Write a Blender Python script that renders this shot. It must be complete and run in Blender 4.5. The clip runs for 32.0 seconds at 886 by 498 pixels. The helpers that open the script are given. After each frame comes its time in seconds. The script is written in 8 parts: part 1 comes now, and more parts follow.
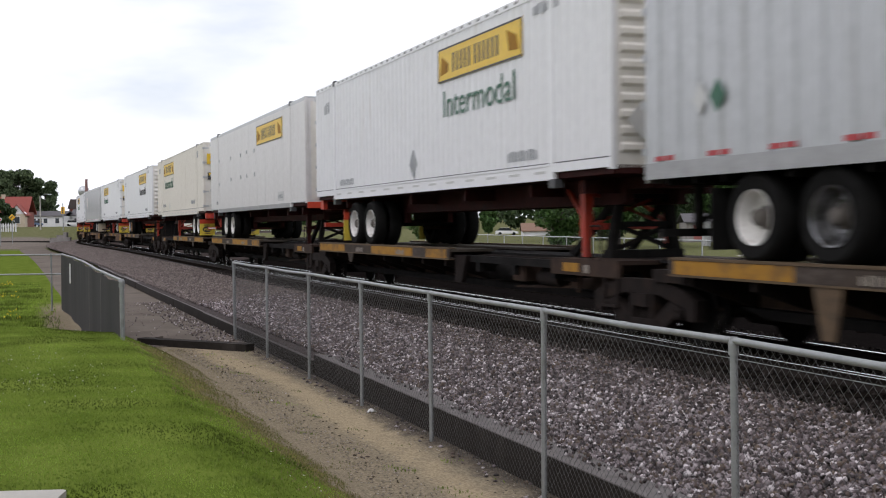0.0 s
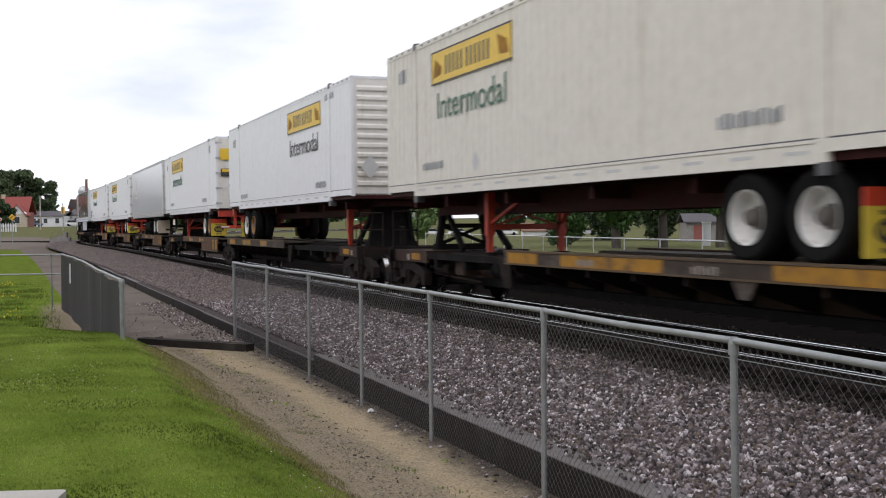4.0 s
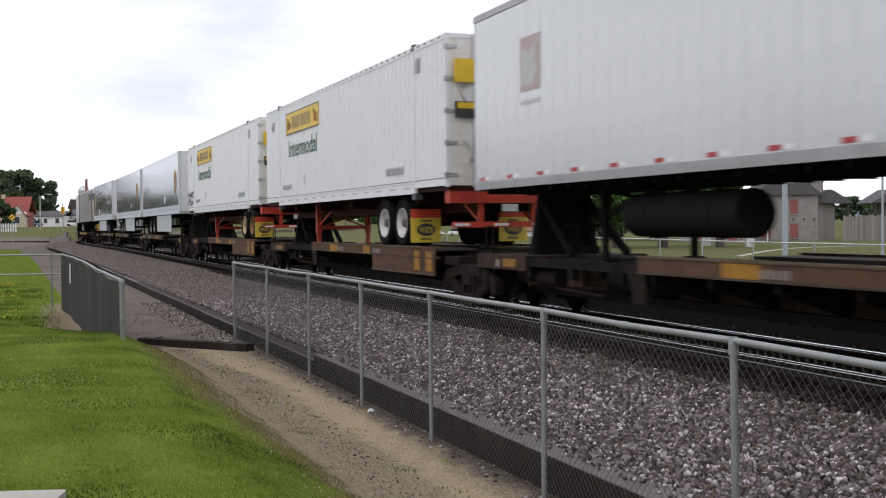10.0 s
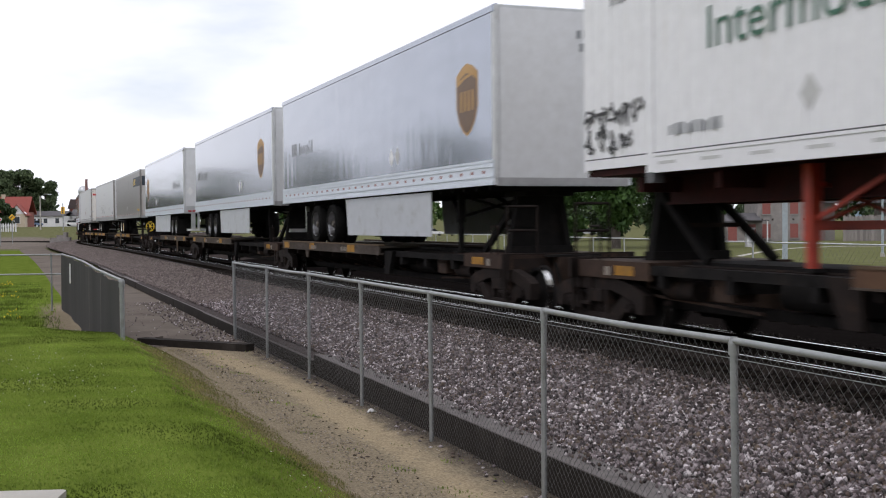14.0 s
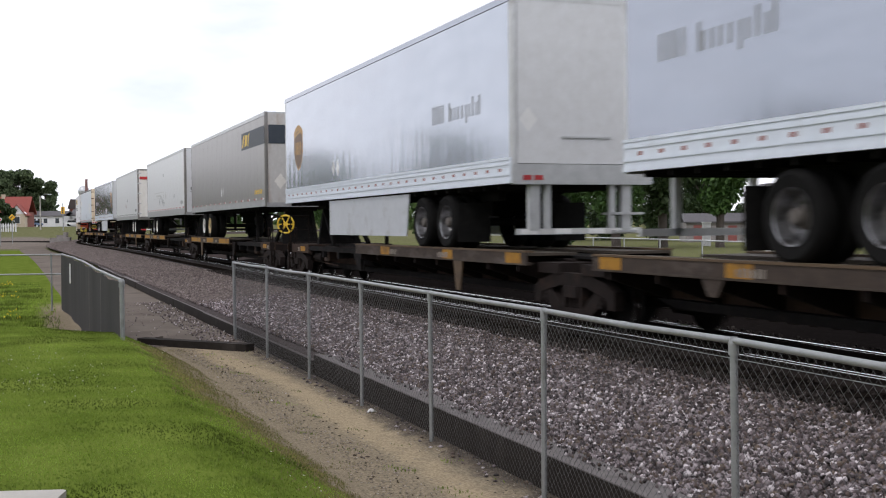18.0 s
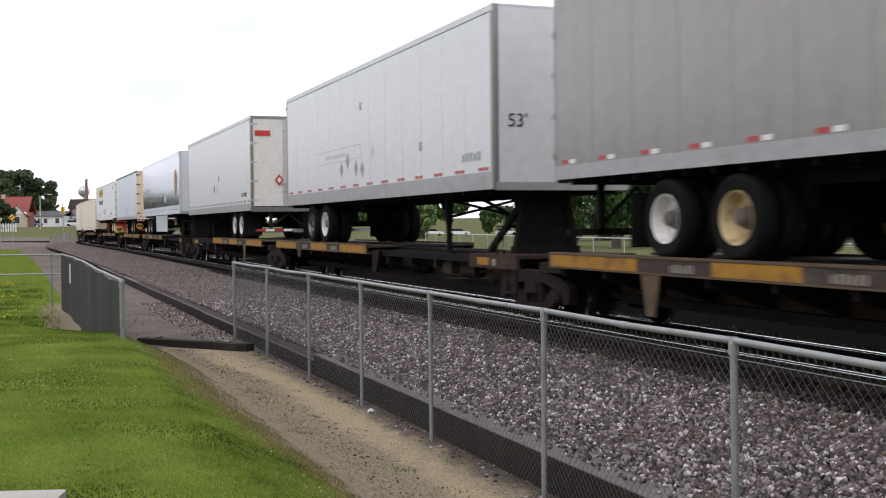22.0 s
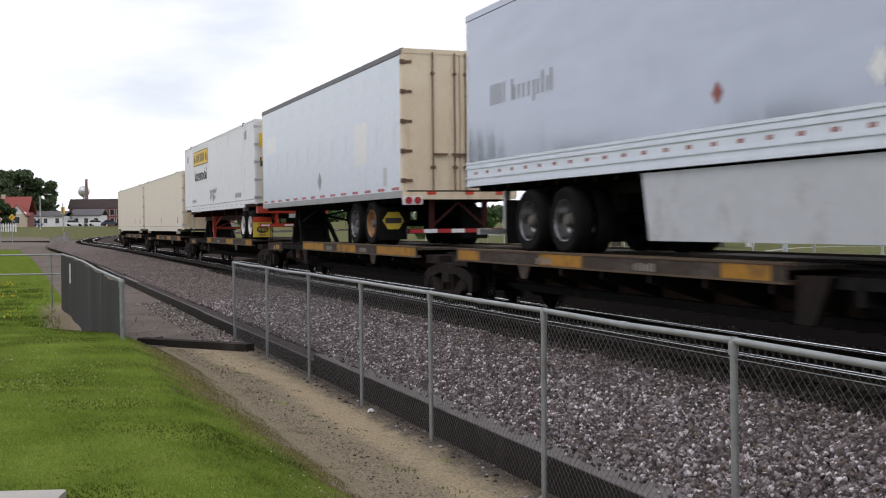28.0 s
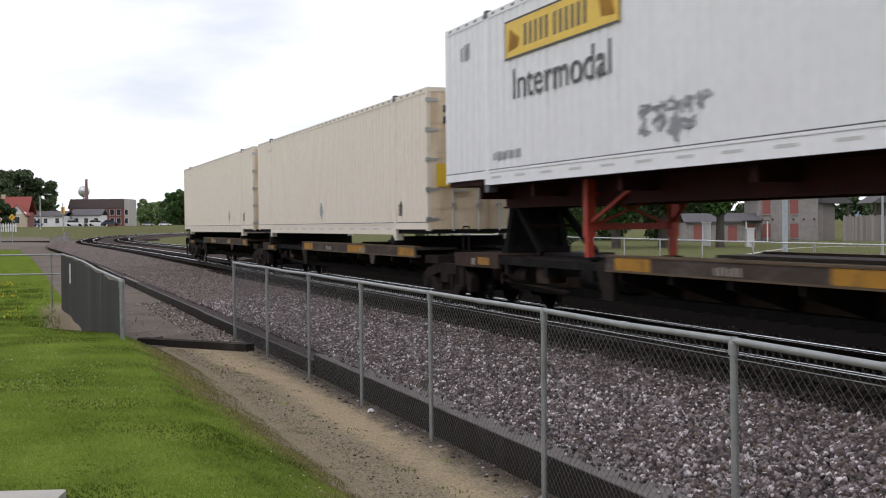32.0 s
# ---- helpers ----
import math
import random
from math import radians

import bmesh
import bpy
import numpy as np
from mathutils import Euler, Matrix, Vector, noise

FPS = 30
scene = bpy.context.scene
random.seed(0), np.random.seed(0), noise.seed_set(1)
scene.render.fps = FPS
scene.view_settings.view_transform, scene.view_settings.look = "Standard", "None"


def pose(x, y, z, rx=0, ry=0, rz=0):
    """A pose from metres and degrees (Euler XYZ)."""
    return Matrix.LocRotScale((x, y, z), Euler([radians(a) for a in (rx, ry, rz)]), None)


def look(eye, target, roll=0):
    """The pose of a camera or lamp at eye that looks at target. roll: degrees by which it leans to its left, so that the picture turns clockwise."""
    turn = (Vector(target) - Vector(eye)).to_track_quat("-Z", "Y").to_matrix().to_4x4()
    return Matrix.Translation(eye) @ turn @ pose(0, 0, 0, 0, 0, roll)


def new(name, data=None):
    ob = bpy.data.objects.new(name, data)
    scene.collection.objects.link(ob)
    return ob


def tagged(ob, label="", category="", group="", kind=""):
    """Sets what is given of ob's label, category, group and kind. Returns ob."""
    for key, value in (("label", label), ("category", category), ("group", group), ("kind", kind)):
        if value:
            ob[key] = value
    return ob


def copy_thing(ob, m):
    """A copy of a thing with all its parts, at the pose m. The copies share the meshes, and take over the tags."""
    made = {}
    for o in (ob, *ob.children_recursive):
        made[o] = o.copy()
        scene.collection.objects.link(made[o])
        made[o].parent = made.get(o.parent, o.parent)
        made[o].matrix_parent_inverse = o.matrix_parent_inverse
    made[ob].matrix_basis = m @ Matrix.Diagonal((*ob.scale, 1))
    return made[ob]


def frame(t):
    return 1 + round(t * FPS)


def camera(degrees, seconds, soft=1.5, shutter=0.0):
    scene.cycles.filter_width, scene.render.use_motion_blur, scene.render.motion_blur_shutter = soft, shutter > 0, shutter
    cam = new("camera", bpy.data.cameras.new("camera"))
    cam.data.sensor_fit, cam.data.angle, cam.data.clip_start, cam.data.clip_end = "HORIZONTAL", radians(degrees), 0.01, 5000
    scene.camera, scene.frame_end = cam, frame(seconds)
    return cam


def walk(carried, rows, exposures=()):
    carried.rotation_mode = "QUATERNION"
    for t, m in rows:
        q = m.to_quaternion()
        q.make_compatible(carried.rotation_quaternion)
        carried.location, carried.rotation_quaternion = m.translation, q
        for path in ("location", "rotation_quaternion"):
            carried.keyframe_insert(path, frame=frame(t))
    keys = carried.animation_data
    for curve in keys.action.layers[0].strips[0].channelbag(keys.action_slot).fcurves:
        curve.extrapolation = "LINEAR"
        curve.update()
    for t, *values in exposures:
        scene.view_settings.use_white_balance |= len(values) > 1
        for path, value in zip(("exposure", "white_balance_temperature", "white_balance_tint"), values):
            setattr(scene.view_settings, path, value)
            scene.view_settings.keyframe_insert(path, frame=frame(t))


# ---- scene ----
# All lengths in metres; z = 0 is the top of the rails, the camera stands at x = y = 0 and looks along +y.
cam = camera(42.67, 32.0, soft=1.1, shutter=0.45)
EYE = (0.0, 0.0, 1.564)
AIM = look(EYE, (0.0, 10.0, 1.564 - 10.0 * math.tan(radians(1.242))), -0.579)
STOPS = ((0.0, -0.09), (14.5, -0.09), (16.8, 0.06), (18.3, 0.02), (20.3, -0.03), (21.5, 0.08), (22.5, 0.12), (24.0, 0.0), (25.5, -0.07), (28.0, -0.11), (32.0, -0.11))
walk(cam, [(0.0, AIM), (32.0, AIM)], [(t, e, 6500, 13) for t, e in STOPS])

# ---- light: bright broken overcast, soft high sun from behind the camera ----
SUN_ELEV, SUN_AZ = radians(52), radians(215)
world = bpy.data.worlds.new("sky")
scene.world = world
world.use_nodes = True
wn, wl = world.node_tree.nodes, world.node_tree.links
wn.clear()
w_out = wn.new("ShaderNodeOutputWorld")
w_bg = wn.new("ShaderNodeBackground")
w_sky = wn.new("ShaderNodeTexSky")
w_sky.sky_type, w_sky.sun_disc = "NISHITA", False
w_sky.sun_elevation, w_sky.sun_rotation = SUN_ELEV, SUN_AZ
w_sky.air_density, w_sky.dust_density = 1.0, 1.5
w_co = wn.new("ShaderNodeTexCoord")
w_map = wn.new("ShaderNodeMapping")
w_map.inputs["Scale"].default_value = (1.0, 1.0, 3.2)
w_map.inputs["Location"].default_value = (0.9, 0.3, 0.2)
w_noise = wn.new("ShaderNodeTexNoise")
w_noise.inputs["Scale"].default_value, w_noise.inputs["Detail"].default_value = 1.9, 6.0
w_ramp = wn.new("ShaderNodeValToRGB")
w_ramp.color_ramp.elements[0].position, w_ramp.color_ramp.elements[1].position = 0.28, 0.46
w_cloud = wn.new("ShaderNodeRGB")
w_cloud.outputs[0].default_value = (9.7, 9.95, 10.6, 1.0)
w_mix = wn.new("ShaderNodeMixRGB")
w_half = wn.new("ShaderNodeMixRGB")
w_half.inputs[0].default_value = 0.28
w_bg.inputs["Strength"].default_value = 0.125
wl.new(w_co.outputs["Generated"], w_map.inputs["Vector"])
wl.new(w_map.outputs[0], w_noise.inputs["Vector"])
wl.new(w_noise.outputs[0], w_ramp.inputs[0])
wl.new(w_sky.outputs[0], w_half.inputs[1])
wl.new(w_cloud.outputs[0], w_half.inputs[2])
wl.new(w_ramp.outputs[0], w_mix.inputs[0])
wl.new(w_half.outputs[0], w_mix.inputs[1])
wl.new(w_cloud.outputs[0], w_mix.inputs[2])
wl.new(w_mix.outputs[0], w_bg.inputs["Color"])
wl.new(w_bg.outputs[0], w_out.inputs[0])

sun = new("sun", bpy.data.lights.new("sun", "SUN"))
sun.data.energy, sun.data.angle, sun.data.color = 0.7, radians(20), (1.0, 0.975, 0.95)
sun_way = Vector((math.sin(SUN_AZ) * math.cos(SUN_ELEV), math.cos(SUN_AZ) * math.cos(SUN_ELEV), math.sin(SUN_ELEV)))
sun.matrix_world = look(sun_way * 50, (0, 0, 0))

# ---- the line of the track: headings by distance s along it, s = 0 beside the camera ----
KNOT_S = (-420, -300, -220, -170, -130, -100, -70, -45, -20, 0, 12, 30)
KNOT_K = (0.001889, 0.001938, 0.001701, 0.001302, 0.002902, -0.000906, -0.000224, 0.000015, -0.000089, -0.002264, -0.002264, 0.0)
SIDE = 1.295
STEP = 0.5
LINE_S = np.arange(-520.0, 340.0, STEP)
_k = np.interp(LINE_S, KNOT_S, KNOT_K)
LINE_H = np.concatenate([[0], np.cumsum((_k[1:] + _k[:-1]) / 2 * STEP)])
_i0 = int(np.searchsorted(LINE_S, 0.0))
LINE_H = LINE_H - LINE_H[_i0] + 0.338527
_dx, _dy = np.sin(LINE_H), -np.cos(LINE_H)
LINE_X = np.concatenate([[0], np.cumsum((_dx[1:] + _dx[:-1]) / 2 * STEP)])
LINE_Y = np.concatenate([[0], np.cumsum((_dy[1:] + _dy[:-1]) / 2 * STEP)])
_c0, _s0 = math.cos(0.338527), math.sin(0.338527)
LINE_X += _c0 * 7.3706 - LINE_X[_i0] + SIDE * np.cos(LINE_H)
LINE_Y += _s0 * 7.3706 - LINE_Y[_i0] + SIDE * np.sin(LINE_H)


def on_line(s, away=0.0):
    """Centre of the near track at s, moved sideways by away (positive: from the camera); x, y and heading."""
    h = np.interp(s, LINE_S, LINE_H)
    return np.interp(s, LINE_S, LINE_X) + away * np.cos(h), np.interp(s, LINE_S, LINE_Y) + away * np.sin(h), h


def line_pose(s, away=0.0, z=0.0):
    x, y, h = on_line(s, away)
    return pose(float(x), float(y), z, 0, 0, math.degrees(float(h)) - 90)


def near_side(x, y):
    """Distance of points from the track's centre, positive on the camera's side, and s of the nearest place."""
    x, y = np.atleast_1d(x), np.atleast_1d(y)
    best, sign, at = np.full(x.shape, 1e9), np.zeros(x.shape), np.zeros(x.shape)
    for i in range(0, len(LINE_S), 4):
        ex, ey = x - LINE_X[i], y - LINE_Y[i]
        r = np.hypot(ex, ey)
        m = r < best
        best[m] = r[m]
        sign[m] = -(ex * np.cos(LINE_H[i]) + ey * np.sin(LINE_H[i]))[m]
        at[m] = LINE_S[i]
    return sign, at


def sm(a, b, v):
    t = np.clip((np.asarray(v, dtype=float) - a) / (b - a), 0, 1)
    return t * t * (3 - 2 * t)


def spot(d, back):
    """World x, y of a point d metres from the track's centre (camera's side) and `back` metres up the line."""
    x, y, _ = on_line(-back, -d)
    return float(x), float(y)

# ---- materials ----
def links_of(m):
    return m.node_tree.nodes, m.node_tree.links


def surface(name, a, b=None, rough=0.6, metal=0.0, scale=6.0, fine=60.0, bump=0.1, dirt=None, dirt_at=(0.55, 0.75), dirt_scale=1.2,
            stretch=(1, 1, 1), spec=0.5, vary=0.0, streak=0.0, wave=0.0):
    """Two colours mixed by noise at two scales, optional dirt with a shape of its own, fine relief."""
    m = bpy.data.materials.new(name)
    m.use_nodes = True
    n, l = links_of(m)
    p = n["Principled BSDF"]
    p.inputs["Roughness"].default_value, p.inputs["Metallic"].default_value = rough, metal
    p.inputs["Specular IOR Level"].default_value = spec
    co = n.new("ShaderNodeTexCoord")
    mp = n.new("ShaderNodeMapping")
    mp.inputs["Scale"].default_value = stretch
    l.new(co.outputs["Object"], mp.inputs["Vector"])
    big, small = n.new("ShaderNodeTexNoise"), n.new("ShaderNodeTexNoise")
    big.inputs["Scale"].default_value, big.inputs["Detail"].default_value = scale, 5
    small.inputs["Scale"].default_value, small.inputs["Detail"].default_value = fine, 3
    l.new(mp.outputs[0], big.inputs["Vector"])
    l.new(mp.outputs[0], small.inputs["Vector"])
    mix = n.new("ShaderNodeMixRGB")
    mix.inputs[1].default_value = (*a, 1)
    mix.inputs[2].default_value = (*(b or tuple(c * 0.8 for c in a)), 1)
    addn = n.new("ShaderNodeMath")
    addn.operation = "MULTIPLY_ADD"
    addn.inputs[1].default_value, addn.inputs[2].default_value = 0.5, 0.0
    l.new(small.outputs[0], addn.inputs[0])
    add2 = n.new("ShaderNodeMath")
    add2.operation = "MULTIPLY_ADD"
    add2.inputs[1].default_value = 1.1
    l.new(big.outputs[0], add2.inputs[0])
    l.new(addn.outputs[0], add2.inputs[2])
    rmp = n.new("ShaderNodeMapRange")
    rmp.inputs[1].default_value, rmp.inputs[2].default_value = 0.5, 1.1
    l.new(add2.outputs[0], rmp.inputs[0])
    l.new(rmp.outputs[0], mix.inputs[0])
    col = mix.outputs[0]
    if dirt:
        dn = n.new("ShaderNodeTexNoise")
        dn.inputs["Scale"].default_value, dn.inputs["Detail"].default_value = dirt_scale, 8
        dn.inputs["Roughness"].default_value = 0.65
        if streak:
            mp2 = n.new("ShaderNodeMapping")
            mp2.inputs["Scale"].default_value = (streak, streak, 0.35)
            l.new(co.outputs["Object"], mp2.inputs["Vector"])
            l.new(mp2.outputs[0], dn.inputs["Vector"])
        else:
            l.new(mp.outputs[0], dn.inputs["Vector"])
        dr = n.new("ShaderNodeMapRange")
        dr.inputs[1].default_value, dr.inputs[2].default_value = dirt_at
        l.new(dn.outputs[0], dr.inputs[0])
        dm = n.new("ShaderNodeMixRGB")
        dm.inputs[2].default_value = (*dirt, 1)
        l.new(dr.outputs[0], dm.inputs[0])
        l.new(col, dm.inputs[1])
        col = dm.outputs[0]
    if vary:
        oi = n.new("ShaderNodeObjectInfo")
        hv = n.new("ShaderNodeHueSaturation")
        mr = n.new("ShaderNodeMapRange")
        mr.inputs[3].default_value, mr.inputs[4].default_value = 1 - vary, 1 + vary
        l.new(oi.outputs["Random"], mr.inputs[0])
        l.new(mr.outputs[0], hv.inputs["Value"])
        l.new(col, hv.inputs["Color"])
        col = hv.outputs[0]
    l.new(col, p.inputs["Base Color"])
    if bump:
        bp = n.new("ShaderNodeBump")
        bp.inputs["Strength"].default_value, bp.inputs["Distance"].default_value = bump, 0.02
        l.new(addn.outputs[0], bp.inputs["Height"])
        l.new(bp.outputs[0], p.inputs["Normal"])
    if wave:
        # shallow upright waves of a thin sheet
        mw = n.new("ShaderNodeMapping")
        mw.inputs["Scale"].default_value = (2.6, 1, 0.55)
        wv = n.new("ShaderNodeTexNoise")
        wv.inputs["Scale"].default_value, wv.inputs["Detail"].default_value = 1.0, 2.5
        l.new(co.outputs["Object"], mw.inputs["Vector"])
        l.new(mw.outputs[0], wv.inputs["Vector"])
        b2 = n.new("ShaderNodeBump")
        b2.inputs["Strength"].default_value, b2.inputs["Distance"].default_value = 1.0, wave
        l.new(wv.outputs[0], b2.inputs["Height"])
        if bump:
            l.new(bp.outputs[0], b2.inputs["Normal"])
        l.new(b2.outputs[0], p.inputs["Normal"])
    return m


def island_mat(name, cols, rough=0.9, spec=0.3, patchy=0.0, picked=False, thin=0.0):
    """Colours picked piece by piece in a joined mesh."""
    m = bpy.data.materials.new(name)
    m.use_nodes = True
    n, l = links_of(m)
    p = n["Principled BSDF"]
    p.inputs["Roughness"].default_value, p.inputs["Specular IOR Level"].default_value = rough, spec
    g = n.new("ShaderNodeNewGeometry")
    r = n.new("ShaderNodeValToRGB")
    while len(r.color_ramp.elements) < len(cols):
        r.color_ramp.elements.new(0.5)
    for i, c in enumerate(cols):
        r.color_ramp.elements[i].position = i / (len(cols) - 1)
        r.color_ramp.elements[i].color = (*c, 1)
    r.color_ramp.interpolation = "CONSTANT" if picked else "LINEAR"
    l.new(g.outputs["Random Per Island"], r.inputs[0])
    col = r.outputs[0]
    if patchy:
        co = n.new("ShaderNodeTexCoord")
        nz = n.new("ShaderNodeTexNoise")
        nz.inputs["Scale"].default_value, nz.inputs["Detail"].default_value = 0.9, 5
        l.new(co.outputs["Object"], nz.inputs["Vector"])
        mr = n.new("ShaderNodeMapRange")
        mr.inputs[1].default_value, mr.inputs[2].default_value, mr.inputs[3].default_value, mr.inputs[4].default_value = 0.41, 0.60, 1 - patchy * 0.35, 1 + patchy * 0.45
        l.new(nz.outputs[0], mr.inputs[0])
        hv = n.new("ShaderNodeHueSaturation")
        l.new(mr.outputs[0], hv.inputs["Value"])
        l.new(col, hv.inputs["Color"])
        col = hv.outputs[0]
    l.new(col, p.inputs["Base Color"])
    if thin:
        tl = n.new("ShaderNodeBsdfTranslucent")
        ms = n.new("ShaderNodeMixShader")
        ms.inputs[0].default_value = thin
        l.new(col, tl.inputs["Color"])
        l.new(p.outputs[0], ms.inputs[1])
        l.new(tl.outputs[0], ms.inputs[2])
        l.new(ms.outputs[0], n["Material Output"].inputs["Surface"])
    return m


M_WHITE = surface("white_paint", (0.79, 0.79, 0.81), (0.72, 0.72, 0.74), 0.42, dirt=(0.50, 0.45, 0.38), dirt_at=(0.60, 0.95), dirt_scale=1.0, streak=3.0, bump=0.03, vary=0.04)
M_BEIGE = surface("aged_white_paint", (0.74, 0.70, 0.63), (0.64, 0.60, 0.54), 0.5, dirt=(0.42, 0.36, 0.28), dirt_at=(0.58, 0.9), dirt_scale=1.1, streak=3.0, bump=0.03)
M_CREAM = surface("cream_paint", (0.76, 0.685, 0.585), (0.69, 0.615, 0.515), 0.5, dirt=(0.40, 0.30, 0.2), dirt_at=(0.62, 0.95), dirt_scale=1.0, streak=3.0, bump=0.03)
M_SILVER = surface("silver_trailer_skin", (0.345, 0.373, 0.425), (0.30, 0.328, 0.375), 0.13, 0.9, wave=0.006, scale=1.5, dirt=(0.30, 0.32, 0.36), dirt_at=(0.5, 0.9), dirt_scale=0.5, stretch=(0.5, 1, 2.0), bump=0.008)
# same skin as M_SILVER, its colour lightened for the brighter sky it reflects
M_SKYSILVER = surface("sky_bright_silver_skin", (0.44, 0.475, 0.53), (0.39, 0.425, 0.475), 0.13, 0.9, wave=0.006, scale=1.5, dirt=(0.42, 0.44, 0.48), dirt_at=(0.5, 0.9), dirt_scale=0.5, stretch=(0.5, 1, 2.0), bump=0.008)
M_RIBGREY = surface("ribbed_grey_skin", (0.50, 0.51, 0.53), (0.42, 0.43, 0.445), 0.35, 0.3, dirt=(0.33, 0.32, 0.31), dirt_at=(0.55, 0.9), dirt_scale=1.3, streak=3.0, bump=0.02)
M_GREYVAN = surface("dull_aluminium_skin", (0.29, 0.275, 0.262), (0.245, 0.232, 0.22), 0.32, 0.7, wave=0.004, dirt=(0.205, 0.185, 0.172), dirt_at=(0.5, 0.95), dirt_scale=1.2, streak=3.0, bump=0.02)
M_OLDWHITE = surface("worn_white_skin", (0.66, 0.67, 0.69), (0.58, 0.585, 0.595), 0.34, 0.1, dirt=(0.45, 0.43, 0.40), dirt_at=(0.62, 0.92), dirt_scale=1.6, streak=3.5, bump=0.03)
M_BLUEWHITE = surface("bluish_white_skin", (0.68, 0.73, 0.80), (0.60, 0.65, 0.72), 0.35, 0.05, dirt=(0.42, 0.42, 0.42), dirt_at=(0.6, 0.9), dirt_scale=1.4, streak=3.0, bump=0.03)
M_VANWHITE = surface("van_white_skin", (0.66, 0.67, 0.69), (0.59, 0.60, 0.62), 0.22, 0.25, wave=0.006, dirt=(0.46, 0.45, 0.43), dirt_at=(0.6, 0.95), dirt_scale=1.3, streak=3.0, bump=0.02)
M_DOOR = surface("stained_door_paint", (0.76, 0.735, 0.70), (0.66, 0.63, 0.58), 0.5, dirt=(0.42, 0.30, 0.20), dirt_at=(0.56, 0.88), dirt_scale=1.8, streak=2.0, bump=0.04)
M_TANDOOR = surface("yellowed_door_paint", (0.76, 0.66, 0.50), (0.66, 0.53, 0.37), 0.5, scale=1.2, fine=25, dirt=(0.34, 0.19, 0.08), dirt_at=(0.52, 0.86), dirt_scale=1.1, streak=1.5, bump=0.03)
M_TRIM = surface("dull_aluminium_trim", (0.55, 0.56, 0.57), (0.42, 0.43, 0.44), 0.38, 0.6, bump=0.03)
M_RAILGREY = surface("dull_grey_rail", (0.40, 0.40, 0.41), (0.31, 0.31, 0.315), 0.42, 0.4, dirt=(0.2, 0.19, 0.18), dirt_at=(0.55, 0.85), dirt_scale=1.0, stretch=(0.5, 1, 1), bump=0.03)
M_RAILLIGHT = surface("pale_corner_trim", (0.62, 0.63, 0.64), (0.52, 0.53, 0.54), 0.4, 0.3, dirt=(0.35, 0.34, 0.33), dirt_scale=2.0, bump=0.02)
M_DARKTRIM = surface("dark_trim", (0.10, 0.10, 0.105), (0.06, 0.06, 0.065), 0.5, bump=0.05)
# rust stains on a base made paler for sky reflected in the metal front
M_STAINEDNOSE = surface("sky_pale_rusty_nose", (0.56, 0.545, 0.53), (0.46, 0.445, 0.43), 0.45, 0.1, dirt=(0.31, 0.20, 0.12), dirt_at=(0.5, 0.82), dirt_scale=1.4, streak=1.6, bump=0.03)
M_GREYWHITE = surface("grey_weathered_skin", (0.68, 0.665, 0.66), (0.59, 0.575, 0.57), 0.42, dirt=(0.42, 0.38, 0.36), dirt_at=(0.55, 0.9), dirt_scale=1.3, streak=2.5, bump=0.02)
M_SKIRT = surface("grey_side_skirt", (0.50, 0.52, 0.55), (0.44, 0.46, 0.485), 0.5, dirt=(0.25, 0.24, 0.22), bump=0.02)
M_YELLOW = surface("yellow_sign_paint", (0.78, 0.52, 0.03), (0.68, 0.43, 0.03), 0.45, dirt=(0.5, 0.36, 0.1), dirt_at=(0.6, 0.9), bump=0.02)
M_INK = surface("black_lettering", (0.03, 0.03, 0.035), (0.05, 0.05, 0.05), 0.5, bump=0)
M_GREENINK = surface("dark_green_lettering", (0.02, 0.10, 0.055), (0.03, 0.13, 0.08), 0.5, bump=0)
M_GREYINK = surface("faded_grey_lettering", (0.22, 0.23, 0.25), (0.32, 0.33, 0.34), 0.5, bump=0)
M_FADED = surface("faint_grey_marks", (0.48, 0.48, 0.48), (0.55, 0.55, 0.54), 0.5, bump=0)
M_RED = surface("red_sign_paint", (0.55, 0.03, 0.03), (0.42, 0.03, 0.03), 0.45, bump=0.02)
M_FADEDRED = surface("faded_red_print", (0.42, 0.30, 0.31), (0.50, 0.42, 0.43), 0.5, bump=0)
M_CHASSISRED = surface("red_chassis_paint", (0.52, 0.05, 0.022), (0.36, 0.035, 0.02), 0.5, dirt=(0.10, 0.03, 0.025), dirt_at=(0.55, 0.8), dirt_scale=2.5, bump=0.06)
M_MAROON = surface("dark_red_frame_paint", (0.055, 0.012, 0.011), (0.025, 0.008, 0.008), 0.7, dirt=(0.018, 0.013, 0.012), dirt_scale=2.0, bump=0.08, spec=0.12)
M_BLACK = surface("dirty_black_steel", (0.019, 0.0175, 0.0172), (0.011, 0.0105, 0.0105), 0.8, dirt=(0.036, 0.028, 0.024), dirt_at=(0.55, 0.85), dirt_scale=2.4, bump=0.1, spec=0.04)
M_RUSTBLACK = surface("rust_brown_steel", (0.024, 0.0175, 0.0155), (0.013, 0.0105, 0.0098), 0.85, dirt=(0.062, 0.035, 0.021), dirt_at=(0.55, 0.85), dirt_scale=2.0, bump=0.15, spec=0.1)
M_SILL = surface("dull_brown_grey_sill", (0.07, 0.053, 0.042), (0.038, 0.030, 0.025), 0.8, dirt=(0.12, 0.10, 0.09), dirt_at=(0.5, 0.75), dirt_scale=2.5, stretch=(0.5, 1, 1), bump=0.1, spec=0.15)
M_SPINE = surface("grimy_brown_spine", (0.058, 0.038, 0.029), (0.030, 0.021, 0.018), 0.8, dirt=(0.095, 0.055, 0.034), dirt_at=(0.5, 0.85), dirt_scale=1.6, bump=0.12, spec=0.1)
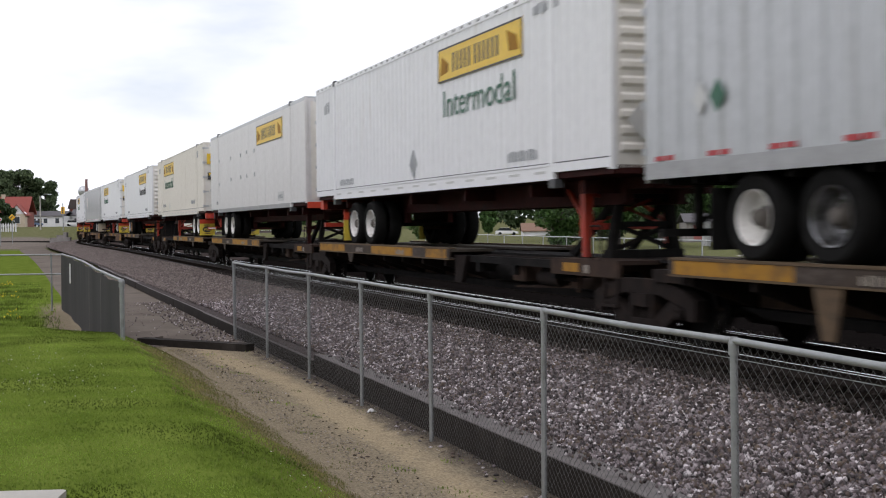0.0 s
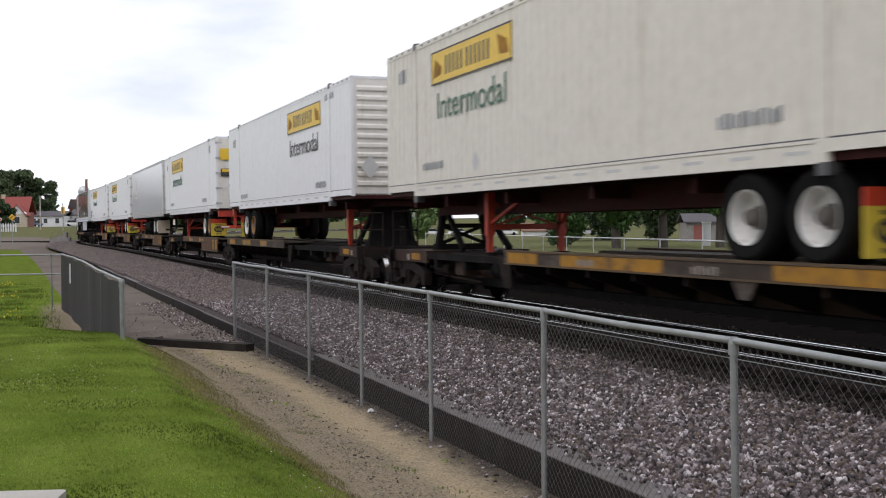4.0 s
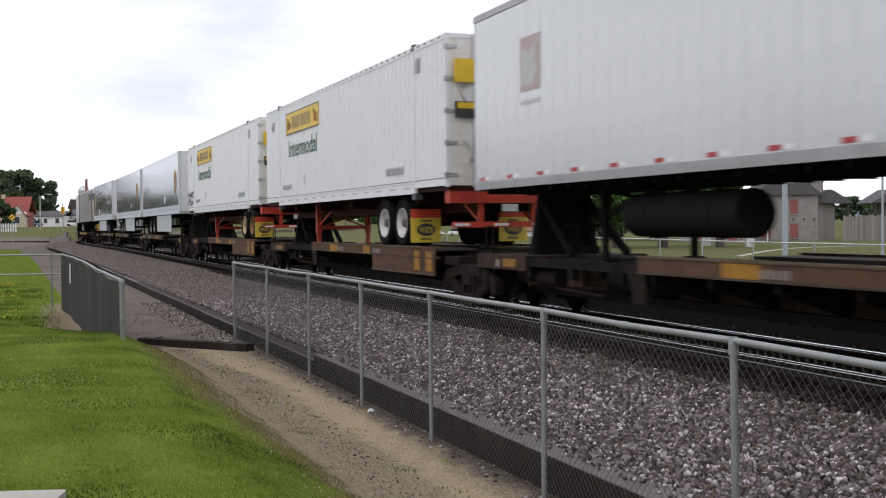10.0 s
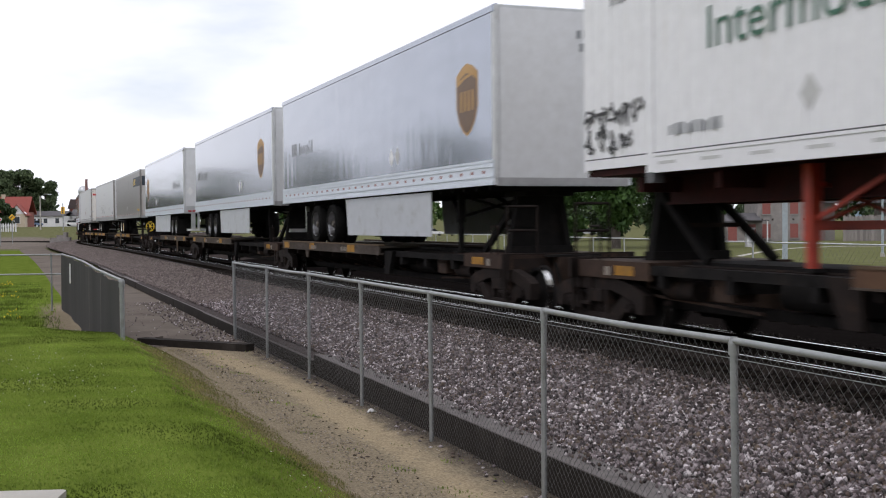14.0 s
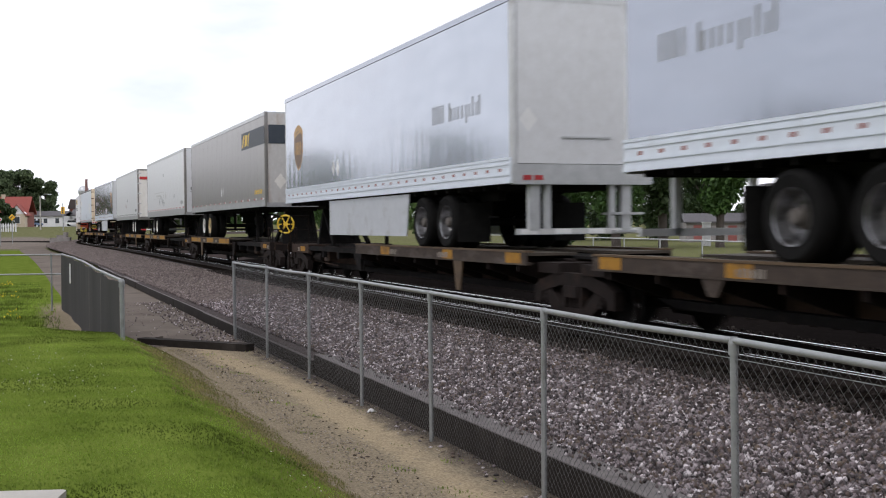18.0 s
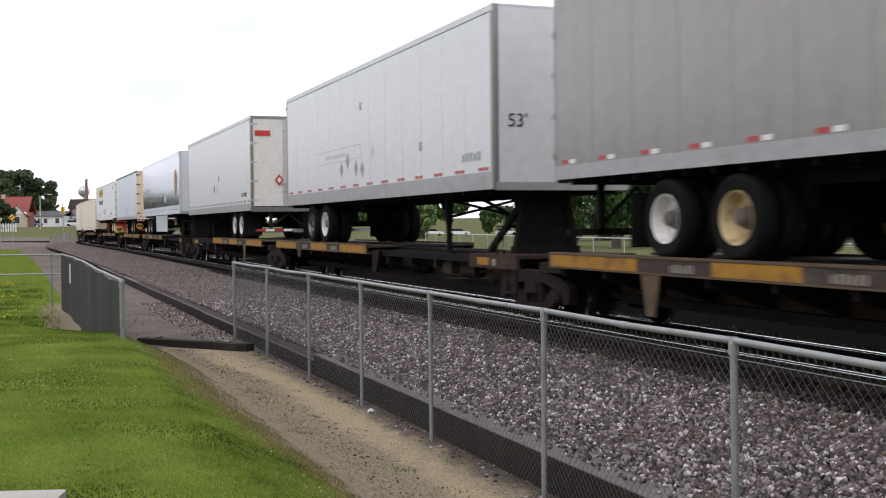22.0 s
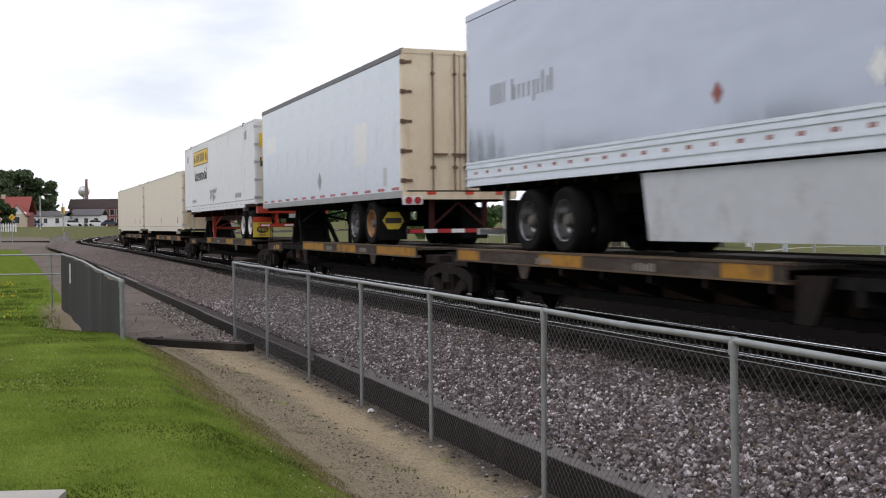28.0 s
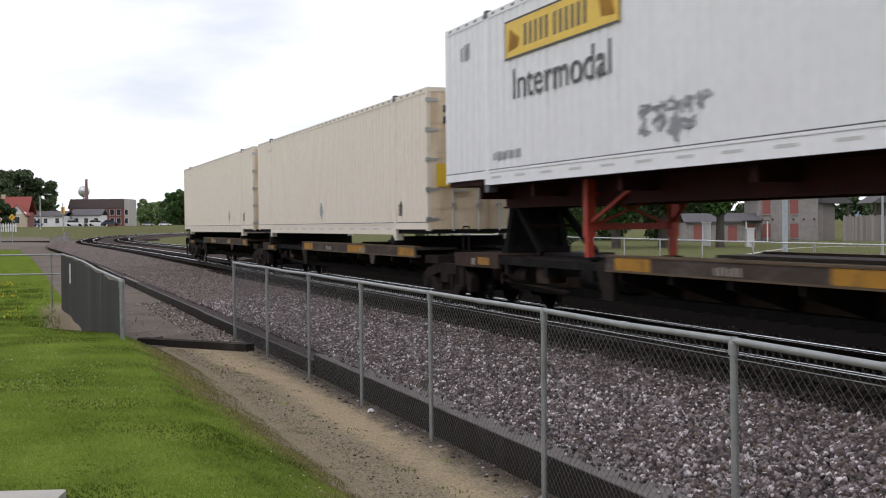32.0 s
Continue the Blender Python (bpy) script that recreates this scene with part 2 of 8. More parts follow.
M_BROWNSILL = surface("rust_brown_car_paint", (0.125, 0.070, 0.042), (0.080, 0.046, 0.030), 0.75, dirt=(0.04, 0.028, 0.022), dirt_at=(0.48, 0.78), dirt_scale=2.0, stretch=(0.5, 1, 1), bump=0.1, spec=0.15)
M_SILLTOP = surface("rubbed_tan_flange", (0.13, 0.088, 0.052), (0.075, 0.052, 0.034), 0.7, dirt=(0.045, 0.033, 0.026), dirt_scale=2.0, stretch=(0.4, 1, 1), bump=0.08, spec=0.2)
M_CARYELLOW = surface("worn_yellow_car_paint", (0.40, 0.205, 0.025), (0.27, 0.13, 0.022), 0.7, dirt=(0.09, 0.06, 0.04), dirt_at=(0.5, 0.72), dirt_scale=2.2, bump=0.1, spec=0.2)
M_SILLMARK = surface("worn_stencil_paint", (0.27, 0.235, 0.195), (0.18, 0.155, 0.13), 0.8, dirt=(0.08, 0.06, 0.05), dirt_scale=4, bump=0)
M_DECKTOP = surface("worn_steel_deck", (0.085, 0.07, 0.055), (0.045, 0.038, 0.032), 0.8, dirt=(0.05, 0.04, 0.032), dirt_scale=2.0, bump=0.12, spec=0.15)
M_TYRE = surface("tyre_rubber", (0.008, 0.008, 0.008), (0.015, 0.0145, 0.014), 0.92, fine=90, bump=0.1, spec=0.06)
M_RIM = surface("white_wheel_rim", (0.76, 0.75, 0.73), (0.62, 0.60, 0.57), 0.5, dirt=(0.25, 0.19, 0.15), dirt_at=(0.56, 0.8), dirt_scale=5.0, bump=0.05)
M_RUSTRIM = surface("rusty_yellow_rim", (0.36, 0.20, 0.075), (0.22, 0.10, 0.045), 0.6, dirt=(0.14, 0.07, 0.04), dirt_scale=5.0, bump=0.08)
M_CREAMRIM = surface("yellowed_rim", (0.62, 0.50, 0.30), (0.5, 0.37, 0.2), 0.5, dirt=(0.2, 0.12, 0.06), dirt_at=(0.52, 0.75), dirt_scale=6.0, bump=0.05)
M_RUSTBAR = surface("rusty_brown_bar", (0.16, 0.085, 0.045), (0.09, 0.05, 0.03), 0.7, dirt=(0.25, 0.17, 0.10), dirt_scale=4, bump=0.08)
M_HUB = surface("greasy_grey_hub", (0.12, 0.105, 0.092), (0.06, 0.052, 0.046), 0.7, bump=0.1)
M_ALURIM = surface("dull_metal_rim", (0.30, 0.30, 0.31), (0.20, 0.20, 0.205), 0.28, 0.8, dirt=(0.06, 0.054, 0.05), dirt_at=(0.48, 0.68), dirt_scale=6.0, bump=0.02)
M_MUDYELLOW = surface("yellow_mudflap", (0.72, 0.55, 0.05), (0.6, 0.44, 0.05), 0.6, dirt=(0.3, 0.2, 0.06), bump=0.04)
M_MUDRED = surface("red_mudflap_band", (0.62, 0.06, 0.02), (0.5, 0.05, 0.02), 0.6, bump=0.04)
M_REFLECT_R = surface("red_reflector", (0.42, 0.03, 0.035), (0.34, 0.03, 0.035), 0.3, bump=0)
M_REFLECT_W = surface("white_reflector", (0.75, 0.75, 0.75), (0.68, 0.68, 0.68), 0.3, bump=0)
M_BROWNLOGO = surface("brown_shield_paint", (0.16, 0.085, 0.035), (0.12, 0.06, 0.03), 0.45, bump=0)
M_GOLDLOGO = surface("gold_shield_paint", (0.50, 0.27, 0.06), (0.42, 0.23, 0.06), 0.45, bump=0)
M_NAVY = surface("dark_blue_stripe_paint", (0.025, 0.035, 0.05), (0.035, 0.045, 0.06), 0.5, bump=0)
M_STEEL = surface("galvanised_steel", (0.30, 0.31, 0.31), (0.22, 0.23, 0.235), 0.5, 0.3, scale=9, dirt=(0.17, 0.165, 0.155), dirt_scale=4, bump=0.05)
M_WIRE = surface("dull_fence_wire", (0.13, 0.13, 0.13), (0.09, 0.09, 0.09), 0.55, 0.3, bump=0)
M_RAILTOP = surface("polished_rail_head", (0.75, 0.75, 0.74), (0.6, 0.6, 0.6), 0.18, 1.0, bump=0.02)
M_RAIL = surface("grimy_rail_web", (0.028, 0.021, 0.018), (0.017, 0.013, 0.0115), 0.85, bump=0.1, spec=0.15)
M_TIE = surface("oily_creosoted_wood", (0.022, 0.018, 0.015), (0.012, 0.01, 0.009), 0.9, stretch=(1, 6, 6), dirt=(0.04, 0.032, 0.027), bump=0.2, spec=0.0)
M_OLDTIE = surface("weathered_timber", (0.13, 0.105, 0.085), (0.07, 0.055, 0.045), 0.9, stretch=(1, 8, 8), dirt=(0.2, 0.17, 0.14), bump=0.25)
M_CURB = surface("old_dark_timber_kerb", (0.036, 0.031, 0.028), (0.021, 0.018, 0.0165), 0.95, stretch=(1, 1, 1), dirt=(0.075, 0.066, 0.06), dirt_at=(0.58, 0.8), dirt_scale=1.6, bump=0.15, spec=0.1)
M_CURBTOP = surface("dusty_grey_kerb_top", (0.175, 0.158, 0.153), (0.115, 0.103, 0.099), 0.95, dirt=(0.07, 0.06, 0.056), dirt_scale=3.0, bump=0.15)
M_BALLAST = surface("ballast_fines", (0.075, 0.060, 0.058), (0.036, 0.029, 0.028), 0.95, scale=7, fine=30, dirt=(0.22, 0.184, 0.18), dirt_scale=14, bump=0.6, spec=0.1)
M_OILBALLAST = surface("oil_dark_ballast", (0.0125, 0.0105, 0.0098), (0.007, 0.006, 0.0056), 0.95, scale=9, fine=45, dirt=(0.024, 0.020, 0.0185), dirt_scale=18, bump=0.6, spec=0.0)
M_DUSTBED = surface("dusty_ballast_bed", (0.085, 0.070, 0.064), (0.05, 0.041, 0.038), 0.95, scale=4, fine=30, dirt=(0.13, 0.108, 0.1), dirt_scale=2.5, bump=0.6, spec=0.0)
M_STONES = island_mat("crushed_stone", [(0.052, 0.044, 0.045), (0.072, 0.058, 0.058), (0.112, 0.091, 0.093), (0.160, 0.131, 0.134), (0.060, 0.049, 0.050), (0.230, 0.194, 0.199), (0.100, 0.075, 0.066), (0.33, 0.290, 0.296), (0.145, 0.110, 0.086), (0.58, 0.53, 0.54), (0.178, 0.148, 0.152), (0.262, 0.226, 0.230), (0.262, 0.226, 0.230)], 0.9, 0.2, 0.0, True)
M_GRIMESTONES = island_mat("grimy_crushed_stone", [(0.036, 0.030, 0.029), (0.056, 0.044, 0.041), (0.085, 0.068, 0.064), (0.125, 0.100, 0.095), (0.046, 0.037, 0.035), (0.18, 0.149, 0.144), (0.098, 0.071, 0.054), (0.26, 0.222, 0.216), (0.07, 0.056, 0.052), (0.07, 0.056, 0.052)], 0.9, 0.1, 0.0, True)
M_FARSTONES = island_mat("dusty_crushed_stone", [(0.085, 0.069, 0.064), (0.135, 0.110, 0.102), (0.20, 0.166, 0.155), (0.11, 0.088, 0.080), (0.30, 0.256, 0.243), (0.15, 0.119, 0.106)], 0.9, 0.1)
M_OILSTONES = island_mat("oil_dark_stone", [(0.016, 0.0135, 0.0125), (0.036, 0.030, 0.027), (0.022, 0.019, 0.018), (0.062, 0.053, 0.049)], 0.9, 0.0)
M_GRASS = island_mat("grass_blades", [(0.124, 0.182, 0.025), (0.146, 0.210, 0.033), (0.172, 0.234, 0.045), (0.131, 0.190, 0.027), (0.196, 0.246, 0.068)], 0.7, 0.1, 1.5, thin=0.5)
M_PATHGRAVEL = island_mat("path_gravel", [(0.12, 0.102, 0.08), (0.20, 0.17, 0.135), (0.30, 0.26, 0.21), (0.15, 0.122, 0.094), (0.42, 0.375, 0.32)], 0.9, 0.15)
M_DEADLEAF = island_mat("dead_leaves", [(0.05, 0.038, 0.027), (0.09, 0.07, 0.048), (0.035, 0.027, 0.02), (0.14, 0.11, 0.075)], 0.9, 0.1)
M_DRYGRASS = island_mat("dry_sparse_grass", [(0.17, 0.165, 0.055), (0.24, 0.20, 0.105), (0.13, 0.155, 0.04), (0.20, 0.165, 0.09), (0.30, 0.255, 0.15)], 0.8, 0.1, thin=0.4)
M_LEAF = island_mat("tree_leaves", [(0.025, 0.055, 0.012), (0.045, 0.095, 0.02), (0.065, 0.13, 0.03), (0.03, 0.07, 0.018)], 0.6)
M_DARKLEAF = island_mat("dark_tree_leaves", [(0.02, 0.04, 0.014), (0.035, 0.062, 0.02), (0.055, 0.085, 0.03), (0.027, 0.05, 0.016)], 0.6)
# the haze over the left-hand trees is put into this paler green
M_FARLEAF = island_mat("haze_pale_tree_leaves", [(0.042, 0.066, 0.030), (0.065, 0.094, 0.041), (0.095, 0.128, 0.058), (0.053, 0.08, 0.035)], 0.7)
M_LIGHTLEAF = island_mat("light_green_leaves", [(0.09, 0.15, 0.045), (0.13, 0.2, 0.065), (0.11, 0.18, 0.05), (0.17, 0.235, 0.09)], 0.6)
M_BARK = surface("bark", (0.075, 0.06, 0.05), (0.045, 0.037, 0.03), 0.9, stretch=(3, 3, 0.6), bump=0.3)
M_BRICK = surface("red_brick_wall", (0.23, 0.075, 0.055), (0.17, 0.06, 0.048), 0.85, scale=2, dirt=(0.12, 0.07, 0.06), bump=0.1)
M_ROOFRED = surface("red_roof_shingles", (0.26, 0.055, 0.04), (0.2, 0.045, 0.035), 0.8, scale=3, bump=0.1)
M_ROOFDARK = surface("dark_grey_roof", (0.10, 0.095, 0.10), (0.075, 0.07, 0.075), 0.85, scale=2, bump=0.1)
M_HOUSEWHITE = surface("white_siding", (0.66, 0.66, 0.66), (0.56, 0.56, 0.57), 0.7, scale=2, bump=0.05)
M_TANWALL = surface("tan_wall", (0.50, 0.42, 0.32), (0.42, 0.35, 0.27), 0.8, scale=2, bump=0.05)
M_STONEWALL = surface("grey_limestone_wall", (0.30, 0.275, 0.26), (0.21, 0.195, 0.19), 0.9, scale=1.6, fine=7, dirt=(0.37, 0.33, 0.30), dirt_scale=2.4, bump=0.5)
M_SHUTTER = surface("faded_red_shutter", (0.30, 0.095, 0.08), (0.22, 0.07, 0.06), 0.7, bump=0.05)
M_PALISADE = surface("weathered_grey_boards", (0.26, 0.235, 0.22), (0.18, 0.16, 0.15), 0.9, stretch=(4, 4, 0.5), vary=0.2, bump=0.2)
M_GLASS = surface("dark_window_glass", (0.02, 0.025, 0.03), (0.03, 0.035, 0.04), 0.08, bump=0)
M_CONCRETE = surface("pale_concrete", (0.42, 0.40, 0.36), (0.33, 0.31, 0.28), 0.85, scale=2, bump=0.1)
M_PIPE = surface("faded_blue_grey_pole", (0.36, 0.41, 0.44), (0.29, 0.33, 0.36), 0.55, dirt=(0.26, 0.25, 0.23), bump=0.03)
M_SIGNYELLOW = surface("yellow_traffic_sign", (0.75, 0.42, 0.02), (0.68, 0.38, 0.02), 0.4, bump=0)
M_FABRIC = surface("dark_windscreen_mesh", (0.056, 0.053, 0.052), (0.036, 0.035, 0.035), 0.85, scale=1.2, fine=20, stretch=(1, 1, 0.3), dirt=(0.055, 0.055, 0.055), dirt_at=(0.55, 0.9), dirt_scale=1.2, bump=0.05, spec=0.1)
M_CARPAINT = [surface("car_paint_%s" % n, c, tuple(v * 0.9 for v in c), 0.25, bump=0) for n, c in
              (("white", (0.75, 0.75, 0.75)), ("dark", (0.05, 0.06, 0.08)), ("blue", (0.12, 0.18, 0.3)), ("silver", (0.45, 0.46, 0.48)))]
M_YELLOWFLOWER = island_mat("yellow_flowers", [(0.7, 0.5, 0.03), (0.8, 0.62, 0.05)], 0.7)
M_CHIMNEY = surface("weathered_brown_brick", (0.26, 0.15, 0.135), (0.2, 0.115, 0.105), 0.85, scale=2, bump=0.1)
M_ROOFBROWN = surface("brown_grey_roof", (0.105, 0.08, 0.075), (0.08, 0.062, 0.058), 0.85, scale=2, bump=0.1)
M_PAVE = surface("dusty_grey_walk", (0.175, 0.15, 0.13), (0.13, 0.11, 0.096), 0.95, scale=0.8, fine=25, dirt=(0.10, 0.085, 0.072), dirt_at=(0.5, 0.75), dirt_scale=0.6, bump=0.2, spec=0.0)
M_CLOVER = island_mat("white_clover", [(0.6, 0.62, 0.5), (0.72, 0.72, 0.64)], 0.8)
M_HILL = surface("hazy_wooded_hill", (0.085, 0.13, 0.155), (0.06, 0.10, 0.125), 1.0, scale=0.05, fine=0.6, bump=0)


def ground_mat():
    """Lawn, bare dirt, asphalt and meadow, blended by where they lie."""
    m = bpy.data.materials.new("ground_cover")
    m.use_nodes = True
    n, l = links_of(m)
    p = n["Principled BSDF"]
    p.inputs["Roughness"].default_value, p.inputs["Specular IOR Level"].default_value = 0.95, 0.0
    co = n.new("ShaderNodeTexCoord")

    def noise_at(scale, detail=6):
        t = n.new("ShaderNodeTexNoise")
        t.inputs["Scale"].default_value, t.inputs["Detail"].default_value = scale, detail
        l.new(co.outputs["Object"], t.inputs["Vector"])
        return t

    def two(a, b, fac):
        mx = n.new("ShaderNodeMixRGB")
        mx.inputs[1].default_value, mx.inputs[2].default_value = (*a, 1), (*b, 1)
        l.new(fac, mx.inputs[0])
        return mx.outputs[0]

    fine, mid = noise_at(38), noise_at(1.7)
    rg = n.new("ShaderNodeMapRange")
    rg.inputs[1].default_value, rg.inputs[2].default_value = 0.35, 0.65
    l.new(fine.outputs[0], rg.inputs[0])
    rg2 = n.new("ShaderNodeMapRange")
    rg2.inputs[1].default_value, rg2.inputs[2].default_value = 0.35, 0.65
    l.new(mid.outputs[0], rg2.inputs[0])
    lawn = two((0.084, 0.120, 0.018), (0.132, 0.172, 0.032), rg2.outputs[0])
    drylawn = two((0.20, 0.165, 0.062), (0.155, 0.15, 0.045), rg.outputs[0])
    sand = two((0.38, 0.308, 0.204), (0.25, 0.20, 0.132), rg.outputs[0])
    soil = two((0.29, 0.24, 0.168), (0.15, 0.124, 0.088), rg.outputs[0])
    darksoil = two((0.135, 0.115, 0.095), (0.075, 0.062, 0.050), rg.outputs[0])
    road = two((0.20, 0.172, 0.148), (0.14, 0.12, 0.105), rg2.outputs[0])
    meadow = two((0.10, 0.108, 0.046), (0.15, 0.145, 0.08), rg2.outputs[0])
    at = n.new("ShaderNodeAttribute")
    at.attribute_name = "cover"
    sep = n.new("ShaderNodeSeparateColor")
    l.new(at.outputs["Color"], sep.inputs[0])

    def edged(out):
        a = n.new("ShaderNodeMath")
        a.operation = "ADD"
        b = n.new("ShaderNodeMath")
        b.operation = "MULTIPLY_ADD"
        b.inputs[1].default_value, b.inputs[2].default_value = 0.9, -0.45
        l.new(noise_at(3.2, 9).outputs[0], b.inputs[0])
        l.new(out, a.inputs[0])
        l.new(b.outputs[0], a.inputs[1])
        r = n.new("ShaderNodeMapRange")
        r.inputs[1].default_value, r.inputs[2].default_value = 0.25, 0.75
        l.new(a.outputs[0], r.inputs[0])
        return r.outputs[0]

    mx = n.new("ShaderNodeMixRGB")
    l.new(edged(at.outputs["Alpha"]), mx.inputs[0])
    l.new(soil, mx.inputs[1])
    l.new(sand, mx.inputs[2])
    at2 = n.new("ShaderNodeAttribute")
    at2.attribute_name = "fringe"
    sep2 = n.new("ShaderNodeSeparateColor")
    l.new(at2.outputs["Color"], sep2.inputs[0])
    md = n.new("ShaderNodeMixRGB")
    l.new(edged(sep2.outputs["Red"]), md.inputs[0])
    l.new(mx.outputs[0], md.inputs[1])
    l.new(darksoil, md.inputs[2])
    dirt = md.outputs[0]
    ml = n.new("ShaderNodeMixRGB")
    l.new(edged(sep2.outputs["Green"]), ml.inputs[0])
    l.new(lawn, ml.inputs[1])
    l.new(drylawn, ml.inputs[2])
    lawn = ml.outputs[0]
    col = meadow
    for chan, c in (("Red", lawn), ("Green", dirt), ("Blue", road)):
        mx = n.new("ShaderNodeMixRGB")
        l.new(edged(sep.outputs[chan]), mx.inputs[0])
        l.new(col, mx.inputs[1])
        l.new(c, mx.inputs[2])
        col = mx.outputs[0]
    l.new(col, p.inputs["Base Color"])
    bp = n.new("ShaderNodeBump")
    bp.inputs["Strength"].default_value, bp.inputs["Distance"].default_value = 0.5, 0.03
    l.new(fine.outputs[0], bp.inputs["Height"])
    l.new(bp.outputs[0], p.inputs["Normal"])
    return m


M_GROUND = ground_mat()


# ---- building blocks ----
class Geo:
    """Vertices and faces of one mesh, put together from simple solids."""

    def __init__(self):
        self.v, self.f = [], []

    def face(self, *pts):
        i = len(self.v)
        self.v += [tuple(p) for p in pts]
        self.f.append(tuple(range(i, i + len(pts))))
        return self

    def box(self, x0, x1, y0, y1, z0, z1, c=0.0):
        """A box, its upright edges cut by c."""
        x0, x1, y0, y1, z0, z1 = min(x0, x1), max(x0, x1), min(y0, y1), max(y0, y1), min(z0, z1), max(z0, z1)
        if c:
            ring = [(x0 + c, y0), (x1 - c, y0), (x1, y0 + c), (x1, y1 - c), (x1 - c, y1), (x0 + c, y1), (x0, y1 - c), (x0, y0 + c)]
            return self.prism(ring, z0, z1)
        return self.prism([(x0, y0), (x1, y0), (x1, y1), (x0, y1)], z0, z1)

    def prism(self, ring, z0, z1, axis="z"):
        """A polygon, given counter-clockwise, pushed from z0 to z1 along an axis."""
        n, i = len(ring), len(self.v)
        for z in (z0, z1):
            for a, b in ring:
                self.v.append((a, b, z) if axis == "z" else (a, z, b) if axis == "y" else (z, a, b))
        flip = axis == "y"
        faces = [tuple(range(n))[::-1], tuple(range(n, 2 * n))] + [(k, (k + 1) % n, n + (k + 1) % n, n + k) for k in range(n)]
        self.f += [tuple(i + k for k in (q[::-1] if flip else q)) for q in faces]
        return self

    def tube(self, a, b, r, seg=8, r2=None):
        a, b = Vector(a), Vector(b)
        w = (b - a).normalized()
        u = w.orthogonal().normalized()
        t = w.cross(u)
        i = len(self.v)
        for p, q in ((a, r), (b, r if r2 is None else r2)):
            for k in range(seg):
                an = 2 * math.pi * k / seg
                self.v.append(tuple(p + (u * math.cos(an) + t * math.sin(an)) * q))
        self.f += [tuple(i + k for k in range(seg))[::-1], tuple(i + seg + k for k in range(seg))]
        self.f += [(i + k, i + (k + 1) % seg, i + seg + (k + 1) % seg, i + seg + k) for k in range(seg)]
        return self

    def beam(self, a, b, w, h):
        """A square bar from a to b, w wide and h deep."""
        a, b = Vector(a), Vector(b)
        d = (b - a).normalized()
        side = d.cross(Vector((0, 0, 1)))
        side = side.normalized() if side.length > 1e-4 else Vector((1, 0, 0))
        up = side.cross(d)
        i = len(self.v)
        for p in (a, b):
            for q, r in ((-1, -1), (1, -1), (1, 1), (-1, 1)):
                self.v.append(tuple(p + side * (q * w / 2) + up * (r * h / 2)))
        self.f += [tuple(i + k for k in q) for q in ((3, 2, 1, 0), (4, 5, 6, 7), (0, 1, 5, 4), (1, 2, 6, 5), (2, 3, 7, 6), (3, 0, 4, 7))]
        return self

    def lathe(self, prof, x, y, z, seg=20):
        """A closed outline of (radius, y) turned about the y axis through (x, y, z)."""
        n, i = len(prof), len(self.v)
        for k in range(seg):
            an = 2 * math.pi * k / seg
            self.v += [(x + r * math.cos(an), y + h, z + r * math.sin(an)) for r, h in prof]
        for k in range(seg):
            for j in range(n):
                self.f.append((i + k * n + j, i + k * n + (j + 1) % n, i + ((k + 1) % seg) * n + (j + 1) % n, i + ((k + 1) % seg) * n + j))
        return self

    def mesh(self, name, mat, smooth=False):
        me = bpy.data.meshes.new(name)
        me.from_pydata(self.v, [], self.f)
        me.materials.append(mat)
        if smooth:
            me.polygons.foreach_set("use_smooth", [True] * len(me.polygons))
            me.set_sharp_from_angle(angle=radians(40))
        me.update()
        return me


def thing(name, label, category, group="", kind="", at=None):
    ob = tagged(new(name), label, category, group, kind)
    ob.empty_display_size = 0.2
    if at is not None:
        ob.matrix_world = at
    return ob


def part(name, geo, mat, parent, label="", smooth=False, kind=""):
    me = geo if isinstance(geo, bpy.types.Mesh) else geo.mesh(name, mat, smooth)
    ob = new(name, me)
    ob.parent = parent
    return tagged(ob, label, "", "", kind)


def solo(name, geo, mat, label, category, group="", kind="", smooth=False, at=None):
    ob = tagged(new(name, geo.mesh(name, mat, smooth)), label, category, group, kind)
    if at is not None:
        ob.matrix_world = at
    return ob


def raw_mesh(name, verts, faces, mat):
    """A mesh from arrays: verts (n, 3), faces (m, 3 or 4)."""
    me = bpy.data.meshes.new(name)
    n, m, k = len(verts), len(faces), faces.shape[1]
    me.vertices.add(n)
    me.vertices.foreach_set("co", np.asarray(verts, dtype=np.float32).ravel())
    me.loops.add(m * k)
    me.loops.foreach_set("vertex_index", np.asarray(faces, dtype=np.int32).ravel())
    me.polygons.add(m)
    me.polygons.foreach_set("loop_start", np.arange(m, dtype=np.int32) * k)
    me.update(calc_edges=True)
    me.validate()
    me.materials.append(mat)
    return me


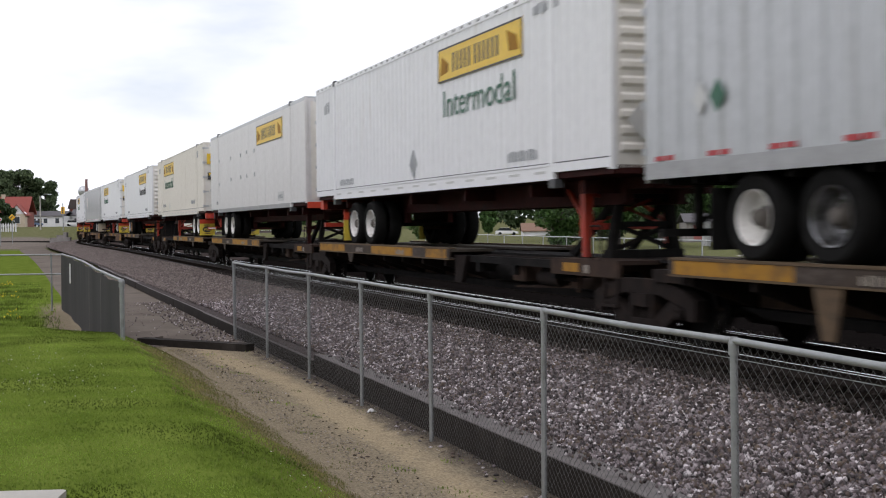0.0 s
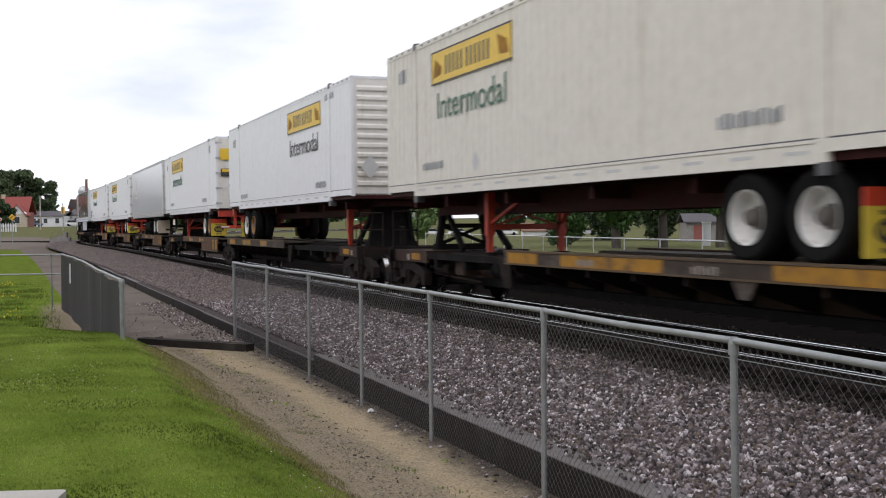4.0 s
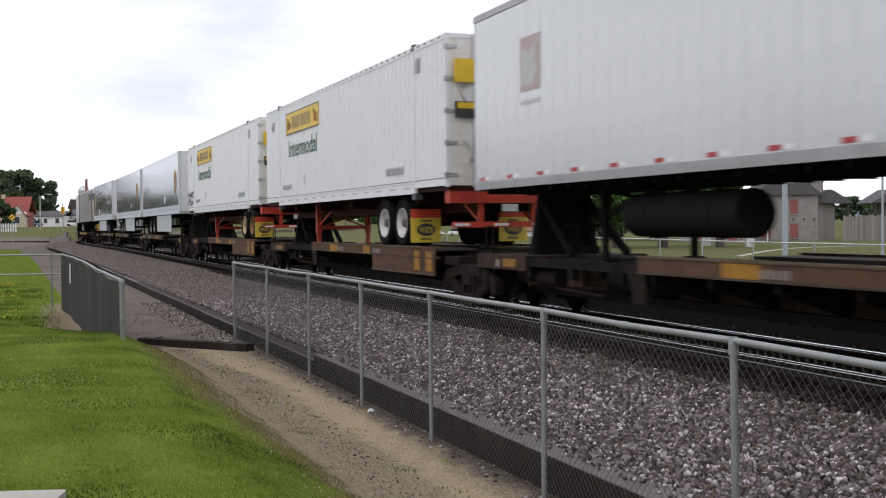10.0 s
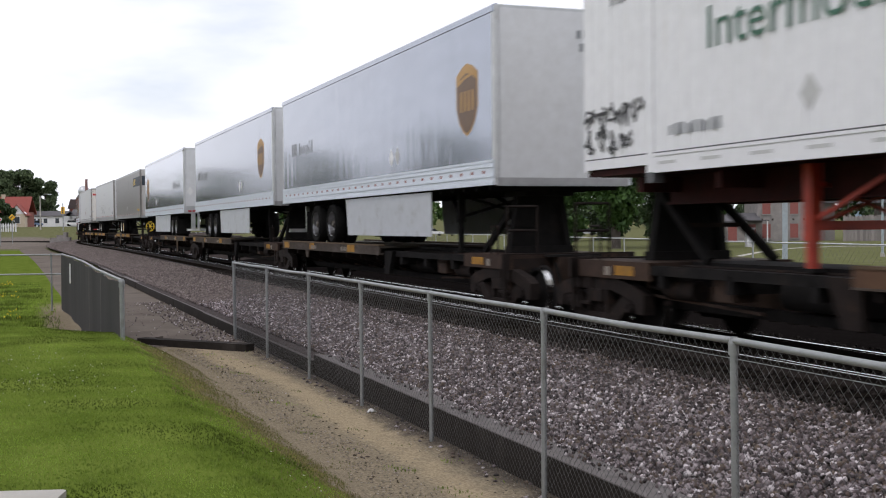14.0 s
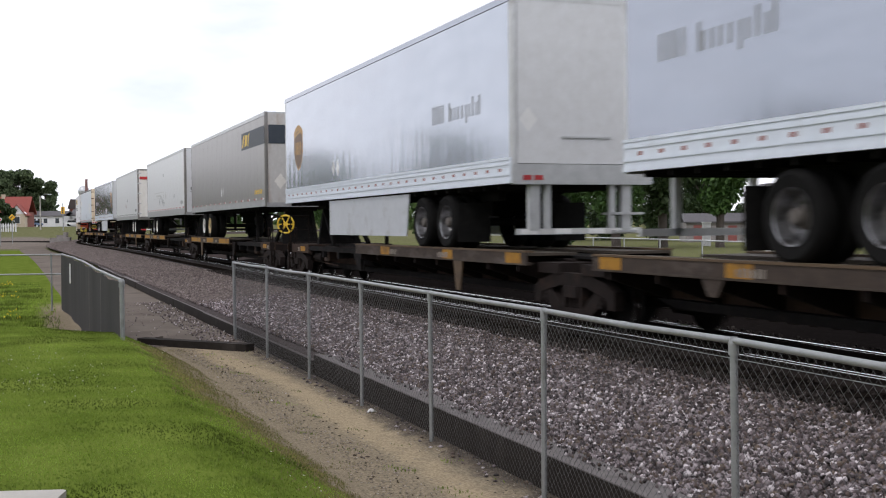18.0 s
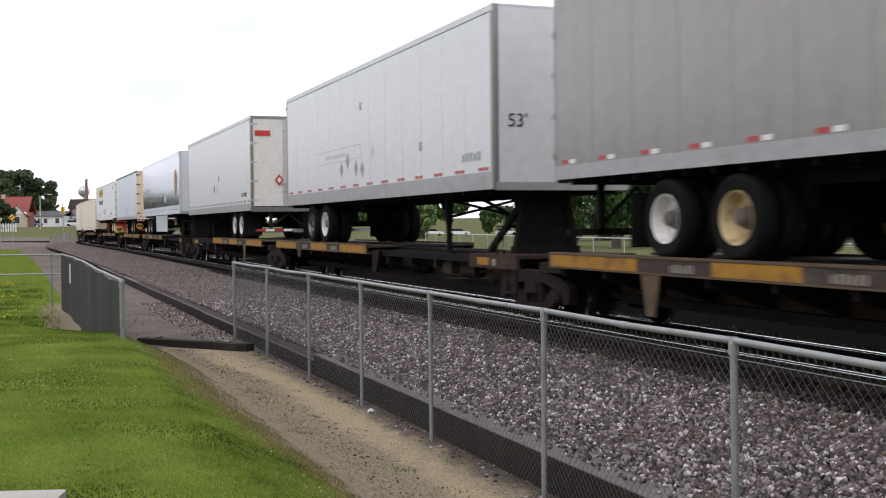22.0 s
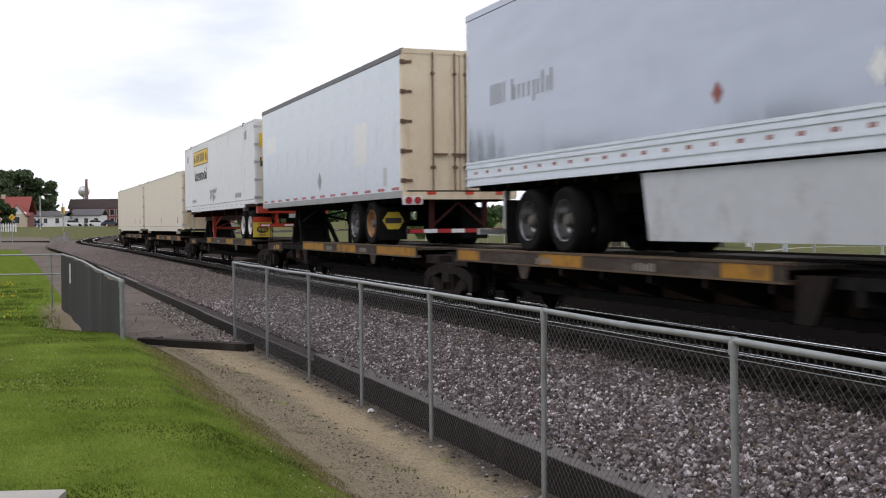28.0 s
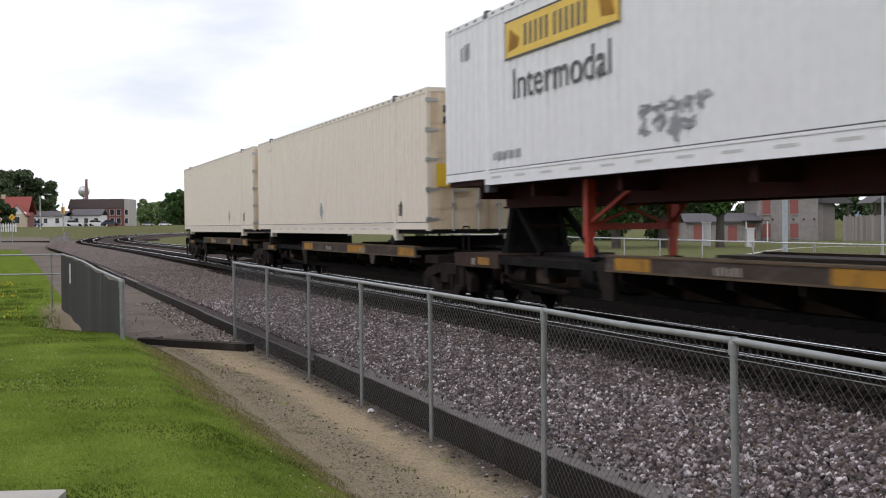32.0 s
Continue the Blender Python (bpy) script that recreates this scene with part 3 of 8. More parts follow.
def lettering(text, size, x, y, z, mat, parent, name="lettering", width=None, label="", turn=0.0):
    """Raised letters that read along +x on a wall that faces -y (turn = 90: on a wall that faces +x)."""
    cu = bpy.data.curves.new("letters", "FONT")
    cu.body, cu.size, cu.extrude = text, size, 0.003
    tmp = bpy.data.objects.new("letters", cu)
    me = bpy.data.meshes.new_from_object(tmp)
    bpy.data.objects.remove(tmp)
    bpy.data.curves.remove(cu)
    co = np.empty(len(me.vertices) * 3)
    me.vertices.foreach_get("co", co)
    co = co.reshape(-1, 3)
    w = co[:, 0].max() - co[:, 0].min()
    k = (width / w) if width else 1.0
    a, b, c = (co[:, 0] - co[:, 0].min()) * k, co[:, 1], co[:, 2]
    if turn:
        out = np.stack([x + c, y + a, z + b], 1)
    else:
        out = np.stack([x + a, y - c, z + b], 1)
    me.vertices.foreach_set("co", out.astype(np.float32).ravel())
    me.materials.append(mat)
    me.update()
    return part(name, me, mat, parent, label)


RNG = np.random.default_rng(5)


# ---- ground: one sheet out to the horizon ----
FENCE_D, SCREEN_D, LAWN_D = 4.85, 7.50, 6.55


def ground_height(x, y, d):
    low = np.full(x.shape, -0.65)
    bank = np.interp(d, [5.2, 6.3, 6.9, 7.5, 8.4], [0.0, 0.12, 0.48, 0.76, 0.80]) * (1 - sm(15.4, 20.8, y - 2.3 * sm(7.6, 10.5, d)))
    z = low + bank
    z = z - 0.15 * sm(-6, -14, d)
    far = sm(165, 245, y) * sm(4.9, 11, d)
    z = z + far * 2.55
    z = z + sm(330, 900, y) * 4.0 * sm(12, 30, np.abs(d))
    z = z + 0.012 * np.sin(x * 0.9 + 1) * np.sin(y * 0.7) * sm(5.4, 7, np.abs(d)) * (y < 60)
    return z


def lawn_edge(y):
    """Distance from the track at which the lawn begins to thin out."""
    return np.interp(y, [7, 8.5, 9.3, 10.4, 12.5, 15, 17], [6.50, 6.48, 6.62, 6.85, 6.90, 6.85, 6.80]) + 0.07 * np.sin(2.3 * y) + 0.05 * np.sin(5.1 * y + 1)


def ragged(x, y):
    """Uneven give and take of the lawn's edge."""
    return 0.13 * np.sin(4.3 * x + 2.1 * y) * np.sin(3.1 * y - 1.7 * x) + 0.08 * np.sin(9.1 * x - 5.0 * y)


def axis_steps(lo, hi, near_lo, near_hi, fine, keep_lo, keep_hi, most):
    mid = np.arange(near_lo, near_hi + fine / 2, fine)
    out, step, p = [], fine, near_hi
    while p < hi:
        step = min(step * 1.16, most) if p < keep_hi else step * 1.3
        p += step
        out.append(min(p, hi))
    inn, step, p = [], fine, near_lo
    while p > lo:
        step = min(step * 1.16, most) if p > keep_lo else step * 1.3
        p -= step
        inn.append(max(p, lo))
    return np.concatenate([inn[::-1], mid, out])


def build_ground():
    gx = axis_steps(-2600, 2600, -12, 6, 0.22, -130, 60, 2.2)
    gy = axis_steps(-400, 3200, 3, 30, 0.25, -5, 480, 3.0)
    X, Y = np.meshgrid(gx, gy)
    x, y = X.ravel(), Y.ravel()
    d, s = near_side(x, y)
    z = ground_height(x, y, d)
    w, h = len(gx), len(gy)
    i = np.arange(w * h).reshape(h, w)
    f = np.stack([i[:-1, :-1].ravel(), i[:-1, 1:].ravel(), i[1:, 1:].ravel(), i[1:, :-1].ravel()], 1)
    me = raw_mesh("ground", np.stack([x, y, z], 1), f, M_GROUND)
    me.polygons.foreach_set("use_smooth", [True] * len(me.polygons))
    edge = lawn_edge(y) + ragged(x, y)
    lawn = sm(-0.12, 0.12, d - edge) * (1 - sm(17, 19, y)) + sm(5, 6, d) * sm(17, 19, y) * (1 - sm(105, 125, y)) + 0.28 * sm(-9, -12, d) * sm(20, 40, y) * (1 - sm(150, 200, y))
    dirt = (1 - sm(-0.12, 0.12, d - edge)) * sm(2.0, 2.6, d) * (1 - sm(40, 60, y)) + sm(17, 19, y) * (1 - sm(30, 36, y)) * sm(6, 7, d) * (1 - sm(7.8, 8.5, d))
    road = sm(118, 130, y) * (1 - sm(186, 202, y)) * sm(3, 5, d)
    col = np.ones((len(x), 4), dtype=np.float32)
    col[:, 0], col[:, 1], col[:, 2] = np.clip(lawn, 0, 1), np.clip(dirt, 0, 1), np.clip(road, 0, 1)
    strip = np.interp(y, [9, 12, 16.4, 18.2], [5.36, 5.28, 5.30, 5.62])
    wide = np.interp(y, [8, 9.5, 12, 16, 18], [0.10, 0.20, 0.27, 0.24, 0.34])
    col[:, 3] = np.clip(1.0 * np.exp(-((d - strip) / wide) ** 2) + 0.10 * np.sin(y * 1.3 + 3 * d), 0, 1)
    fringe = np.ones((len(x), 4), dtype=np.float32)
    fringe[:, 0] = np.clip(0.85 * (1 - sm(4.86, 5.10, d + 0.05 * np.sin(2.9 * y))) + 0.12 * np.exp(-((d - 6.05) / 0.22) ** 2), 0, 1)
    fringe[:, 1] = np.clip(0.95 * (1 - sm(0.1, 0.62, d - edge)) * (y < 19), 0, 1)
    at = me.color_attributes.new("fringe", "FLOAT_COLOR", "POINT")
    at.data.foreach_set("color", fringe.ravel())
    at = me.color_attributes.new("cover", "FLOAT_COLOR", "POINT")
    at.data.foreach_set("color", col.ravel())
    tagged(new("ground", me), "mown green lawn, bare dirt path and distant fields", "ground", kind="structure")


build_ground()


def sheet_along(name, mat, s_list, profile, label, category, kind="structure"):
    """A strip along the track: profile rows of (away, z)."""
    s = np.asarray(s_list, dtype=float)
    rows = []
    for a, z in profile:
        x, y, _ = on_line(s, a)
        rows.append(np.stack([x, y, np.full(len(s), z)], 1))
    v = np.concatenate(rows)
    n = len(s)
    i = np.arange(n * len(profile)).reshape(len(profile), n)
    f = np.stack([i[:-1, :-1].ravel(), i[:-1, 1:].ravel(), i[1:, 1:].ravel(), i[1:, :-1].ravel()], 1)
    return tagged(new(name, raw_mesh(name, v, f, mat)), label, category, kind=kind)


S_LONG = np.concatenate([np.arange(-500, -60, 3.0), np.arange(-60, 12, 0.5), np.arange(12, 331, 4.0)])
TRACK2 = 4.6
# ballast shoulder, dark oily bed under the rails, second track behind
sheet_along("ballast", M_BALLAST, S_LONG, [(-4.66, -0.42), (-3.6, -0.36), (-2.2, -0.235), (-1.45, -0.185), (-1.32, -0.165)], "grey crushed stone ballast shoulder", "ballast")
BED_ROWS = [(-1.335, -0.162), (0.0, -0.172), (1.9, -0.165), (2.35, -0.22), (2.9, -0.165), (4.6, -0.17), (6.0, -0.165), (6.6, -0.25), (8.6, -0.82)]
sheet_along("track_bed", M_OILBALLAST, S_LONG[S_LONG >= -60], BED_ROWS, "oil-darkened ballast bed of a double track", "ballast")
sheet_along("track_bed", M_DUSTBED, S_LONG[S_LONG <= -60], BED_ROWS, "dusty grey-brown ballast bed of a double track", "ballast")


sheet_along("footway", M_PAVE, np.concatenate([np.arange(-150, -60, 3.0), np.arange(-60, -21.4, 0.5)]), [(-7.42, -0.66), (-7.40, -0.637), (-6.0, -0.63), (-4.76, -0.637)], "dusty grey-brown walk beside the ballast", "pavement")


def rail_strip(parent, away, part_name="rail"):
    prof = [(-0.07, -0.17), (-0.07, -0.155), (-0.012, -0.13), (-0.012, -0.05), (-0.036, -0.04), (-0.036, -0.004), (0.036, -0.004), (0.036, -0.04), (0.012, -0.05), (0.012, -0.13), (0.07, -0.155), (0.07, -0.17)]
    s = S_LONG
    rows = []
    for a, z in prof:
        x, y, _ = on_line(s, away + a)
        rows.append(np.stack([x, y, np.full(len(s), z)], 1))
    v, n = np.concatenate(rows), len(s)
    i = np.arange(n * len(prof)).reshape(len(prof), n)
    f = np.stack([i[:-1, :-1].ravel(), i[:-1, 1:].ravel(), i[1:, 1:].ravel(), i[1:, :-1].ravel()], 1)
    web = part(part_name, raw_mesh("rail_web", v, f, M_RAIL), M_RAIL, parent)
    top = []
    for a, z in ((-0.037, -0.02), (-0.034, -0.002), (-0.02, 0.0), (0.02, 0.0), (0.034, -0.002), (0.037, -0.02)):
        x, y, _ = on_line(s, away + a)
        top.append(np.stack([x, y, np.full(len(s), z)], 1))
    v = np.concatenate(top)
    i = np.arange(n * 6).reshape(6, n)
    f = np.stack([i[:-1, :-1].ravel(), i[:-1, 1:].ravel(), i[1:, 1:].ravel(), i[1:, :-1].ravel()], 1)
    part("rail_head", raw_mesh("rail_head", v, f, M_RAILTOP), M_RAILTOP, web, "bright polished running surface")


for away, words in ((0.0, "near railway track of bright-topped rails on dark sleepers"), (TRACK2, "second railway track of bright-topped rails on dark sleepers")):
    track = thing("track", words, "railway track", kind="structure")
    for side in (-0.7175, 0.7175):
        rail_strip(track, away + side)
    tie = Geo().box(-1.3, 1.3, -0.11, 0.11, -0.17, 0.0, 0.012).mesh("sleeper", M_TIE)
    far_ties, k = Geo(), 0
    for s in np.arange(-190, 14, 0.56):
        x, y, h = on_line(s + RNG.uniform(-0.02, 0.02), away + RNG.uniform(-0.03, 0.03))
        m = pose(float(x), float(y), -0.148, 0, 0, math.degrees(float(h)) + RNG.uniform(-1, 1))
        if s > -75:
            ob = part("sleeper", tie, M_TIE, track)
            ob.matrix_local = m
        else:
            i = len(far_ties.v)
            far_ties.box(-1.3, 1.3, -0.11, 0.11, -0.17, 0.0)
            far_ties.v[i:] = [tuple(m @ Vector(p)) for p in far_ties.v[i:]]
    part("far_sleepers", far_ties, M_TIE, track, kind="stuff")


# ---- loose stones of the ballast, grass blades ----
def stone_field(name, mat, s0, s1, a0, a1, count, size, height, label, power=1.0):
    """Many small angular stones strewn between s0..s1 along and a0..a1 across the track."""
    iv = np.array([(-1, -1, -1), (1, -1, -1), (1, 1, -1), (-1, 1, -1), (-1, -1, 1), (1, -1, 1), (1, 1, 1), (-1, 1, 1)]) * 0.62
    fc = np.array([(0, 2, 1), (0, 3, 2), (4, 5, 6), (4, 6, 7), (0, 1, 5), (0, 5, 4), (1, 2, 6), (1, 6, 5), (2, 3, 7), (2, 7, 6), (3, 0, 4), (3, 4, 7)])
    u = RNG.random(count) ** power
    s = s1 + (s0 - s1) * u
    a = RNG.uniform(a0, a1, count)
    x, y, _ = on_line(s, a)
    z = np.interp(a, *zip(*height)) + RNG.uniform(-0.004, 0.02, count)
    r = RNG.uniform(size[0], size[1], count) * (0.75 + 0.5 * RNG.random(count) ** 3)
    jag = RNG.uniform(0.5, 1.35, (count, 8, 3))
    q = RNG.normal(size=(count, 4))
    q /= np.linalg.norm(q, axis=1, keepdims=True)
    w, i, j, k = q.T
    R = np.stack([1 - 2 * (j * j + k * k), 2 * (i * j - k * w), 2 * (i * k + j * w), 2 * (i * j + k * w), 1 - 2 * (i * i + k * k), 2 * (j * k - i * w), 2 * (i * k - j * w), 2 * (j * k + i * w), 1 - 2 * (i * i + j * j)], 1).reshape(-1, 3, 3)
    v = iv[None] * jag * np.array([1.15, 0.95, 0.75]) * r[:, None, None]
    v = np.einsum("nij,nkj->nki", R, v)
    v += np.stack([x, y, z], 1)[:, None]
    f = fc[None] + (np.arange(count) * 8)[:, None, None]
    tagged(new(name, raw_mesh(name, v.reshape(-1, 3), f.reshape(-1, 3), mat)), label, "stones", kind="stuff")


BED = [(-4.66, -0.40), (-3.6, -0.34), (-2.2, -0.215), (-1.45, -0.165), (-1.3, -0.15)]
stone_field("ballast_stones", M_STONES, -30, -3.5, -4.46, -2.05, 62000, (0.018, 0.037), BED, "loose grey and brown crushed ballast stones", 1.35)
stone_field("ballast_stones", M_GRIMESTONES, -30, -3.5, -2.6, -1.6, 17000, (0.018, 0.037), BED, "grimy ballast stones near the sleeper ends", 1.35)
stone_field("ballast_stones", M_STONES, -30, -3.5, -2.2, -1.6, 5000, (0.018, 0.037), BED, "loose grey and brown crushed ballast stones", 1.35)
stone_field("ballast_stones", M_FARSTONES, -75, -29, -4.5, -1.58, 30000, (0.022, 0.042), BED, "loose grey and brown crushed ballast stones", 1.3)
stone_field("ballast_stones", M_FARSTONES, -170, -70, -4.64, -1.5, 26000, (0.03, 0.06), BED, "loose grey and brown crushed ballast stones", 1.0)
stone_field("ballast_stones", M_STONES, -24, -3.5, -4.60, -4.38, 600, (0.012, 0.028), [(-4.62, -0.33), (-4.40, -0.345)], "ballast stones spilled onto the kerb", 1.2)
stone_field("dark_ballast_stones", M_OILSTONES, -45, -3.5, -1.52, 2.0, 16000, (0.02, 0.04), [(-1.6, -0.17), (-0.8, -0.165), (2.0, -0.17)], "oil-blackened ballast stones between the sleepers", 1.4)
stone_field("dark_ballast_stones", M_OILSTONES, -45, -3.5, -1.78, -1.45, 5200, (0.02, 0.04), [(-1.8, -0.168), (-1.4, -0.145)], "oil-darkened ballast stones at the sleeper ends", 1.4)


stone_field("strewn_stones", M_STONES, -34, -21.5, -5.5, -4.75, 900, (0.010, 0.026), [(-7.3, -0.625), (-4.7, -0.625)], "ballast stones strewn over the walk", 1.0)
stone_field("strewn_stones", M_STONES, -34, -21.5, -7.2, -5.3, 260, (0.010, 0.022), [(-7.3, -0.628), (-4.7, -0.628)], "ballast stones strewn over the walk", 1.0)


def grass_field(name, mat, pts, height, width, label, lean=0.5, category="grass", up=0.0):
    """One curved-tip blade (two triangles) a point."""
    n = len(pts)
    x, y = pts[:, 0], pts[:, 1]
    d, _ = near_side(x, y)
    z = ground_height(x, y, d) - 0.004 + up
    an = RNG.uniform(0, 2 * np.pi, n)
    h = RNG.uniform(height[0], height[1], n)
    w = RNG.uniform(width[0], width[1], n) / 2
    la = RNG.uniform(0, 2 * np.pi, n)
    lx, ly = np.cos(la) * h * lean * RNG.random(n), np.sin(la) * h * lean * RNG.random(n)
    dx, dy = np.cos(an) * w, np.sin(an) * w
    v = np.stack([np.stack([x - dx, y - dy, z], 1), np.stack([x + dx, y + dy, z], 1), np.stack([x + lx * .4 + dx * .7, y + ly * .4 + dy * .7, z + h * 0.6], 1),
                  np.stack([x + lx * .4 - dx * .7, y + ly * .4 - dy * .7, z + h * 0.6], 1), np.stack([x + lx, y + ly, z + h], 1)], 1)
    b = (np.arange(n) * 5)[:, None]
    f = np.concatenate([b + np.array([[0, 1, 2]]), b + np.array([[0, 2, 3]]), b + np.array([[3, 2, 4]])])
    tagged(new(name, raw_mesh(name, v.reshape(-1, 3), f, mat)), label, category, kind="stuff")


def strewn(n, x0, x1, y0, y1, keep, near=1.6):
    y = y0 + (y1 - y0) * RNG.random(n) ** near
    x = RNG.uniform(-1, 1, n) * 0.5 * (x1 - x0) + 0.5 * (x0 + x1)
    d, _ = near_side(x, y)
    return np.stack([x, y], 1)[keep(x, y, d)]


def in_view(x, y):
    return (x < -0.1 * y + 1.2) & (x > -0.44 * y - 0.3)


grass_field("lawn_grass", M_GRASS, strewn(300000, -8.5, 0.9, 4.6, 18.8, lambda x, y, d: (d > lawn_edge(y) + ragged(x, y) + 0.02 + 0.70 * RNG.random(len(x)) ** 0.9) & in_view(x, y)), (0.008, 0.020), (0.005, 0.011), "short mown green lawn grass", 1.1)
grass_field("verge_grass", M_DRYGRASS, strewn(420000, -8, 2, 4.6, 22, lambda x, y, d: (d < 7.5) & (d > 5.6) & (RNG.random(len(x)) < 0.8 * np.exp(-((d - lawn_edge(y) - ragged(x, y) - 0.06) / 0.40) ** 2) + 0.20 * sm(0.25, 1.1, np.sin(3.1 * y + 2 * x) + np.sin(4.7 * x - 1.3 * y)) * sm(5.6, 6.0, d) * (d < 6.6)), 1.3), (0.008, 0.026), (0.005, 0.012), "sparse dry grass along the edge of the lawn")
tufts = strewn(60000, -6, 2, 5.5, 20, lambda x, y, d: (d < 6.5) & (d > 4.9) & (np.sin(6.1 * x + 1.0) * np.sin(4.3 * y) + np.sin(9.7 * y + 3 * x) * 0.6 > 0.82 + 0.5 * sm(9.5, 11, y) * (d < 5.6)), 1.2)
grass_field("green_tufts", M_GRASS, tufts, (0.012, 0.035), (0.005, 0.012), "scattered green tufts of weed on the dirt", 0.7)


weeds = strewn(110000, -22, -5, 18.0, 46, lambda x, y, d: (d > 7.75 + 0.9 * RNG.random(len(x)) ** 1.5) & (d < 13), 1.2)
grass_field("tall_weeds", M_GRASS, weeds, (0.03, 0.09), (0.01, 0.025), "taller unmown grass and weeds behind the lawn", 0.6)
fl = strewn(2600, -20, -8, 22, 46, lambda x, y, d: (d > 8.7) & (d < 12) & (np.sin(x * 1.7) + np.sin(y * 0.9) > 0.3), 1.0)
grass_field("yellow_flowers", M_YELLOWFLOWER, fl, (0.03, 0.06), (0.03, 0.06), "small yellow flowers among the weeds", 0.8, "flowers", up=0.06)

clover = strewn(2600, -8.0, 0.5, 5.2, 17.5, lambda x, y, d: (d > 6.9) & (np.sin(x * 1.3 + 1) + np.sin(y * 1.1 + x) > 0.35), 1.4)
grass_field("clover_flowers", M_CLOVER, clover, (0.006, 0.012), (0.006, 0.014), "small white clover flowers in the lawn", 0.9, "flowers", up=0.016)


# ---- chain-link fences ----
def chain_mesh(length, z0, z1, pitch=0.072, r=0.0016):
    """Two families of slanting wires between the rails, along +x."""
    g = Geo()
    h = z1 - z0
    for k in range(int((length + h) / pitch)):
        for sgn in (1, -1):
            xa = k * pitch - h
            xb = xa + h
            a, b = max(xa, 0.0), min(xb, length)
            if b - a < 0.01:
                continue
            za, zb = z0 + (a - xa), z0 + (b - xa)
            if sgn < 0:
                za, zb = z0 + z1 - za, z0 + z1 - zb
            g.tube((a, 0.004 * sgn, za), (b, 0.004 * sgn, zb), r, 3)
    return g


def fence_run(label, pts, z_foot, height, group, mat=M_STEEL, wire=True, radius=0.023, pitch=0.072, tension=True):
    """Posts at the points (x, y), top rail, mesh bays."""
    f = thing("chain_link_fence", label, "fence", group)
    zt = z_foot + height
    for i, (x, y) in enumerate(pts):
        end = i in (0, len(pts) - 1)
        r = radius * (1.3 if end else 1.0)
        lx, ly = RNG.uniform(-0.012, 0.012), RNG.uniform(-0.01, 0.01)
        p = part("post", Geo().tube((x + lx, y + ly, z_foot - 0.15), (x, y, zt - 0.02), r, 12), mat, f, smooth=True)
        cap = Geo().tube((x, y, zt - 0.085), (x, y, zt - 0.015), r * 1.32, 12)
        cap.tube((x, y, zt - 0.015), (x, y, zt + 0.022), r * 1.32, 12, r * 0.9)
        part("post_cap", cap, mat, p, smooth=True)
    for (xa, ya), (xb, yb) in zip(pts[:-1], pts[1:]):
        mid = Vector(((xa + xb) / 2, (ya + yb) / 2, zt - RNG.uniform(0.0, 0.014)))
        part("top_rail", Geo().tube((xa, ya, zt), mid, 0.021, 10).tube(mid, (xb, yb, zt), 0.021, 10), mat, f, smooth=True)
        way = Vector((xb - xa, yb - ya, 0)).normalized() * 0.05
        part("rail_sleeve", Geo().tube(mid - way, mid + way, 0.025, 10), mat, f, smooth=True)
        if wire:
            L = math.hypot(xb - xa, yb - ya)
            m = part("chain_link_mesh", chain_mesh(L, 0.02, height - 0.01, pitch), M_WIRE, f, "thin diamond wire mesh")
            m.matrix_local = pose(xa, ya, z_foot, 0, 0, math.degrees(math.atan2(yb - ya, xb - xa)))
        if tension:
            part("tension_wire", Geo().tube((xa, ya, zt - 0.105), (xb, yb, zt - 0.105), 0.003, 4), M_STEEL, f)
    return f


G_FENCE = "chain-link fences along the railway"
fence_run("grey galvanised chain-link fence beside the ballast", [spot(FENCE_D, b) for b in (-12.5, -9.9, -7.3, -4.7, -2.1, 0.5, 3.1, 5.7, 8.3, 11.0, 13.5, 16.15, 19.05, 22.1)], -0.65, 1.52, G_FENCE)

# fence with dark screening cloth, further from the rails
screen_pts = [spot(SCREEN_D + q, b) for b, q in ((15.6, 0.0), (18.7, 0.02), (21.9, 0.0), (25.2, -0.03), (28.6, 0.0), (32.2, 0.1))]
sf = fence_run("chain-link fence hung with dark screening cloth", screen_pts, -0.65, 1.52, G_FENCE, wire=False)
for (xa, ya), (xb, yb) in zip(screen_pts[:-1], screen_pts[1:]):
    g, n = Geo(), 14
    L = math.hypot(xb - xa, yb - ya)
    nx, ny = -(yb - ya) / L, (xb - xa) / L
    ph = RNG.uniform(0, 6)
    for k in range(n + 1):
        u = k / n
        w = 0.02 * math.sin(u * 6 + ph) + 0.006 * math.sin(u * 17 + ph)
        top = 0.86 - 0.05 * math.sin(u * math.pi) * RNG.uniform(0.3, 1.0)
        g.v += [(xa + (xb - xa) * u + nx * (w + 0.03), ya + (yb - ya) * u + ny * (w + 0.03), -0.6), (xa + (xb - xa) * u + nx * (w * 0.5 + 0.03), ya + (yb - ya) * u + ny * (w * 0.5 + 0.03), top)]
    g.f += [(2 * k, 2 * k + 2, 2 * k + 3, 2 * k + 1) for k in range(n)]
    part("screen_cloth", g, M_FABRIC, sf, "dark woven screening cloth, sagging between posts", smooth=True)
px, py = screen_pts[4]
part("white_tag", Geo().box(px - 0.06, px - 0.03, py - 0.1, py - 0.09, 0.25, 0.72), M_REFLECT_W, sf)
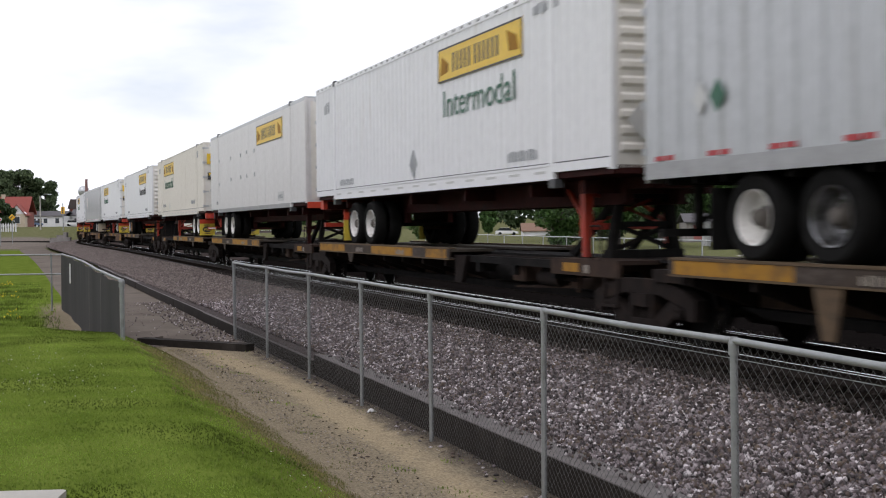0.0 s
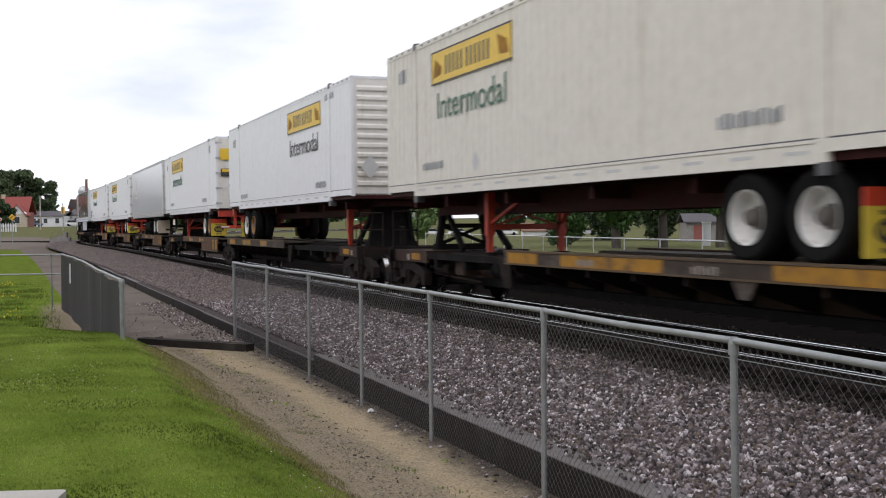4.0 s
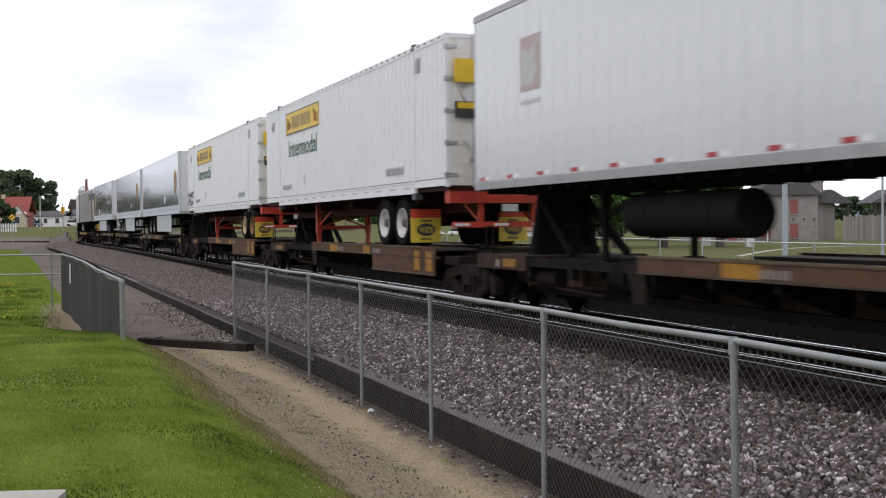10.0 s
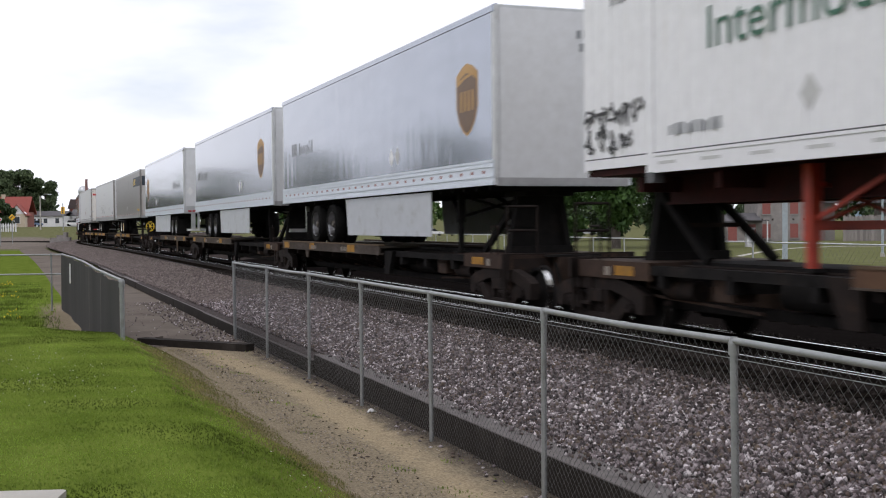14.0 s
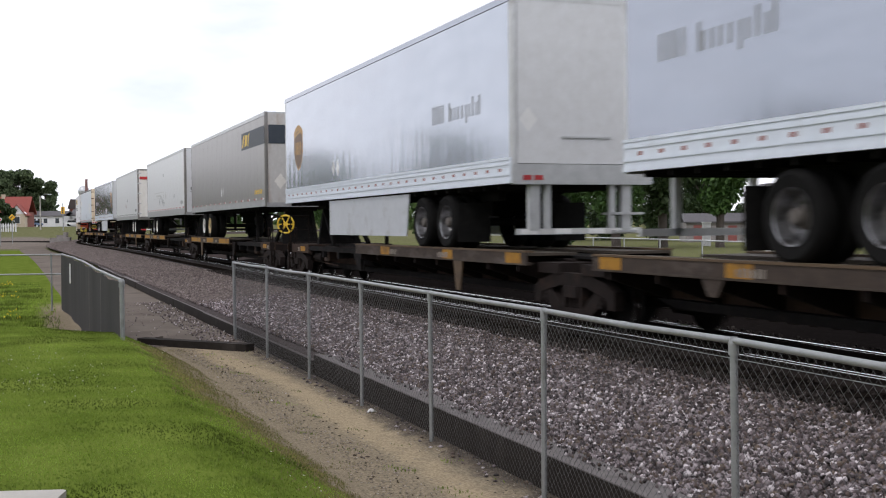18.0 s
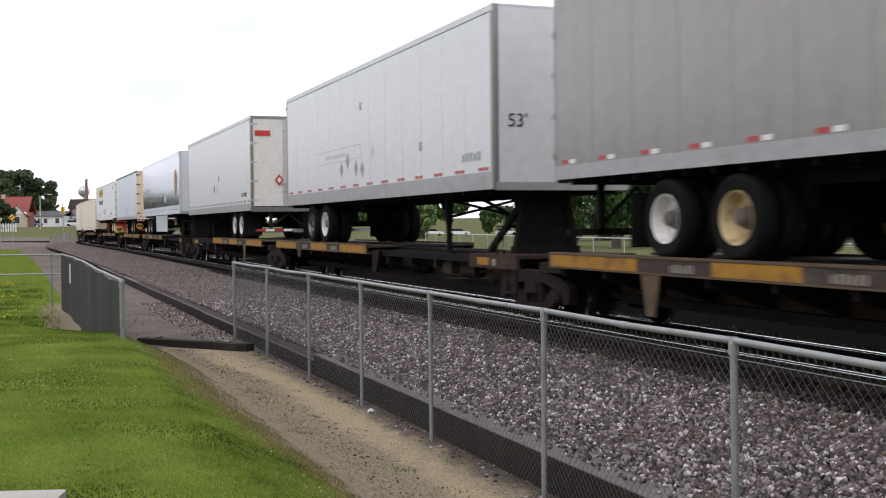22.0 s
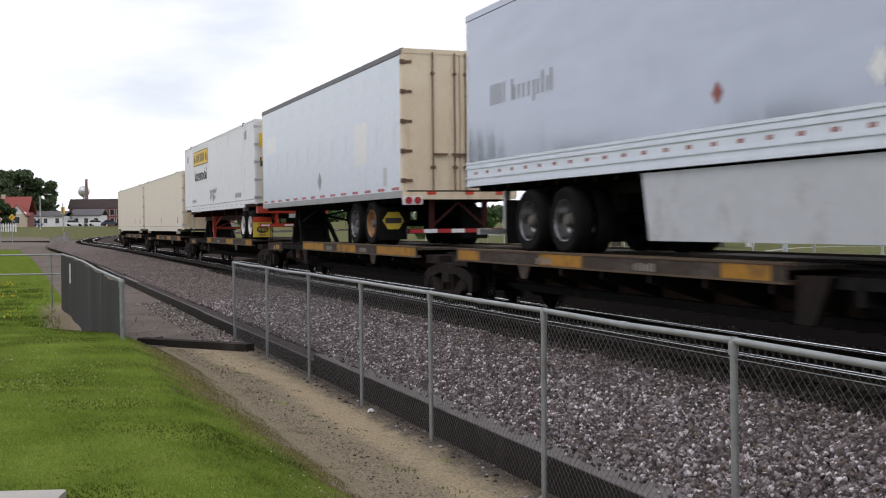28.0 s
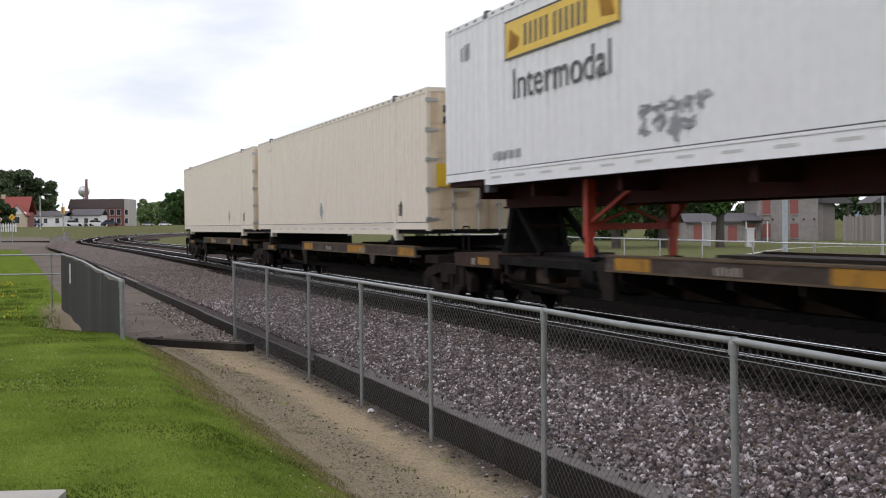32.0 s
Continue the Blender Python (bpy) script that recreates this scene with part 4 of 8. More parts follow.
# cross fence that closes it on the left: two level pipes
ex, ey = screen_pts[-1]
cf = thing("pipe_fence", "low galvanised fence of two level pipes on the grass", "fence", G_FENCE)
for z in (0.86, 0.34):
    part("rail", Geo().tube((ex, ey, z), (ex - 14, ey - 0.4, z - 0.02), 0.022, 8), M_STEEL, cf, smooth=True)
for k in range(5):
    part("post", Geo().tube((ex - 0.3 - k * 3.3, ey - k * 0.1, -0.7), (ex - 0.3 - k * 3.3, ey - k * 0.1, 0.9), 0.024, 8), M_STEEL, cf, smooth=True)
# fence beyond the tracks
fence_run("pale galvanised chain-link fence beyond the tracks", [(10.6 - 0.219 * 3.15 * k, 22.0 + 0.976 * 3.15 * k) for k in range(18)], -0.55, 1.55, G_FENCE, mat=M_TRIM, pitch=0.2, tension=False)

# timber kerb that holds the ballast, in lengths
kerb = thing("kerb", "dark weathered timber kerb holding back the ballast", "kerb", kind="structure")
b = -14.6
while b < 62:
    L = min(5.2, 62 - b)
    (xa, ya), (xb, yb) = spot(FENCE_D - 0.24, b), spot(FENCE_D - 0.24, b + L - 0.015)
    up = RNG.uniform(-0.012, 0.012) - (0.34 if b < 13 else 0.425)
    m = pose(xa, ya, 0, 0, 0, math.degrees(math.atan2(yb - ya, xb - xa)) + RNG.uniform(-0.3, 0.3))
    beam = part("timber", Geo().box(0, math.hypot(xb - xa, yb - ya), -0.09, 0.09, -0.75, up - 0.008, 0.012), M_CURB, kerb)
    beam.matrix_local = m
    part("worn_top", Geo().box(0.01, math.hypot(xb - xa, yb - ya) - 0.01, -0.2, 0.082, up - 0.012, up), M_CURBTOP, beam)
    b += L
# loose sleeper across the gap
g = Geo().box(-1.33, 1.33, -0.12, 0.12, 0.0, 0.13, 0.015)
solo("loose_sleeper", g, M_CURB, "old weathered timber sleeper lying on the ground", "sleeper", at=pose(-4.58, 20.75, -0.65, 0, 0, -30.5))
for k, (qx, qy, r) in enumerate(((-6.15, 21.0, 20), (-5.6, 21.7, 70))):
    solo("timber_offcut", Geo().box(-0.25, 0.25, -0.09, 0.09, 0, 0.11, 0.01), M_OLDTIE, "short piece of old timber on the ground", "timber", "timber offcuts", at=pose(qx, qy, -0.65, 0, 0, r))
solo("concrete_slab", Geo().box(-1.6, 0.0, -0.9, 0.0, -0.1, 0.045, 0.02), M_CONCRETE, "pale concrete slab set in the lawn", "slab", at=pose(-1.976, 5.9, 0.155, 0, 0, 4))


def litter(n, keep, size, mat, label, name="verge_stones"):
    b = RNG.uniform(6, 24, n)
    d = RNG.uniform(4.72, 6.7, n)
    ok = keep(b, d)
    b, d = b[ok], d[ok]
    x, y, _ = on_line(-b, -d)
    z = ground_height(x, y, d)
    r = RNG.uniform(size[0], size[1], len(b))
    base = np.array([(1, 0, 0), (-1, 0, 0), (0, 1, 0), (0, -1, 0), (0, 0, 0.6), (0, 0, -0.6)])
    fc = np.array([(0, 2, 4), (2, 1, 4), (1, 3, 4), (3, 0, 4), (2, 0, 5), (1, 2, 5), (3, 1, 5), (0, 3, 5)])
    v = base[None] * r[:, None, None] * RNG.uniform(0.5, 1.4, (len(b), 6, 1)) + np.stack([x, y, z + r * 0.3], 1)[:, None]
    f = fc[None] + (np.arange(len(b)) * 6)[:, None, None]
    tagged(new(name, raw_mesh(name, v.reshape(-1, 3), f.reshape(-1, 3), mat)), label, "stones", kind="stuff")


litter(30000, lambda b, d: (RNG.random(len(b)) < 0.85 * np.exp(-((d - 6.0 - 0.12 * np.sin(b * 1.1)) / 0.27) ** 2)) | ((d < 5.06) & (RNG.random(len(b)) < 0.4)) | (RNG.random(len(b)) < 0.03), (0.003, 0.012), M_PATHGRAVEL, "small loose stones and dead leaves on the dirt path")
litter(1500, lambda b, d: (RNG.random(len(b)) < 0.7 * np.exp(-((d - 5.85 - 0.15 * np.sin(b * 0.9)) / 0.28) ** 2)), (0.006, 0.018), M_DEADLEAF, "dark dead leaves and bits of bark on the dirt path", "dead_leaves")
litter(3000, lambda b, d: (d < 4.98) & (RNG.random(len(b)) < 0.3 + 0.7 * (np.sin(b * 3.3) > 0.2)), (0.012, 0.032), M_STONES, "ballast stones fallen on the dirt beside the kerb", "fallen_stones")
litter(160, lambda b, d: (d > 5.5) & (d < 6.3), (0.010, 0.022), M_STONES, "ballast stones scattered over the dirt path", "fallen_stones")


def scrap(x, y, size, turn):
    """A crumpled scrap of paper on the ground."""
    n, g = 5, Geo()
    for i in range(n + 1):
        for j in range(n + 1):
            g.v.append(((i / n - 0.5) * size, (j / n - 0.5) * size * 0.6, RNG.uniform(0.004, 0.05) * (0.4 if i in (0, n) else 1)))
    g.f += [(i * (n + 1) + j, (i + 1) * (n + 1) + j, (i + 1) * (n + 1) + j + 1, i * (n + 1) + j + 1) for i in range(n) for j in range(n)]
    solo("paper_scrap", g, M_REFLECT_W, "crumpled white scrap of litter on the dirt", "litter", "litter by the fence", at=pose(x, y, -0.65, 0, 0, turn))


scrap(-0.86, 13.35, 0.10, 20)


# ---- the train: spine-car platforms, wheel trucks, trailers and containers ----
# train things: +x is the way of travel, -y faces the camera, z = 0 on the rails
WID = 1.295
DECK = 1.10


def tyre_mesh():
    g = Geo()
    for y in (0.0, 0.34):
        g.lathe([(0.30, y + 0.02), (0.44, y - 0.01), (0.49, y + 0.02), (0.505, y + 0.06), (0.505, y + 0.20), (0.49, y + 0.24), (0.44, y + 0.27), (0.30, y + 0.24)], 0, 0, 0, 26)
    return g.mesh("tyre", M_TYRE, True)


def rim_mesh(mat):
    g = Geo()
    g.lathe([(0.295, 0.01), (0.31, 0.0), (0.315, 0.24), (0.27, 0.24), (0.13, 0.22), (0.13, 0.19), (0.20, 0.185), (0.255, 0.20), (0.275, 0.17), (0.285, 0.06)], 0, 0, 0, 24)
    for k in range(10):
        a = k * math.pi / 5
        g.tube((0.185 * math.cos(a), 0.155, 0.185 * math.sin(a)), (0.185 * math.cos(a), 0.19, 0.185 * math.sin(a)), 0.016, 5)
    return g.mesh("rim", mat, True)


def hub_mesh():
    g = Geo().lathe([(0.0, 0.03), (0.075, 0.03), (0.095, 0.06), (0.105, 0.14), (0.135, 0.16), (0.135, 0.22), (0.0, 0.22)], 0, 0, 0, 16)
    return g.mesh("hub", M_HUB, True)


TYRE = tyre_mesh()
HUB = hub_mesh()
RIMS = {"white": rim_mesh(M_RIM), "rust": rim_mesh(M_RUSTRIM), "alu": rim_mesh(M_ALURIM), "cream": rim_mesh(M_CREAMRIM)}


def wheels(parent, xs, rims, z=DECK + 0.505):
    for x, rim in zip(xs, rims):
        for sgn in (-1, 1):
            w = part("wheel", TYRE, M_TYRE, parent)
            w.matrix_local = pose(x, sgn * 1.245, z, 0, 0, 0 if sgn < 0 else 180)
            part("rim", RIMS[rim], M_RIM, w)
            part("hub", HUB, M_HUB, w)
        part("axle", Geo().tube((x, -0.9, z), (x, 0.9, z), 0.075, 8), M_BLACK, parent)


def corrugated(L, z0, z1, y, pitch, deep, x0=None, x1=None):
    """A wall with shallow upright corrugations, its outer face towards -y at y (y < 0)."""
    g = Geo()
    x0 = -L / 2 if x0 is None else x0
    x1 = L / 2 if x1 is None else x1
    xs, n = [], max(1, int(round((x1 - x0) / pitch)))
    p = (x1 - x0) / n
    sg = -1 if y < 0 else 1
    for k in range(n):
        a = x0 + k * p
        xs += [(a, 0), (a + p * 0.5, 0), (a + p * 0.62, 1), (a + p * 0.88, 1)]
    xs.append((x1, 0))
    for a, q in xs:
        yy = y - sg * deep * q
        g.v += [(a, yy, z0), (a, yy, z1)]
    for k in range(len(xs) - 1):
        q = (2 * k, 2 * k + 2, 2 * k + 3, 2 * k + 1)
        g.f.append(q if sg < 0 else q[::-1])
    return g


def flush_panels(t, mat, x0, x1, z0, z1, y, n, gap=0.006, thick=0.01):
    sg = -1 if y < 0 else 1
    p = (x1 - x0) / n
    part("inner_wall", Geo().box(x0, x1, y - sg * thick, y - sg * (thick + 0.02), z0, z1), M_DARKTRIM, t)
    sheet = Geo().box(-p / 2 + gap / 2, p / 2 - gap / 2, y, y - sg * thick, z0, z1).mesh("side_panel", mat)
    for k in range(n):
        part("side_panel", sheet, mat, t).location = (x0 + (k + 0.5) * p, 0, 0)


def bar_marks(parent, x, z, w, h, n, mat, y=-WID - 0.004, gap=0.35, name="marking", label=""):
    """Unreadable writing as plain upright bars."""
    g = Geo()
    p = w / n
    for k in range(n):
        hh = h * (1.0 if k % 3 else 0.85)
        g.box(x + k * p, x + k * p + p * (1 - gap), y, y + 0.003, z, z + hh)
    return part(name, g, mat, parent, label, kind="stuff")


def end_marks(parent, x, y, z, w, h, n, mat, gap=0.35, name="marking", label=""):
    g = Geo()
    p = w / n
    for k in range(n):
        g.box(x, x + 0.004, y + k * p, y + k * p + p * (1 - gap), z, z + h)
    return part(name, g, mat, parent, label, kind="stuff")


def diamond(parent, x, z, r, mat, name="placard", y=-WID - 0.004, label="", face="side"):
    ring = [(0, -r), (r * 0.8, 0), (0, r), (-r * 0.8, 0)]
    if face == "side":
        g = Geo().prism([(x + a, z + b) for a, b in ring], y, y + 0.003, "y")
    else:
        g = Geo().prism([(y + a, z + b) for a, b in ring], x, x + 0.004, "x")
    return part(name, g, mat, parent, label)


def ring_of(rx, rz, x, z, n=20):
    return [(x + rx * math.cos(2 * math.pi * k / n), z + rz * math.sin(2 * math.pi * k / n)) for k in range(n)]


def doors(t, x, z0, z1, mat, out=1, bars=True, hinge_mat=None, at=(0.18, 0.62), ribs=4):
    """Two door leaves at x with locking bars and hinges; out: the way they face."""
    hw = WID - 0.07
    for sgn in (-1, 1):
        a, b = (0.012, hw) if sgn > 0 else (-hw, -0.012)
        leaf = part("door", Geo().box(x - 0.02 * out, x + 0.025 * out, a, b, z0 + 0.05, z1 - 0.06), mat, t)
        for k in range(ribs):
            zz = z0 + 0.45 + k * (z1 - z0 - 0.6) / 4
            part("door_rib", Geo().box(x + 0.025 * out, x + 0.033 * out, a + 0.1, b - 0.1, zz, zz + 0.05), mat, leaf)
        for k in range(5):
            zz = z0 + 0.25 + k * (z1 - z0 - 0.5) / 4
            ya = sgn * (hw + 0.045)
            part("hinge", Geo().box(x + 0.0, x + 0.05 * out, ya - 0.05, ya + 0.05, zz - 0.045, zz + 0.045).box(x + 0.02 * out, x + 0.04 * out, sgn * (hw - 0.16), ya, zz - 0.03, zz + 0.03), hinge_mat or M_TRIM, leaf)
        if bars:
            for fr in at:
                yb = sgn * hw * fr
                part("locking_bar", Geo().tube((x + 0.055 * out, yb, z0 + 0.02), (x + 0.055 * out, yb, z1 - 0.03), 0.017, 6)
                     .box(x + 0.03 * out, x + 0.08 * out, yb - 0.05, yb + 0.05, z0 + 0.5, z0 + 0.56).box(x + 0.03 * out, x + 0.07 * out, yb - 0.04, yb + 0.04, z1 - 0.5, z1 - 0.45), hinge_mat or M_TRIM, leaf)
                part("door_handle", Geo().box(x + 0.05 * out, x + 0.085 * out, min(yb, yb - sgn * 0.32), max(yb, yb - sgn * 0.32), z0 + 0.78, z0 + 0.82), hinge_mat or M_TRIM, leaf)


def ridged_end(t, x, z0, z1, mat, out=1, n=11):
    """A front wall with level ribs."""
    g = Geo().box(x - 0.02 * out, x, -WID + 0.06, WID - 0.06, z0, z1)
    p = (z1 - z0 - 0.3) / n
    for k in range(n):
        zz = z0 + 0.2 + k * p
        g.prism([(x, zz), (x + 0.045 * out, zz + p * 0.18), (x + 0.045 * out, zz + p * 0.48), (x, zz + p * 0.66)][::out], -WID + 0.16, WID - 0.16, "y")
    part("front_wall", g, mat, t)


def container(name, label, lead, skin, z0=2.22, z1=5.12, L=16.15, group="", door_mat=M_DOOR, pitch=0.27, deep=0.022, flat=False, top_mat=None, sign=None, front="ridged"):
    """A long box container; lead: what faces the way of travel, 'door' or 'nose'."""
    t = thing(name, label, "container", group)
    sg = 1 if lead == "door" else -1
    h = L / 2
    rail = 0.15 if flat else 0.26
    for y in (-WID, WID):
        if flat:
            flush_panels(t, skin, -h + 0.08, h - 0.08, z0 + rail, z1 - 0.1, y, 12, 0.014)
        else:
            part("side_wall", corrugated(L, z0 + rail, z1 - 0.08, y, pitch, deep, -h + 0.08, h - 0.08), skin, t)
        so = -1 if y < 0 else 1
        part("bottom_rail", Geo().box(-6.1, 6.1, y + so * 0.006, y - so * 0.06, z0 + 0.02, z0 + rail).box(-h + 0.05, -6.1, y + so * 0.004, y - so * 0.06, z0 + 0.13, z0 + rail).box(6.1, h - 0.05, y + so * 0.004, y - so * 0.06, z0 + 0.13, z0 + rail)
             .box(-6.0, 6.0, y + so * 0.016, y + so * 0.006, z0 + rail - 0.035, z0 + rail), M_RAILGREY if flat else skin, t)
        part("top_rail", Geo().box(-h + 0.05, h - 0.05, y + so * 0.004, y - so * 0.06, z1 - 0.11, z1 - 0.01), top_mat or skin, t)
        if not flat:
            part("rail_seam", Geo().box(-h + 0.05, h - 0.05, y + so * 0.003, y - so * 0.02, z0 + rail + 0.001, z0 + rail + 0.018), M_DARKTRIM, t)
        if so < 0 and not flat:
            dash = Geo().box(-0.19, 0.19, y - 0.009, y - 0.006, z0 + 0.12, z0 + 0.16).mesh("rail_mark", M_FADED)
            for k in range(13):
                part("rail_mark", dash, M_FADED, t).location = (-5.7 + k * 0.95, 0, 0)
        for x in (-6.1, 6.1):
            part("lift_post", Geo().box(x - 0.075, x + 0.075, y + so * 0.01, y - so * 0.05, z0 + 0.0, z1 - 0.03), skin, t)
            part("lifting_casting", Geo().box(x - 0.08, x + 0.08, y + so * 0.012, y - so * 0.15, z1 - 0.1, z1 + 0.035), M_DARKTRIM, t)
            part("foot_casting", Geo().box(x - 0.09, x + 0.09, y + so * 0.012, y - so * 0.15, z0 - 0.1, z0 + 0.03), M_DARKTRIM if z0 > 2 else skin, t)
        if not flat:
            n = 40
            dots = Geo()
            for k in range(n):
                xx = -h + 0.3 + k * (L - 0.6) / (n - 1)
                dots.box(xx - 0.05, xx + 0.05, y + so * 0.008, y + so * 0.002, z1 - 0.075, z1 - 0.035)
            part("rail_perforation", dots, M_DARKTRIM, t, kind="stuff")
    part("roof", Geo().box(-h + 0.02, h - 0.02, -WID + 0.05, WID - 0.05, z1 - 0.06, z1), top_mat or skin, t)
    part("floor", Geo().box(-h + 0.03, h - 0.03, -WID + 0.06, WID - 0.06, z0 + 0.04, z0 + 0.16), M_MAROON if z0 > 2 else M_BLACK, t)
    for x in (-h, h):
        for y in (-WID, WID):
            part("corner_post", Geo().box(x, x - math.copysign(0.09, x), y, y - math.copysign(0.09, y), z0 + 0.1, z1, 0.01), skin, t)
    xd, xn = sg * h, -sg * h
    doors(t, xd - 0.03 * sg, z0 + 0.08, z1, door_mat, sg)
    part("door_header", Geo().box(xd - 0.1 * sg, xd + 0.002 * sg, -WID + 0.08, WID - 0.08, z1 - 0.09, z1 - 0.004), skin, t)
    if front == "ridged":
        ridged_end(t, xn + 0.03 * sg, z0 + 0.12, z1 - 0.05, door_mat, -sg)
    else:
        part("front_wall", Geo().box(xn + 0.05 * sg, xn + 0.01 * sg, -WID + 0.08, WID - 0.08, z0 + 0.12, z1 - 0.05), skin, t)
    return t


def yellow_sign(t, nose_x, away, z=4.2, w=3.75, h=0.62, y=-WID, inset=2.8):
    """The yellow company board with a row of dark bars; away: +1 or -1, the way from the nose."""
    a, b = sorted((nose_x + away * inset, nose_x + away * (inset + w)))
    s = part("company_board", Geo().box(a, b, y - 0.012, y, z, z + h), M_YELLOW, t, "yellow board with a dark border and bars")
    g = Geo().box(a, b, y - 0.016, y - 0.012, z, z + 0.03).box(a, b, y - 0.016, y - 0.012, z + h - 0.03, z + h).box(a, a + 0.03, y - 0.016, y - 0.012, z, z + h).box(b - 0.03, b, y - 0.016, y - 0.012, z, z + h)
    part("border", g, M_INK, s)
    g = Geo()
    xs = [0.74, 0.93, 1.12, 1.31, 1.50, 1.78, 1.97, 2.16, 2.35, 2.54, 2.73]
    for k, q in enumerate(xs):
        g.box(a + q, a + q + 0.085, y - 0.016, y - 0.012, z + 0.14, z + h - 0.14)
    part("board_lettering", g, M_INK, s, kind="stuff")
    g = Geo().prism([(a + 0.12, z + 0.12), (a + 0.5, z + 0.16), (a + 0.55, z + 0.3), (a + 0.2, z + 0.48)], y - 0.016, y - 0.012, "y")
    g.prism([(b - 0.6, z + 0.5), (b - 0.5, z + 0.15), (b - 0.12, z + 0.12), (b - 0.2, z + 0.36)], y - 0.016, y - 0.012, "y")
    part("emblem", g, M_CARYELLOW, s)


def hunt_marks(t, lead, ink, L, patches=(), inset=2.8):
    sg = 1 if lead == "door" else -1
    nose, away = -sg * L / 2, sg
    yellow_sign(t, nose, away, inset=inset)
    a = min(nose + away * (inset + 0.3), nose + away * (inset + 3.5))
    lettering("Intermodal", 0.70, a, -WID - 0.008, 3.55, ink, t, width=3.2)
    # small writing
    if sg > 0:
        bar_marks(t, nose + 2.25, 2.62, 1.15, 0.14, 9, M_GREYINK)
        bar_marks(t, -nose - 3.6, 2.6, 1.2, 0.17, 11, M_GREYINK)
        bar_marks(t, -nose - 1.8, 4.55, 0.5, 0.3, 3, M_GREYINK)
        bar_marks(t, nose + 0.8, 4.45, 0.5, 0.28, 3, M_GREYINK)
    else:
        bar_marks(t, nose - 3.4, 2.55, 1.1, 0.17, 10, M_GREYINK)
        bar_marks(t, -nose + 2.3, 2.53, 1.2, 0.15, 9, M_GREYINK)
        bar_marks(t, -nose + 0.9, 4.4, 0.5, 0.28, 3, M_GREYINK)
        bar_marks(t, nose - 2.4, 4.75, 0.9, 0.16, 6, M_GREYINK)
    for x, z, r, m in patches:
        diamond(t, x, z, r, m)
    # rear or front face of the container towards +x
    xe = L / 2
    if sg > 0:
        b = part("door_board", Geo().box(xe + 0.075, xe + 0.085, -1.15, 0.95, 4.2, 4.64), M_YELLOW, t, "yellow board with dark bars on the door")
        end_marks(b, xe + 0.086, -0.55, 4.31, 1.4, 0.22, 8, M_INK, name="bars")
        part("door_plate", Geo().box(xe + 0.03, xe + 0.045, -1.12, -0.45, 3.55, 3.85), M_INK, t, "dark plate with a faded yellow notice")
        part("notice_band", Geo().box(xe + 0.046, xe + 0.05, -1.08, -0.49, 3.72, 3.83), M_YELLOW, t)
        diamond(t, xe + 0.03, 4.0, 0.24, M_REFLECT_W, y=-0.8, face="end")
        diamond(t, xe + 0.03, 3.2, 0.24, M_REFLECT_W, y=-0.8, face="end")
        end_marks(t, xe + 0.012, 0.3, 3.7, 0.6, 0.12, 5, M_GREYINK)
    else:
        b = part("front_board", Geo().box(xe + 0.06, xe + 0.07, -0.1, 1.1, 4.5, 4.95), M_YELLOW, t, "yellow board on the ribbed front")
        diamond(t, xe + 0.06, 2.95, 0.28, M_FADED, y=-0.85, face="end")
        part("sticker", Geo().box(xe + 0.06, xe + 0.066, 0.25, 0.4, 3.0, 3.15), M_YELLOW, t)


